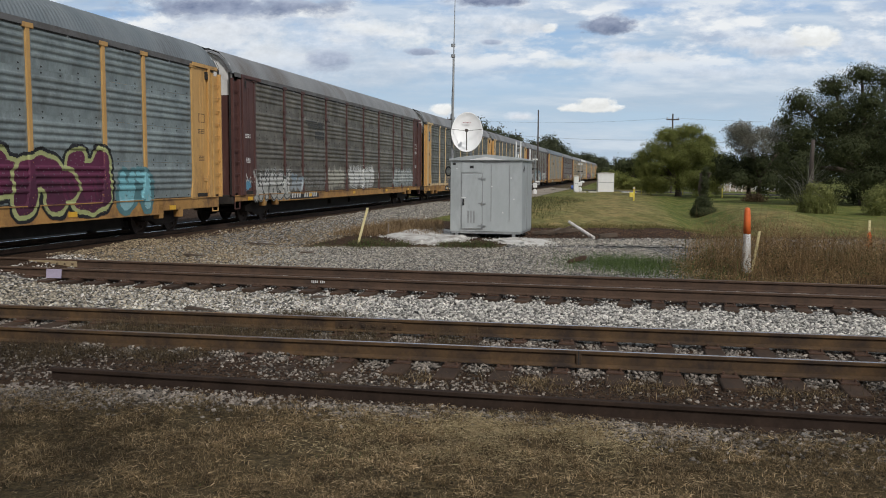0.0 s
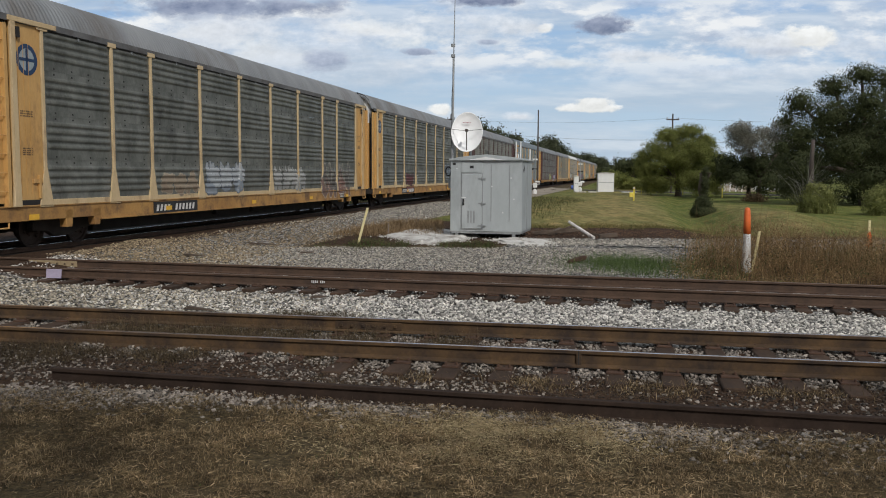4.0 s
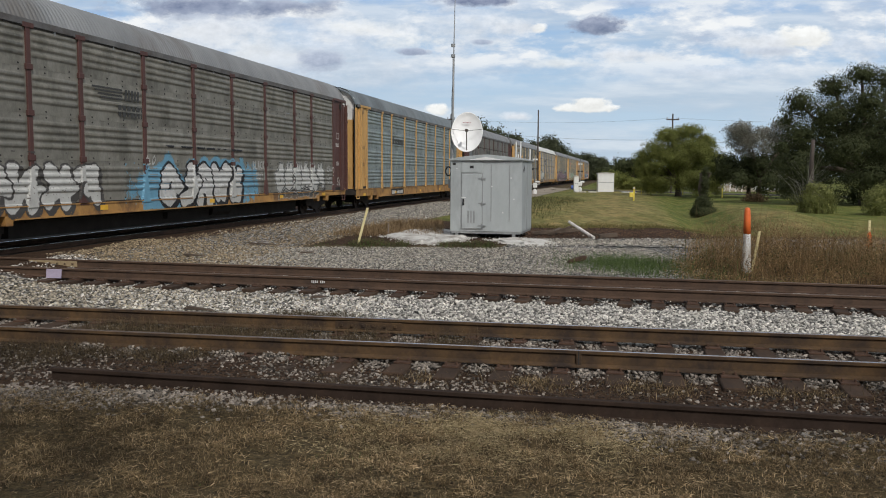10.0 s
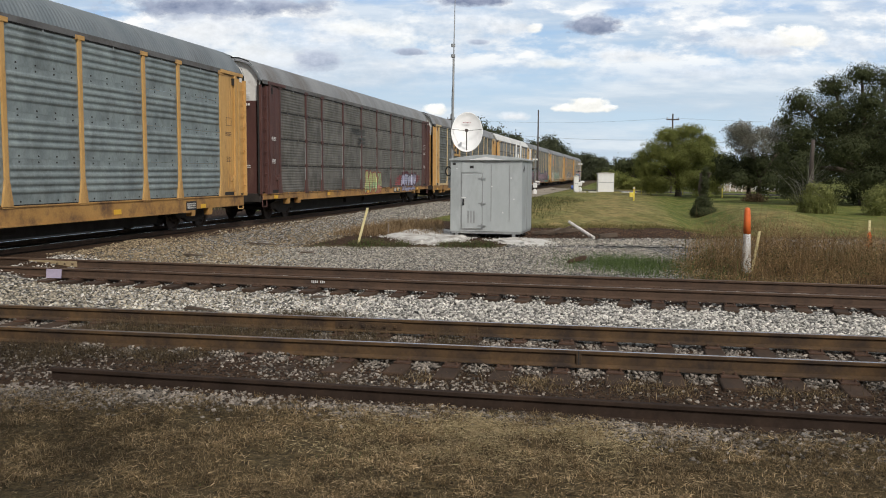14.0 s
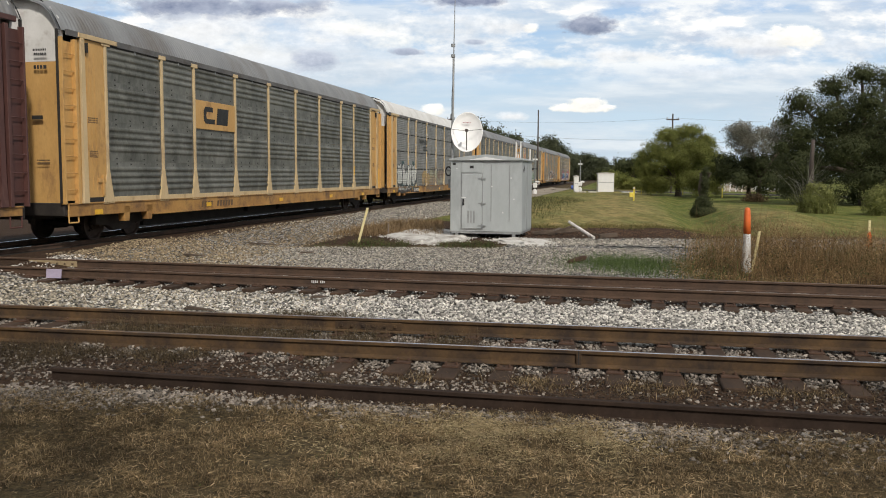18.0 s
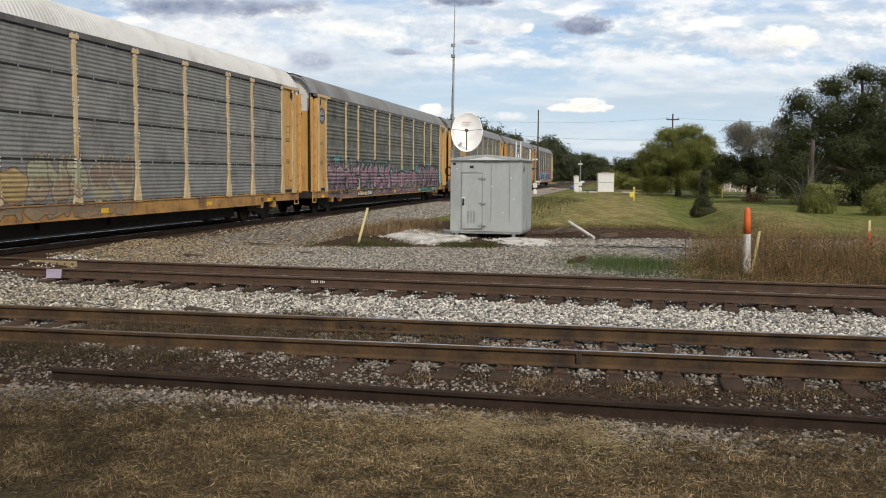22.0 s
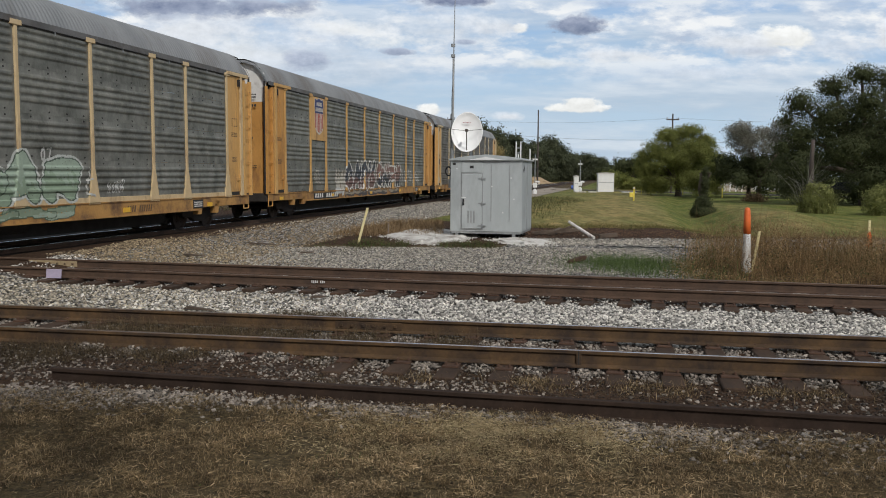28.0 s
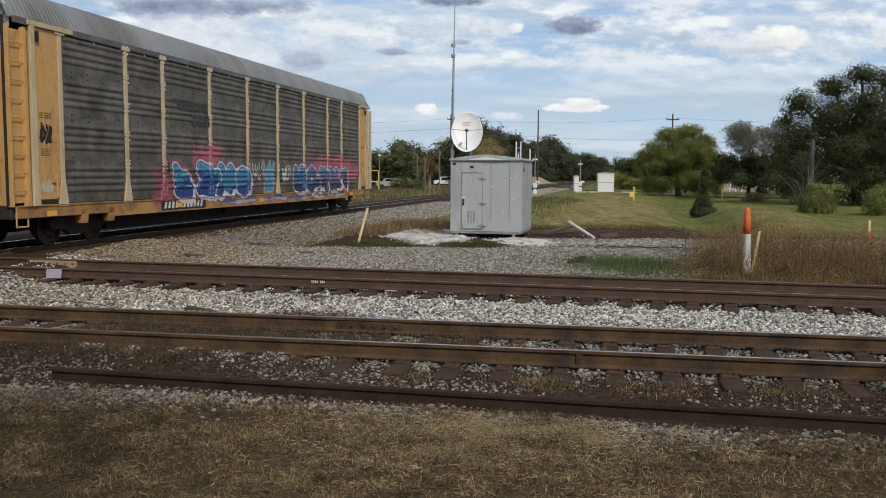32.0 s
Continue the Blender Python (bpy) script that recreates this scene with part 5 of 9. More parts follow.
    if dense:
        for r in range(1, SHEETS):
            for a, c in zip(POSTS[:-1], POSTS[1:]):
                part("panel_gap", Shape().box(a + 0.06, c - 0.06, SKIN - 0.02, SKIN + 0.02, PANEL_Z0 + r * SHEET_H - 0.026, PANEL_Z0 + r * SHEET_H + 0.022), M_BLACK, car)
    if wide_foot:
        for a, c in zip(POSTS[:-1], POSTS[1:]):
            part("foot_rail", Shape().box(a + 0.24, c - 0.24, -1.51, SKIN + 0.02, PANEL_Z0 - 0.055, PANEL_Z0 + 0.095), pale, car, bevel=0.006)
    for k in (-12.2, -6.2, -0.2, 5.6, 10.4):
        part("reflector", Shape().box(k - 0.17, k + 0.17, -1.512, -1.50, sill + 0.10, sill + 0.23), M_REFLECT, car)
    # black strip stands for the shade under the eave
    part("eave_gap", Shape().box(POSTS[0], POSTS[-1], SKIN - 0.045, SKIN + 0.03, EAVE - 0.135, EAVE - 0.10), M_BLACK, car)
    part("far_side", Shape().box(POSTS[0], POSTS[-1], 1.42, 1.47, PANEL_Z0, EAVE), M_PANEL[panel], car)
    # ends: corner housing, ladder, end wall with white top
    for sx in (-1, 1):
        x0, x1 = sorted((sx * 11.80, sx * 12.80))
        part("end_panel", Shape().box(x0, x1, -1.50, -1.40, SILL_Z1 - 0.05, EAVE - 0.03), body, car, bevel=0.015)
        part("end_panel", Shape().box(x0, x1, 1.40, 1.50, SILL_Z1 - 0.05, EAVE - 0.03), body, car)
        part("end_bracket", Shape().box(min(x0, x1) - 0.1, max(x0, x1) + 0.55, -1.56, -1.46, EAVE - 0.10, EAVE + 0.02), pale, car, bevel=0.01)
        # black strip painted for the shade between end panel and ladder
        if index < 12 or sx < 0:
            part("shadow_gap", Shape().box(min(sx * 12.86, sx * 12.97), max(sx * 12.86, sx * 12.97), -1.44, -1.36, SILL_Z1, EAVE - 0.05), M_BLACK, car)
        fl = Shape().box(12.68, 12.84, -1.565, -1.50, PANEL_Z0 + 0.5, EAVE - 0.10)
        fl.prism([(12.64, PANEL_Z0 - 0.05), (12.90, PANEL_Z0 - 0.05), (12.84, PANEL_Z0 + 0.5), (12.68, PANEL_Z0 + 0.5)], 1, -1.565, -1.50)
        fl.v = [(sx * p, q, r) for p, q, r in fl.v]
        part("end_flange", fl, pale, car, bevel=0.012)
        part("panel_foot_gap", Shape().box(min(sx * 11.95, sx * 12.62), max(sx * 11.95, sx * 12.62), -1.506, -1.49, PANEL_Z0 - 0.02, PANEL_Z0 + 0.10), M_BLACK, car)
        part("hook_slot", Shape().box(sx * 12.60 - 0.05, sx * 12.60 + 0.05, -1.57, -1.49, 4.86, 5.10), M_BLACK, car)
        for k in range(3):
            part("door_rib", Shape().box(sx * (12.22 + 0.17 * k) - 0.008, sx * (12.22 + 0.17 * k) + 0.008, -1.508, -1.49, 1.3, 4.9), body, car)
        part("latch", Shape().box((x0 + x1) / 2 + 0.1, (x0 + x1) / 2 + 0.42, -1.54, -1.50, 1.55, 1.66).box((x0 + x1) / 2 + 0.28, (x0 + x1) / 2 + 0.36, -1.55, -1.50, 1.2, 1.75), body, car, bevel=0.008)
        open_end = index == 12 and sx > 0       # the tail of the train
        ld = part("ladder", ladder_mesh(pale if open_end else body, not open_end), None, car)
        ld.matrix_basis = pose(sx * 13.28, -1.47, 0) @ Matrix.Diagonal((sx, 1, 1, 1))
        if not open_end:
            # thin black strip painted in for the shaded gap at the end wall
            part("corner_shadow_gap", Shape().box(min(sx * 13.57, sx * 13.64), max(sx * 13.57, sx * 13.64), -1.465, -1.42, 1.05, 5.30), M_BLACK, car)
        xe = sx * (hl - 0.16)
        wall = Shape()
        wall.prism([(y, z) for y, z in [(-1.28, 1.0), (1.28, 1.0), (1.28, 4.55), (-1.28, 4.55)]], 0, min(xe, xe - sx * 0.10), max(xe, xe - sx * 0.10))
        part("end_door", wall, body, car, bevel=0.01)
        top = Shape()
        top.prism([(-1.30, 4.55), (1.30, 4.55), (1.42, 5.30), (1.34, 5.62), (1.12, 5.88), (0.6, 6.06), (0, 6.10), (-0.6, 6.06), (-1.12, 5.88), (-1.34, 5.62), (-1.42, 5.30)], 0, min(xe, xe - sx * 0.08), max(xe, xe - sx * 0.08))
        part("end_cap", top, M_WHITE_END, car, "chalky white upper end")
        if sx < 0:
            ink = random.Random(index + 40)
            for zz, hh in ((4.80, 0.05), (4.70, 0.05), (4.36, 0.09), (2.1, 0.03), (2.03, 0.03)):
                es = Shape()
                k = -1.05
                while k < -0.70:
                    w = ink.uniform(0.4, 1.0) * hh
                    es.box(xe - 0.106, xe - 0.10, k, k + w, zz, zz + hh)
                    k += w + hh * 0.35
                part("end_stencil", es, M_WHITE if body is M_BROWN else M_INK, car)
            part("end_slot", Shape().box(xe - 0.12, xe - 0.10, -0.9, -0.6, 3.12, 3.22), M_BLACK, car)
        part("end_beam", Shape().box(min(xe, xe + sx * 0.15), max(xe, xe + sx * 0.15), -1.45, 1.45, 0.72, 1.05), M_TRUCK, car, bevel=0.02)
        cp = Shape().box(min(xe, sx * 14.06), max(xe, sx * 14.06), -0.12, 0.12, 0.74, 0.98)
        cp.box(sx * 13.98 - 0.16, sx * 13.98 + 0.10, -0.18, 0.18, 0.68, 1.02)
        part("coupler", cp, M_TRUCK, car, bevel=0.02)
        st = Shape()
        for k in (0.12, -0.12):
            st.tube([(sx * 13.2 + k * 1.6, -1.47, 1.0), (sx * 13.2 + k * 1.6, -1.47, 0.55)], 0.02, 6)
        st.tube([(sx * 13.2 - 0.19, -1.47, 0.55), (sx * 13.2 + 0.19, -1.47, 0.55)], 0.02, 6)
        part("stirrup_step", st, body, car)
        build_truck(car, sx * 10.55)
        bars(car, (x0 + x1) / 2 - 0.25, 3.2, 0.42, 0.034, 3, M_WHITE if body is M_BROWN else FADED, -1.501, index * 7 + sx)
        bars(car, (x0 + x1) / 2 - 0.2, 2.35, 0.34, 0.03, 4, M_WHITE if body is M_BROWN else FADED, -1.501, index * 11 + sx)
    fr = Shape()
    for ya, yb, za, zb in ((0, 0.4, 0, 0.02), (0, 0.4, 0.26, 0.28), (0, 0.02, 0, 0.28), (0.38, 0.4, 0, 0.28)):
        fr.box(12.1 + ya, 12.1 + yb, -1.505, -1.50, 3.45 + za, 3.45 + zb)
    part("stencil_frame", fr, M_WHITE if body is M_BROWN else FADED, car)
    # hanging brake gear between the bogies
    g = Shape()
    g.tube([(-8.5, -0.9, 0.62), (8.5, -0.9, 0.62)], 0.03, 6)
    g.box(-2.0, -0.8, -0.9, 0.2, 0.38, 0.70).tube([(1.0, -0.7, 0.52), (2.4, -0.7, 0.52)], 0.2, 12)
    part("brake_gear", g, M_BLACK, car)
    # reporting marks on the sill, reduced to bars
    if "marks" in spec:
        xa, xb = spec["marks"]
        dark = spec.get("dark_marks")
        if not dark:
            part("mark_board", Shape().box(xa - 0.15, xb + 0.15, -1.506, -1.50, sill + 0.03, SILL_Z1 - 0.08), M_INK, car)
        number_bars(car, xa, xb, sill + 0.09, 0.19, FADED if dark else M_WHITE_END)
    if index in (2, 3, 5, 9, 10, 11):
        part("data_board", Shape().box(9.3, 9.95, -1.507, -1.50, sill + 0.06, sill + 0.34), M_INK, car)
        bars(car, 9.36, sill + 0.24, 0.52, 0.04, 3, M_WHITE_END, -1.508, index * 5 + 3)
    if "data" in spec:
        mk = Shape()
        x0 = spec["data"]
        for k in range(4):
            mk.box(x0 + 0.12 * k, x0 + 1.35, SKIN - 0.050, SKIN - 0.044, 4.04 - 0.085 * k, 4.085 - 0.085 * k)
        for k in (1.45, 1.60, 1.75, 1.90, 2.05):
            mk.prism([(x0 + k, 3.78), (x0 + k + 0.09, 3.78), (x0 + k + 0.12, 4.085), (x0 + k + 0.03, 4.085)], 1, SKIN - 0.050, SKIN - 0.044)
        part("word_mark", mk, GHOST, car, "faded dark striped mark")
        for zz in (3.52, 3.34):
            bars(car, x0 + 1.15, zz, 1.15, 0.13, 1, GHOST, SKIN - 0.044, index * 3 + round(zz * 10))
    if index == 7:      # safety striping low on a post and on the ladder jamb
        part("safety_stripe", Shape().box(13.0, 13.10, -1.566, -1.56, 1.05, 2.1), M_REFLECT, car)
        part("safety_stripe", Shape().box(POSTS[8] - 0.05, POSTS[8] + 0.05, -1.531, -1.52, 1.75, 2.2), M_REFLECT, car)
    if "art" in spec:
        spec["art"](car)
    if "emblem" in spec:
        spec["emblem"](car)
    return car


def number_bars(car, xa, xb, z, h, material):
    """Slanted bars, in a group of four and one of six, at the size of the stencilled marks."""
    pitch = (xb - xa) / 11.2
    bar = mesh_of("stencil_bar", Shape().prism([(0, z), (pitch * 0.55, z), (pitch * 0.55 + 0.05, z + h), (0.05, z + h)], 1, -1.511, -1.507), material)
    for k in range(10):
        part("stencil_bar", bar, None, car).location = (xa + pitch * (k + (1.2 if k > 3 else 0)), 0, 0)


def round_emblem(car):
    """A dark blue ring with a pale cross on the end panel."""
    s = Shape()
    n = 24
    for r0, r1, slot in ((0.0, 0.30, 1), (0.255, 0.36, 0)):
        v = [(r * math.cos(a), 0, r * math.sin(a) * 1.0) for r in (r0 + 0.001, r1) for a in np.linspace(0, 2 * math.pi, n, endpoint=False)]
        off = -0.004 - 0.003 * (slot == 0)
        s.add([(x - 12.27, -1.50 + off, z + 4.40) for x, _, z in v], [(j, (j + 1) % n, n + (j + 1) % n, n + j) for j in range(n)], slot)
    s.box(-12.27 - 0.035, -12.27 + 0.035, -1.512, -1.508, 4.15, 4.65).box(-12.27 - 0.25, -12.27 + 0.25, -1.512, -1.508, 4.365, 4.435)
    part("emblem", s, [paint((0.02, 0.05, 0.12)), paint((0.34, 0.40, 0.42))], car, "round blue and pale emblem")


def word_mark(car):
    """A broad dark word reduced to plain bars."""
    s = Shape()
    k = -6.78
    for i, w in enumerate((0.30, 0.27, 0.20, 0.20, 0.29, 0.40, 0.28, 0.27)):
        high = 3.98 if i == 0 else 3.86
        s.prism([(k, 3.55), (k + w - 0.09, 3.55), (k + w - 0.09, high), (k, high)], 1, SKIN - 0.050, SKIN - 0.044)
        k += w + 0.02
    part("word_mark", s, GHOST, car, "dark lettering reduced to bars")


def sign_plate(car):
    s = Shape().box(-6.97, -4.2, -1.515, -1.485, 3.24, 4.16)
    part("sign_plate", s, M_YELLOW, car, "yellow sign panel with a plain black mark", bevel=0.01)
    # the maker's mark, reduced to plain black shapes
    for outline in ([(0.30, 0.30), (0.42, 0.19), (1.05, 0.19), (1.05, 0.35), (0.50, 0.35), (0.46, 0.46), (0.50, 0.58), (0.92, 0.58), (0.92, 0.74), (0.42, 0.74), (0.30, 0.62)], [(1.16, 0.19), (1.96, 0.19), (2.06, 0.74), (1.26, 0.74)]):
        part("sign_mark", Shape().prism([(x - 6.75, z + 3.24) for x, z in outline], 1, -1.521, -1.514), M_INK, car)


def flag_shield(car):
    s = Shape().box(-8.89, -7.09, -1.515, -1.485, 3.28, 5.17)
    part("sign_plate", s, M_YELLOW, car, "yellow plate behind the shield", bevel=0.01)
    edge = [(-0.50, 0.80), (-0.30, 0.74), (0.0, 0.84), (0.30, 0.74), (0.50, 0.80), (0.55, 0.45), (0.50, 0.20), (0.53, -0.25), (0.46, -0.55), (0.28, -0.70), (0.0, -0.80), (-0.28, -0.70), (-0.46, -0.55), (-0.53, -0.25), (-0.50, 0.20), (-0.55, 0.45)]
    cx, cz = -7.98, 4.33
    sh = Shape()
    sh.prism([(cx + x, cz + z) for x, z in edge], 1, -1.521, -1.516, 0)
    for k in range(6):
        x = cx - 0.47 + k * 0.168
        low = -0.70 + 1.1 * (x + 0.042 - cx) ** 2
        sh.box(x, x + 0.085, -1.526, -1.522, cz + low, cz + 0.13, 1)
    sh.prism([(cx + x * 0.94, cz + z * 0.96) for x, z in [(-0.50, 0.15)] + [(0.50, 0.15), (0.55, 0.45), (0.50, 0.80), (0.30, 0.74), (0.0, 0.84), (-0.30, 0.74), (-0.50, 0.80), (-0.55, 0.45)]], 1, -1.526, -1.522, 2)
    for zz, n in ((0.46, 5), (0.22, 7)):
        for k in range(n):
            x = cx + (k - n / 2) * 0.128
            sh.box(x + 0.02, x + 0.108, -1.530, -1.527, cz + zz, cz + zz + 0.17, 0)
    part("shield", sh, [paint((0.62, 0.58, 0.50)), paint((0.42, 0.06, 0.04)), paint((0.035, 0.05, 0.16))], car, "red, white and blue shield")


PURPLE, PLUM, LIME, INK, CYAN = (0.125, 0.020, 0.060), (0.085, 0.016, 0.045), (0.44, 0.47, 0.20), (0.012, 0.012, 0.014), (0.22, 0.50, 0.56)
CHALK, TEAL, MAUVE, DUSK, SKY, ROYAL = (0.56, 0.56, 0.53), (0.06, 0.33, 0.33), (0.27, 0.165, 0.21), (0.20, 0.125, 0.16), (0.12, 0.33, 0.48), (0.025, 0.06, 0.22)
MINT, RED, LILAC, ASH = (0.34, 0.42, 0.33), (0.36, 0.05, 0.06), (0.36, 0.36, 0.50), (0.30, 0.30, 0.28)
CREAM, PINK = (0.52, 0.49, 0.42), (0.45, 0.13, 0.17)
YEL = "weathered yellow autorack railcar with %s"


def art_purple(car):
    graffiti(car, (-2.3, 7.25, 0.70, 2.36), 5, PURPLE, PLUM, 0.37, 3, "purple and lime graffiti lettering", ring=LIME, ring_w=0.11, rim=INK, rim_w=0.09)
    graffiti(car, (7.55, 9.2, 0.72, 1.85), 2, CYAN, (0.30, 0.52, 0.56), 0.40, 4, "pale cyan tag", haze=(0.10, 0.22, 0.24), haze_w=0.1)


def art_white_tags(car):
    graffiti(car, (-11.85, -8.45, 0.76, 1.75), 5, CHALK, (0.44, 0.44, 0.40), 0.115, 5, "white chalky lettering", ring=(0.05, 0.05, 0.045), ring_w=0.055, rim=(0.36, 0.36, 0.33), rim_w=0.03, spiky=0.2)
    graffiti(car, (-8.4, -7.0, 1.12, 1.78), 2, (0.22, 0.28, 0.32), (0.36, 0.40, 0.42), 0.12, 6, "pale blue-grey tag", ring=ASH, ring_w=0.03)
    scrawl(car, (-6.9, -4.3, 1.15, 1.6), 7, ASH, 0.03, 57, "grey scrawl")
    graffiti(car, (-4.0, -1.75, 1.1, 2.0), 3, (0.40, 0.385, 0.32), (0.34, 0.32, 0.26), 0.20, 7, "cream block tag", ring=(0.21, 0.20, 0.16), ring_w=0.05, spiky=0.15)
    graffiti(car, (-1.1, 3.15, 1.1, 2.0), 5, (0.64, 0.64, 0.61), CHALK, 0.21, 8, "white bubble lettering", ring=(0.10, 0.10, 0.09), ring_w=0.045, rim=CHALK, rim_w=0.04, spiky=0.18)
    graffiti(car, (6.9, 11.5, 1.1, 1.95), 5, (0.42, 0.44, 0.42), (0.34, 0.37, 0.36), 0.19, 9, "pale grey lettering", ring=(0.07, 0.08, 0.08), ring_w=0.045, rim=(0.36, 0.38, 0.37), rim_w=0.03, spiky=0.18)
    patch(car, (-12.7, -12.15, 1.2, 1.55), SKY, 10, "blue spray patch")
    scrawl(car, (-12.75, -12.05, 1.45, 1.72), 3, CHALK, 0.025, 11, "white scrawl")


def art_grey_loops(car):
    graffiti(car, (-6.6, -4.4, 1.12, 1.85), 3, (0.30, 0.24, 0.17), (0.25, 0.19, 0.13), 0.20, 12, "faded tan tag", ring=(0.36, 0.30, 0.22), ring_w=0.03)
    graffiti(car, (-3.9, -1.0, 1.12, 2.05), 3, (0.40, 0.42, 0.43), (0.24, 0.27, 0.30), 0.22, 13, "pale grey tag", ring=(0.12, 0.14, 0.17), ring_w=0.03, spiky=0.15)
    graffiti(car, (1.6, 4.9, 1.12, 1.95), 4, (0.40, 0.40, 0.38), ASH, 0.18, 14, "pale grey tag", spiky=0.15)
    patch(car, (7.3, 8.2, 0.9, 1.5), (0.26, 0.115, 0.085), 15, "faded red patch")
    patch(car, (9.0, 9.9, 0.9, 1.9), (0.28, 0.11, 0.07), 16, "faded red patch")
    graffiti(car, (6.75, 8.8, 0.68, 2.1), 2, (0.115, 0.105, 0.09), (0.19, 0.12, 0.095), 0.17, 17, "looping white outlines", ring=(0.50, 0.46, 0.40), ring_w=0.032, spiky=0.2)
    graffiti(car, (8.9, 10.8, 0.72, 2.05), 2, (0.12, 0.11, 0.095), (0.21, 0.115, 0.09), 0.13, 18, "looping white outlines", ring=(0.50, 0.46, 0.40), ring_w=0.03, spiky=0.4)


def art_red_and_outline(car):
    graffiti(car, (-6.6, -4.85, 1.1, 1.85), 4, (0.15, 0.04, 0.045), (0.12, 0.035, 0.04), 0.16, 19, "faded red lettering", ring=(0.05, 0.03, 0.03), ring_w=0.04)
    graffiti(car, (-6.5, -4.8, 0.66, 1.08), 5, (0.26, 0.10, 0.09), (0.16, 0.05, 0.05), 0.09, 20, "faded red swirls on the sill", ring=(0.07, 0.03, 0.03), ring_w=0.03)
    hand_word(car, -3.95, 1.2, 0.55, "E", CHALK)
    scrawl(car, (-1.2, -0.5, 1.15, 2.05), 2, (0.32, 0.38, 0.30), 0.03, 21, "pale green scrawl")
    graffiti(car, (4.7, 8.6, 1.55, 2.45), 5, (0.085, 0.10, 0.115), (0.10, 0.13, 0.16), 0.10, 22, "dark lettering in pale outline", ring=(0.36, 0.41, 0.48), ring_w=0.045, spiky=0.15)
    scrawl(car, (4.7, 8.7, 1.2, 1.65), 4, (0.22, 0.27, 0.33), 0.025, 23, "pale blue drips")
    scrawl(car, (9.2, 11.0, 1.2, 1.8), 4, INK, 0.03, 42, "small black scrawl")


def art_block_white(car):
    graffiti(car, (-11.1, -6.35, 0.80, 2.08), 4, (0.60, 0.60, 0.57), CHALK, 0.20, 24, "white block lettering", ring=(0.07, 0.065, 0.06), ring_w=0.06, drop=True)
    patch(car, (-5.0, -2.8, 0.76, 1.95), (0.16, 0.36, 0.50), 25, "light blue haze", 0.7)
    patch(car, (1.5, 3.3, 0.76, 2.2), (0.16, 0.36, 0.50), 26, "light blue haze", 0.7)
    graffiti(car, (-3.45, 2.1, 0.70, 2.2), 5, (0.62, 0.62, 0.60), (0.52, 0.52, 0.49), 0.34, 27, "fat white lettering outlined in black", ring=INK, ring_w=0.085, haze=(0.16, 0.36, 0.50), haze_w=0.22, drop=True)
    scrawl(car, (-4.25, -3.6, 2.05, 2.3), 3, CHALK, 0.025, 28, "small white scrawl")
    hand_word(car, 3.05, 1.98, 0.27, "BLACK", CHALK)
    hand_word(car, 3.3, 1.58, 0.27, "OUT", CHALK)
    graffiti(car, (5.0, 10.45, 1.08, 2.12), 6, (0.58, 0.58, 0.55), (0.52, 0.52, 0.49), 0.22, 29, "white scrawled lettering", ring=(0.03, 0.03, 0.03), ring_w=0.05, rim=(0.44, 0.44, 0.41), rim_w=0.03, drop=True, spiky=0.12)
    graffiti(car, (5.2, 9.7, 0.78, 1.05), 7, (0.07, 0.07, 0.07), (0.16, 0.12, 0.08), 0.07, 30, "dark swirls outlined in white", ring=(0.40, 0.39, 0.35), ring_w=0.03)
    scrawl(car, (10.8, 11.7, 1.85, 2.15), 4, CHALK, 0.024, 31, "thin white scrawl")
    scrawl(car, (10.8, 11.7, 1.25, 1.75), 3, CHALK, 0.024, 32, "thin white scrawl")
    scrawl(car, (12.15, 12.75, 1.25, 1.6), 2, CHALK, 0.028, 33, "white scrawl")


def art_bubble(car):
    graffiti(car, (-0.75, 1.3, 0.76, 2.0), 3, (0.48, 0.50, 0.22), (0.34, 0.46, 0.24), 0.24, 34, "lime bubble lettering", ring=(0.30, 0.07, 0.045), ring_w=0.07)
    graffiti(car, (1.35, 2.3, 0.76, 2.0), 2, (0.34, 0.46, 0.24), (0.50, 0.24, 0.17), 0.20, 35, "green and salmon bubble lettering", ring=(0.30, 0.07, 0.045), ring_w=0.06)
    patch(car, (5.2, 6.6, 1.1, 1.7), RED, 36, "red haze", 0.8)
    patch(car, (9.9, 10.9, 1.2, 1.7), (0.24, 0.04, 0.04), 37, "red haze", 0.9)
    graffiti(car, (6.45, 10.05, 1.08, 1.86), 5, LILAC, (0.42, 0.42, 0.55), 0.25, 38, "lilac block lettering", ring=(0.05, 0.045, 0.08), ring_w=0.045, gleam=(0.62, 0.62, 0.66), haze=(0.10, 0.02, 0.03), haze_w=0.1)
    graffiti(car, (6.6, 9.7, 0.76, 1.06), 5, (0.34, 0.34, 0.44), LILAC, 0.13, 39, "lilac lettering on the sill", ring=(0.05, 0.045, 0.08), ring_w=0.03)
    scrawl(car, (2.9, 3.75, 0.78, 1.0), 4, INK, 0.026, 40, "black scrawl on the sill")
    scrawl(car, (2.6, 3.8, 1.2, 2.05), 2, (0.06, 0.055, 0.05), 0.02, 41, "thin black loops")
    scrawl(car, (5.4, 6.4, 1.5, 1.95), 2, INK, 0.02, 43, "thin black scrawl")


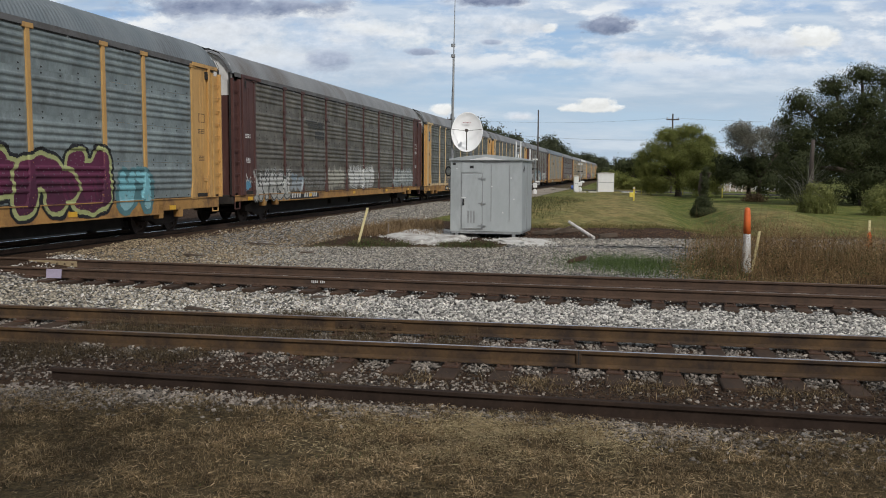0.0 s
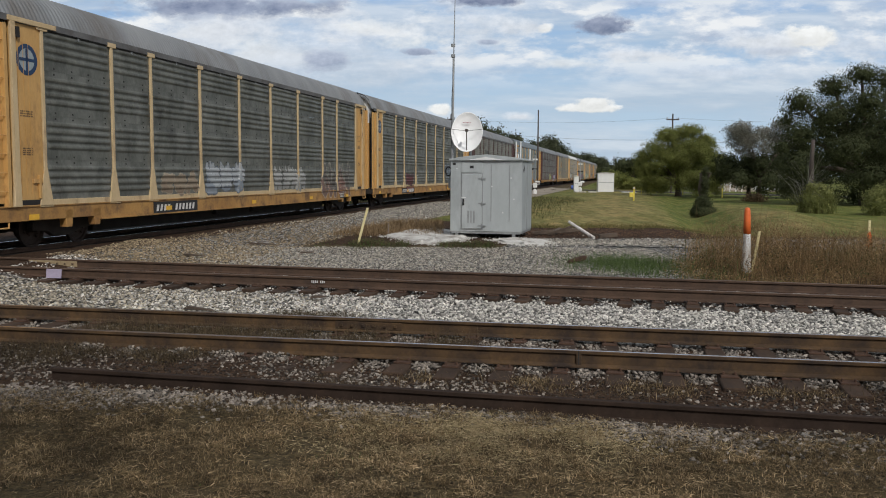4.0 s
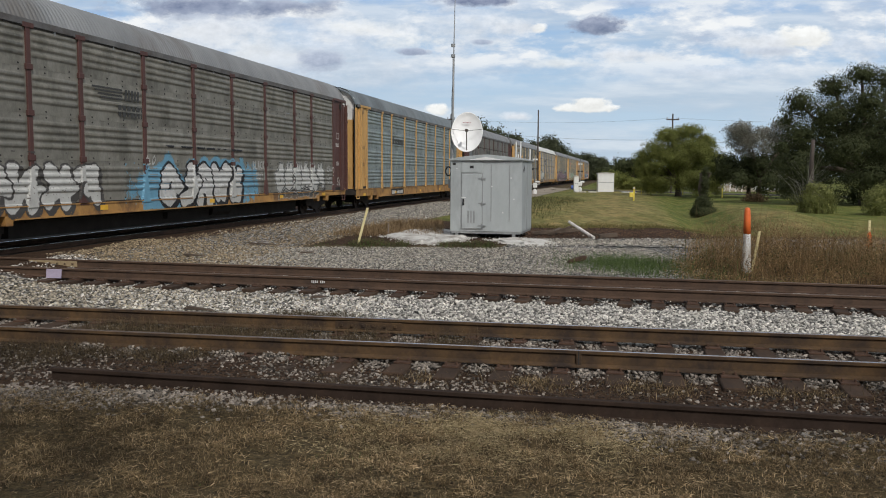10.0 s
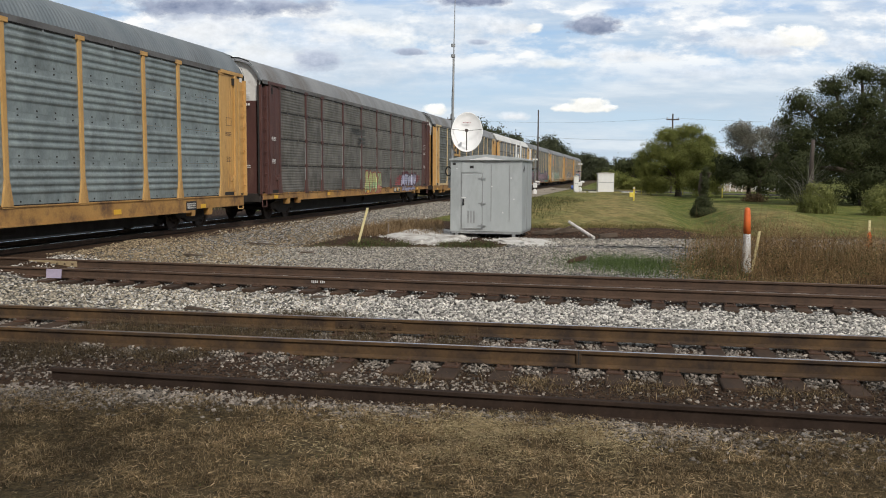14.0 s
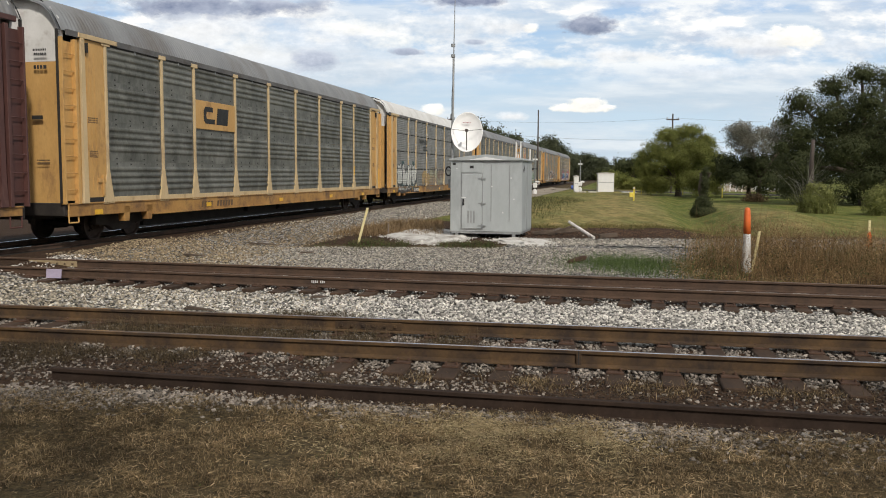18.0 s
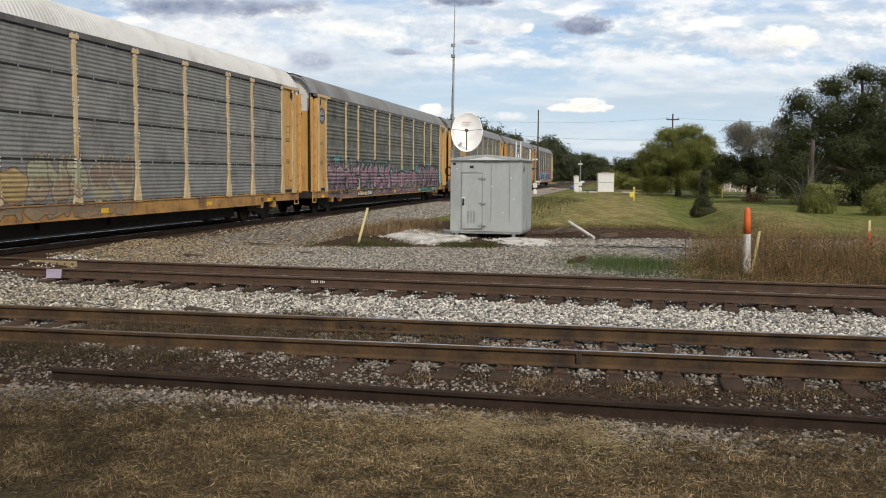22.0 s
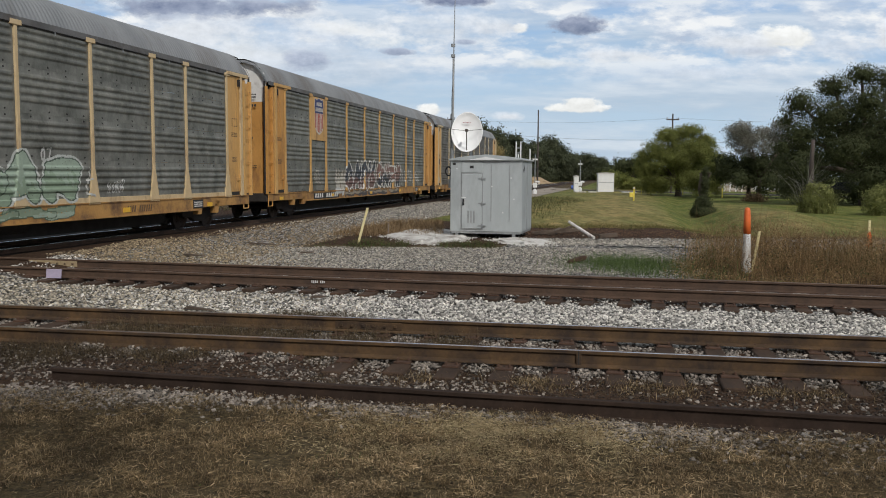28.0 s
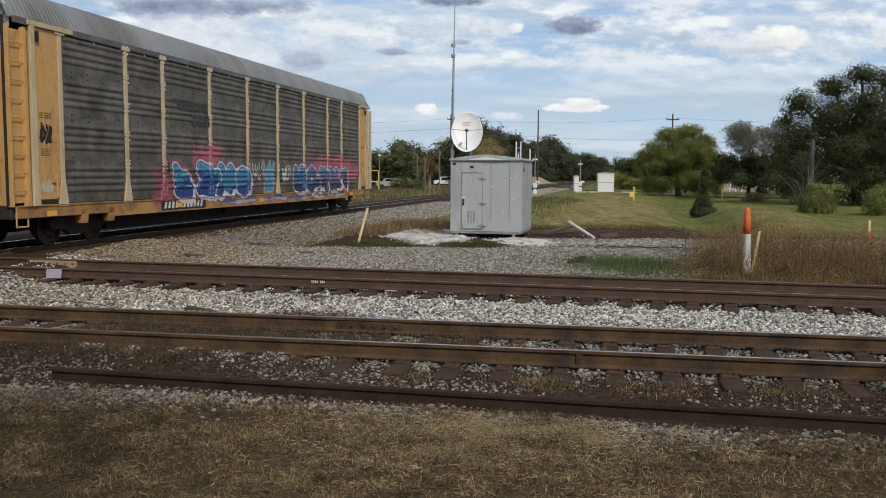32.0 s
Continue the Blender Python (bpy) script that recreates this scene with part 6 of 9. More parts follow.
def art_white_black(car):
    graffiti(car, (-11.5, -7.05, 1.1, 2.3), 4, (0.58, 0.59, 0.56), (0.50, 0.51, 0.48), 0.30, 44, "white lettering with black and teal lines", ring=(0.04, 0.05, 0.05), ring_w=0.06, drop=True, spiky=0.10, blot=(0.06, 0.12, 0.12))
    graffiti(car, (-11.4, -8.0, 0.66, 1.06), 5, (0.46, 0.45, 0.42), (0.07, 0.06, 0.05), 0.12, 45, "white and black swirls on the sill", ring=INK, ring_w=0.05)
    graffiti(car, (-5.4, -3.1, 1.1, 2.0), 2, (0.44, 0.32, 0.15), (0.38, 0.27, 0.12), 0.30, 43, "faded yellow rounded forms", ring=(0.20, 0.12, 0.08), ring_w=0.035)
    graffiti(car, (-3.2, -0.9, 1.1, 2.05), 3, (0.34, 0.34, 0.23), (0.31, 0.24, 0.16), 0.19, 46, "faded green and tan lettering", ring=(0.19, 0.13, 0.10), ring_w=0.035, spiky=0.25, gleam=(0.42, 0.40, 0.30))
    graffiti(car, (-0.8, 1.2, 1.1, 2.05), 2, (0.25, 0.19, 0.145), (0.33, 0.30, 0.20), 0.21, 85, "faded brown lettering with pale tips", ring=(0.40, 0.36, 0.26), ring_w=0.04, spiky=0.25)
    graffiti(car, (-4.3, 1.1, 0.66, 1.05), 6, (0.24, 0.17, 0.11), (0.30, 0.22, 0.13), 0.14, 86, "faded brown feet of the lettering on the sill", ring=(0.15, 0.10, 0.07), ring_w=0.03)


def art_mural(car):
    graffiti(car, (-11.6, -6.9, 0.98, 2.15), 4, MAUVE, DUSK, 0.15, 47, "mauve lettering with teal tips", ring=INK, ring_w=0.09, rim=(0.40, 0.36, 0.38), rim_w=0.025, haze=TEAL, haze_w=0.06, spiky=0.42, drop=True, gleam=(0.50, 0.42, 0.45))
    graffiti(car, (-6.7, -1.3, 0.98, 2.35), 5, MAUVE, (0.30, 0.19, 0.235), 0.165, 48, "fat mauve lettering outlined in black", ring=INK, ring_w=0.10, rim=TEAL, rim_w=0.03, drop=True, spiky=0.12, gleam=(0.46, 0.38, 0.41))
    graffiti(car, (-1.2, 5.1, 0.98, 2.1), 4, MAUVE, (0.31, 0.20, 0.245), 0.19, 49, "wide mauve lettering outlined in black", ring=INK, ring_w=0.09, rim=TEAL, rim_w=0.04, gleam=(0.46, 0.38, 0.41))
    graffiti(car, (5.3, 11.4, 1.0, 2.25), 5, (0.20, 0.15, 0.18), DUSK, 0.22, 50, "dusky lettering outlined in black", ring=INK, ring_w=0.07, rim=INK, rim_w=0.04, drop=True, gleam=(0.44, 0.36, 0.40), spiky=0.18)
    graffiti(car, (-11.5, -7.4, 0.66, 0.97), 6, (0.05, 0.05, 0.05), DUSK, 0.07, 51, "black swirls on the sill", ring=(0.28, 0.22, 0.10), ring_w=0.03)
    graffiti(car, (-4.4, 5.0, 0.66, 0.97), 7, (0.30, 0.20, 0.24), DUSK, 0.15, 52, "mauve feet of the lettering on the sill", ring=INK, ring_w=0.04)
    graffiti(car, (5.2, 11.2, 0.66, 0.97), 6, TEAL, (0.05, 0.20, 0.20), 0.13, 53, "teal swirls on the sill", ring=INK, ring_w=0.04)
    for k, box in enumerate(((5.0, 5.7, 1.9, 2.6), (7.4, 8.6, 2.25, 2.6), (11.5, 12.5, 1.05, 1.95), (12.0, 12.3, 2.2, 2.5), (-9.0, -8.2, 2.2, 2.6), (-10.6, -9.6, 2.3, 2.6))):
        patch(car, box, (0.10, 0.40, 0.40), 54 + k, "teal spray patch", 0.7)


def art_mint(car):
    graffiti(car, (-10.3, -7.3, 1.05, 2.3), 3, CHALK, CREAM, 0.26, 60, "white lettering with long tips", ring=(0.30, 0.29, 0.26), ring_w=0.025, spiky=0.25)
    graffiti(car, (-9.8, -7.2, 0.70, 1.0), 3, CHALK, CREAM, 0.13, 61, "white feet of the lettering on the sill")
    graffiti(car, (-6.9, 3.55, 1.05, 2.2), 7, MINT, (0.26, 0.34, 0.24), 0.25, 62, "pale green block lettering", ring=(0.07, 0.10, 0.07), ring_w=0.035, rim=(0.56, 0.58, 0.54), rim_w=0.06)
    graffiti(car, (-7.0, 3.4, 0.70, 0.98), 8, (0.24, 0.30, 0.21), MINT, 0.14, 63, "green feet of the lettering on the sill", ring=(0.10, 0.14, 0.09), ring_w=0.03)
    hand_word(car, 2.15, 2.1, 0.28, "07", CHALK)
    scrawl(car, (3.6, 4.3, 1.1, 2.2), 1, CHALK, 0.03, 64, "white scrawl on the post")
    scrawl(car, (4.75, 5.5, 1.25, 1.6), 4, CHALK, 0.024, 65, "small white scrawl")


def art_outlined(car):
    scrawl(car, (-8.7, -7.8, 1.3, 1.95), 3, CREAM, 0.028, 66, "thin white scrawl")
    graffiti(car, (-5.9, -4.4, 0.70, 1.75), 2, CREAM, CHALK, 0.15, 67, "cream lettering with long tips", ring=(0.24, 0.18, 0.12), ring_w=0.03, spiky=0.3)
    graffiti(car, (-4.5, 0.6, 0.98, 2.5), 4, (0.055, 0.06, 0.072), (0.17, 0.10, 0.085), 0.17, 68, "dark lettering outlined in white", ring=(0.66, 0.64, 0.60), ring_w=0.085, haze=(0.24, 0.20, 0.15), haze_w=0.05)
    graffiti(car, (0.7, 5.7, 0.98, 2.3), 4, (0.20, 0.115, 0.09), (0.05, 0.052, 0.06), 0.165, 69, "rust and black lettering outlined in white", ring=(0.66, 0.64, 0.60), ring_w=0.08, haze=(0.34, 0.27, 0.19), haze_w=0.05, spiky=0.1)
    graffiti(car, (-4.6, 5.4, 0.70, 0.96), 8, (0.36, 0.30, 0.22), (0.08, 0.07, 0.07), 0.11, 70, "cream feet of the lettering on the sill", ring=(0.05, 0.05, 0.05), ring_w=0.035)
    scrawl(car, (5.9, 8.3, 1.15, 2.1), 4, (0.56, 0.54, 0.50), 0.035, 71, "thin white loops")
    scrawl(car, (8.4, 10.3, 1.25, 1.85), 3, (0.56, 0.54, 0.50), 0.045, 72, "white scrawl")


def art_blue_red(car):
    patch(car, (-7.6, -6.2, 0.72, 1.9), (0.30, 0.08, 0.10), 73, "red haze", 0.8)
    patch(car, (-5.4, -3.0, 1.9, 2.75), PINK, 74, "pink haze", 0.8)
    patch(car, (4.4, 11.6, 1.2, 2.65), PINK, 75, "pink haze", 0.5)
    graffiti(car, (-6.6, -1.0, 0.98, 2.2), 4, (0.05, 0.20, 0.36), ROYAL, 0.26, 76, "blue lettering outlined in white", ring=(0.62, 0.63, 0.65), ring_w=0.055, haze=(0.30, 0.09, 0.13), haze_w=0.10, gleam=(0.16, 0.42, 0.55), drop=True)
    graffiti(car, (-3.4, 9.4, 0.72, 0.96), 9, (0.10, 0.13, 0.24), (0.46, 0.42, 0.44), 0.12, 77, "blue and white feet of the lettering on the sill", ring=(0.30, 0.16, 0.18), ring_w=0.03)
    scrawl(car, (-0.95, -0.25, 1.55, 2.15), 2, CHALK, 0.045, 78, "white slashes")
    graffiti(car, (-0.05, 1.0, 0.98, 2.1), 1, (0.10, 0.36, 0.44), (0.07, 0.30, 0.40), 0.34, 79, "light blue arrow shape", ring=(0.46, 0.50, 0.52), ring_w=0.03, haze=(0.34, 0.14, 0.16), haze_w=0.12, spiky=0.15)
    scrawl(car, (1.75, 2.75, 1.5, 2.15), 3, CHALK, 0.05, 80, "white slashes")
    graffiti(car, (2.9, 9.9, 0.98, 2.1), 5, (0.05, 0.13, 0.27), (0.03, 0.045, 0.12), 0.24, 81, "dark blue lettering outlined in white", ring=(0.60, 0.61, 0.63), ring_w=0.055, haze=(0.36, 0.10, 0.14), haze_w=0.12, gleam=(0.14, 0.38, 0.48), drop=True)
    graffiti(car, (-12.62, -12.12, 2.45, 2.92), 2, INK, INK, 0.05, 82, "small black tag", spiky=0.05)
    patch(car, (-12.6, -12.1, 1.25, 1.6), (0.55, 0.50, 0.40), 83, "white paint patch")


CARS = [
    dict(body=M_YELLOW, panel="blue", roof=M_ROOF_COOL, sill=0.60, label=YEL % "bluish panels and purple graffiti", art=art_purple),
    dict(body=M_BROWN, panel="umber", roof=M_ROOF, label="oxide brown autorack railcar with white graffiti tags", data=-6.75, art=art_white_tags, marks=(-8.3, -5.35)),
    dict(body=M_YELLOW, panel="olive", roof=M_ROOF, pale=True, foot=True, sill=0.60, label=YEL % "grey panels and a round emblem", emblem=round_emblem, art=art_grey_loops, marks=(-6.9, -4.6)),
    dict(body=M_YELLOW, panel="olive", roof=M_ROOF, pale=True, foot=True, sill=0.62, label=YEL % "a round emblem on its end panel", emblem=round_emblem, art=art_red_and_outline, marks=(-7.45, -4.7)),
    dict(body=M_BROWN, panel="tan", roof=M_ROOF, label="oxide brown autorack railcar with large white graffiti", data=-6.6, art=art_block_white),
    dict(body=M_YELLOW, panel="blue", roof=M_ROOF_COOL, sill=0.58, label=YEL % "bluish panels and dark word bars", emblem=word_mark, marks=(-6.95, -4.55)),
    dict(body=M_BROWN, panel="fawn", roof=M_ROOF, label="oxide brown autorack railcar with gapped panels", gaps=True, data=-3.0, art=art_bubble, marks=(4.9, 6.0)),
    dict(body=M_YELLOW, panel="dark", roof=M_ROOF, pale=True, foot=True, sill=0.62, label=YEL % "dark panels and a yellow sign plate", emblem=sign_plate, marks=(-6.7, -4.4), dark_marks=True),
    dict(body=M_YELLOW, panel="pale", roof=M_ROOF_WHITE, pale=True, bolts=True, gaps=True, sill=0.64, label=YEL % "a white roof and white graffiti", roof_label="white painted roof", data=-6.3, art=art_white_black, marks=(-7.6, -6.3)),
    dict(body=M_YELLOW, panel="dark", roof=M_ROOF, pale=True, sill=0.64, label=YEL % "a long mauve and teal graffiti mural", emblem=round_emblem, art=art_mural, marks=(-7.1, -4.65)),
    dict(body=M_YELLOW, panel="grey", roof=M_ROOF, pale=True, foot=True, sill=0.62, label=YEL % "pale green graffiti and a worn plate", emblem=flag_shield, art=art_mint, marks=(5.6, 6.9), dark_marks=True),
    dict(body=M_YELLOW_DEEP, panel="grey", roof=M_ROOF, posts=M_YELLOW, sill=0.66, label=YEL % "a red, white and blue shield", emblem=flag_shield, art=art_outlined, marks=(-8.5, -5.45)),
    dict(body=M_YELLOW, panel="soot", roof=M_ROOF, posts=M_CREAM_PAINT, bolts=True, sill=0.66, label=YEL % "blue and red graffiti", data=-6.5, art=art_blue_red, marks=(-7.1, -4.7)),
]
TRAIN = [build_car(spec, i) for i, spec in enumerate(CARS)]


def advance(t):
    return 9.958 * t + 0.0098 * (t - 15) ** 2


def car_place(i, t):
    """Centre of car i at t seconds; the fourth joint of the train stands at 112.47 m along the line at the zero of advance()."""
    k = (t - 16) / 16
    return 112.47 + PITCH * (i - 4) + PITCH / 2 + LEAD[i] - advance(t) - 0.223 * k + 0.79 * k ** 2 - 2.109 * k ** 3 - 0.741 * k ** 4


def motions():
    for i, car in enumerate(TRAIN):
        rows = []
        for t in np.arange(0, 32.01, 2.0):
            p = U2 * car_place(i, t) + M2 * LAT
            rows.append((t, pose(p[0], p[1], RAIL_Z, 0, 0, 77.49)))
        walk(car, rows)
    for car, w, dx in WHEELSETS:
        i = TRAIN.index(car)
        rows = []
        for k in range(0, 961):
            t = k / 30
            if k in (0, 960) or -25 < car_place(i, t) < 120:
                rows.append((t, pose(dx, 0, 0.42, 0, -math.degrees(advance(t) / 0.42) % 360, 0)))
        walk(w, rows)
    walk(passing_car, [(t, pose(x, y, -0.2, 0, 0, r)) for t, x, y, r in CAR_PATH])
    walk(cloud_sheet, [(0.0, pose(22, 0, EYE[2])), (32.0, pose(-21, 0, EYE[2]))])
    walk(bird, [(t, pose(*p, 0, 0, r)) for t, p, r in BIRD_PATH])

# ---- signal shed with dish and mast ----
def build_shed():
    shed = thing("signal_shed", "grey galvanised metal signal shed on short steel feet", "shed", pose(2.59, 28.53, -0.14, 0, 0, -14))
    W, D, Hh = 2.40, 2.40, 2.50
    wall = Shape().box(-W, 0, 0, D, 0.10, Hh)
    part("wall", wall, M_GALV, shed, bevel=0.012)
    # seams and corner trims
    for x in (-W, -0.005):
        part("corner_trim", Shape().box(x - 0.012, x + 0.028, -0.008, 0.02, 0.10, Hh), M_GALV, shed)
    for x in (-1.02, -0.40):
        part("panel_seam", Shape().box(x - 0.012, x + 0.012, -0.008, 0.004, 0.45, Hh - 0.15), M_STEEL, shed)
    part("panel_seam", Shape().box(-0.004, 0.008, 1.18, 1.21, 0.12, Hh - 0.05), M_STEEL, shed)
    # roof: shallow gable with ridge running back
    r = Shape()
    out = [(-W - 0.06, Hh - 0.02), (-W - 0.06, Hh + 0.03), (-W * 0.90, Hh + 0.085), (-W * 0.75, Hh + 0.13), (-W * 0.6, Hh + 0.165), (-W / 2, Hh + 0.18), (-W * 0.4, Hh + 0.165), (-W * 0.25, Hh + 0.13), (-W * 0.10, Hh + 0.085), (0.06, Hh + 0.03), (0.06, Hh - 0.02)]
    r.prism(out, 1, -0.08, D + 0.08)
    part("roof", r, M_GALV, shed, "shallow peaked metal roof", bevel=0.008)
    part("gable_board", Shape().prism([(-1.85, Hh - 0.005), (-1.2, Hh + 0.10), (-0.55, Hh - 0.005)], 1, -0.10, -0.082), M_WHITE, shed)
    part("drip_edge", Shape().box(-W + 0.36, -0.38, -0.014, 0.0, Hh - 0.10, Hh - 0.02), M_STEEL, shed)
    # door with hinges, handle, vents and a number plate reduced to a bar
    door = part("door", Shape().box(-2.02, -1.33, -0.035, 0.0, 0.20, 2.02), M_GALV, shed, bevel=0.01)
    for a in ((-2.05, -2.02, 0.17, 2.05), (-1.33, -1.30, 0.17, 2.05), (-2.05, -1.30, 2.02, 2.05), (-2.05, -1.30, 0.17, 0.20)):
        part("door_frame", Shape().box(a[0], a[1], -0.02, 0.004, a[2], a[3]), M_STEEL, shed)
    part("header_panel", Shape().box(-2.05, -1.32, -0.016, 0.0, 2.08, 2.42), M_GALV, shed, bevel=0.006)
    part("number_plate", Shape().box(-1.75, -1.62, -0.022, -0.016, 2.22, 2.31), M_INK, shed)
    for z in (0.30, 1.05, 1.88):
        h = Shape().box(-1.46, -1.20, -0.05, -0.02, z - 0.02, z + 0.02)
        h.tube([(-1.32, -0.05, z - 0.06), (-1.32, -0.05, z + 0.06)], 0.018, 8)
        part("hinge", h, M_STEEL, door)
    hd = Shape().box(-1.99, -1.93, -0.055, -0.035, 0.98, 1.20)
    hd.box(-1.985, -1.935, -0.10, -0.055, 1.02, 1.10)
    part("handle", hd, M_INK, door, bevel=0.006)
    part("hasp", Shape().box(-2.03, -1.88, -0.05, -0.035, 1.22, 1.26), M_WHITE, door)
    for k in range(3):
        part("vent_slot", Shape().box(-1.82 + k * 0.10, -1.77 + k * 0.10, -0.042, -0.034, 0.38, 0.80), M_STEEL, door)
    part("vent", Shape().box(-W + 0.06, -W + 0.16, -0.012, 0.0, Hh - 0.17, Hh - 0.10), M_INK, shed)
    for k, (x, z) in enumerate(((-0.35, 1.9), (-1.0, 1.62), (-0.62, 0.75), (-0.25, 1.2), (-2.2, 2.2))):
        part("rivet_patch", Shape().lathe([(0.025, 0), (0.02, 0.01)], 8, mat=Matrix.Translation((x, -0.001, z)) @ Matrix.Rotation(radians(90), 4, "X")), M_WHITE, shed)
    # feet and base channel
    part("base_frame", Shape().box(-W + 0.02, -0.02, 0.02, D - 0.02, 0.03, 0.10), M_STEEL, shed)
    for x, y in ((-W + 0.2, 0.08), (-0.25, 0.08), (-W + 0.2, D - 0.15), (-0.25, D - 0.15)):
        part("foot", Shape().box(x - 0.05, x + 0.05, y - 0.05, y + 0.05, -0.14, 0.03), M_STEEL, shed)
    # conduit box on the right shoulder
    c = Shape().tube([(0.03, 0.3, 2.35), (0.06, 0.25, 2.2), (0.04, 0.2, 2.05), (0.02, 0.25, 2.2)], 0.010, 6)
    part("cable_loop", c, M_CABLE, shed)
    # short whip aerials on the roof
    for x, y, h in ((-0.42, 1.4, 0.66), (-0.26, 1.4, 0.66), (-0.02, 2.0, 0.42), (-0.20, 0.5, 0.20)):
        part("aerial", Shape().tube([(x, y, Hh), (x, y, Hh + 0.05), (x, y, Hh + h)], [0.03, 0.024, 0.022], 8), M_WHITE, shed)
    part("aerial_bracket", Shape().box(-0.42, -0.26, 1.385, 1.415, Hh + 0.25, Hh + 0.29).box(-0.42, -0.26, 1.385, 1.415, Hh + 0.42, Hh + 0.46), M_STEEL, shed)
    # satellite dish on the roof
    dish = Shape()
    turn = Matrix.Translation((-1.96, 0.5, 3.40)) @ Matrix.Rotation(radians(8), 4, "Z") @ Matrix.Rotation(radians(76), 4, "X")
    prof = [(0.002, 0.06)] + [(r, 0.06 + 0.14 * r * r / 0.36) for r in (0.15, 0.3, 0.45, 0.58)] + [(0.60, 0.21), (0.60, 0.19), (0.58, 0.17), (0.45, 0.11), (0.3, 0.07), (0.002, 0.035)]
    dish.lathe(prof, 36, mat=turn @ Matrix.Diagonal((0.89, 1.16, 1, 1)))
    d = part("dish", dish, M_DISH, shed, "white oval satellite dish", smooth=True)
    tb = Shape()
    for k in range(6):
        tb.box(-0.14 + k * 0.045, -0.11 + k * 0.045, 0.315, 0.345, 0.178, 0.184, 0)
    tb.v = [tuple(turn @ Vector(p)) for p in tb.v]
    part("brand_mark", tb, paint((0.30, 0.10, 0.10)), d)
    arm = Shape()
    tip, foot = turn @ Vector((0.03, -0.12, 0.75)), turn @ Vector((0, -0.62, 0.18))
    arm.tube([foot, tip], 0.017, 8)
    arm.tube([turn @ Vector((-0.52, 0.1, 0.17)), tip], 0.008, 5).tube([turn @ Vector((0.52, 0.1, 0.17)), tip], 0.008, 5)
    arm.tube([tip, tip + (turn.to_3x3() @ Vector((0, 0.05, -0.16)))], [0.05, 0.035], 10)
    arm.box(tip.x - 0.04, tip.x + 0.04, tip.y - 0.05, tip.y + 0.05, tip.z - 0.04, tip.z + 0.05)
    part("feed_arm", arm, M_POLE, shed)
    part("dish_mount", Shape().tube([(-1.86, 0.62, 2.5), (-1.86, 0.62, 3.3)], 0.045, 10).tube([(-1.86, 0.62, 2.62), (-1.6, 1.1, 2.55)], 0.025, 8), M_STEEL, shed)
    # tall mast at the left wall
    m = Shape()
    m.tube([(-W - 0.05, 0.35, -0.13), (-W - 0.05, 0.35, 2.9)], 0.055, 10)
    m.tube([(-W - 0.04, 0.35, 2.9), (-W - 0.02, 0.35, 6.0)], 0.036, 8)
    m.tube([(-W - 0.02, 0.35, 6.0), (-W + 0.02, 0.35, 8.0)], [0.02, 0.012], 8)
    part("mast", m, M_STEEL, shed, "slender galvanised radio mast")
    for z in (2.75, 6.0, 6.35):
        part("mast_clamp", Shape().tube([(-W - 0.04, 0.35, z - 0.05), (-W - 0.04, 0.35, z + 0.05)], 0.07, 10), M_STEEL, shed)
    part("mast_tip", Shape().tube([(-W + 0.02, 0.35, 7.95), (-W + 0.12, 0.35, 8.08), (-W + 0.22, 0.35, 8.12)], 0.008, 5), M_STEEL, shed)
    part("guy_wire", Shape().tube([(-W + 0.00, 0.35, 6.2), (-W - 0.08, 0.33, 4.5), (-W - 0.07, 0.33, 2.8)], 0.007, 5), M_CABLE, shed)
    part("cable_coil", Shape().tube([(-W - 0.16 + 0.10 * math.cos(a), 0.28, 2.12 + 0.15 * math.sin(a)) for a in np.linspace(0, 6.2, 14)], 0.022, 6), M_CABLE, shed)
    part("junction_box", Shape().box(-W - 0.16, -W - 0.02, 0.25, 0.45, 1.55, 1.85), M_STEEL, shed, bevel=0.01)
    return shed


build_shed()

# cracked concrete round the shed
def broken_slab(outline, label, high, seed):
    """A slab with a ragged edge and an uneven, lumpy top."""
    rng = np.random.default_rng(seed)
    n = len(outline)
    edge = []
    for k in range(4 * n):
        i, f = divmod(k / 4, 1)
        p, q = np.array(outline[int(i)]), np.array(outline[(int(i) + 1) % n])
        edge.append(p + (q - p) * f + rng.uniform(-1, 1, 2) * (0.09, 0.22))
    edge = np.array(edge)
    mid = edge.mean(0)
    v, f, m = [], [], len(edge)
    for r, (scale, z) in enumerate(((1.04, -0.34), (1.0, high * 0.55 - 0.27), (0.86, high - 0.27), (0.55, high * 1.15 - 0.27), (0.25, high - 0.27))):
        for p in edge:
            q = mid + (p - mid) * scale
            v.append((q[0], q[1], z + (rng.uniform(-0.035, 0.035) if r else 0)))
    for r in range(4):
        f += [(r * m + j, r * m + (j + 1) % m, (r + 1) * m + (j + 1) % m, (r + 1) * m + j) for j in range(m)]
    f.append(tuple(range(4 * m, 5 * m)))
    tagged(new("concrete_pad", mesh_of("concrete_pad", Shape().add(v, f), M_CONCRETE)), label, "pad", kind="structure")
    return edge


slab_left = broken_slab([(-1.9, 29.4), (-1.4, 32.0), (-0.3, 33.2), (0.9, 31.6), (1.0, 29.6), (0.6, 27.6), (-0.2, 26.4), (-0.95, 26.9)], "broken lump of white concrete beside the shed", 0.10, 12)
slab_right = broken_slab([(1.6, 28.2), (2.7, 28.6), (3.45, 27.6), (3.0, 26.1), (2.1, 26.7)], "broken white concrete at the shed's corner", 0.05, 14)


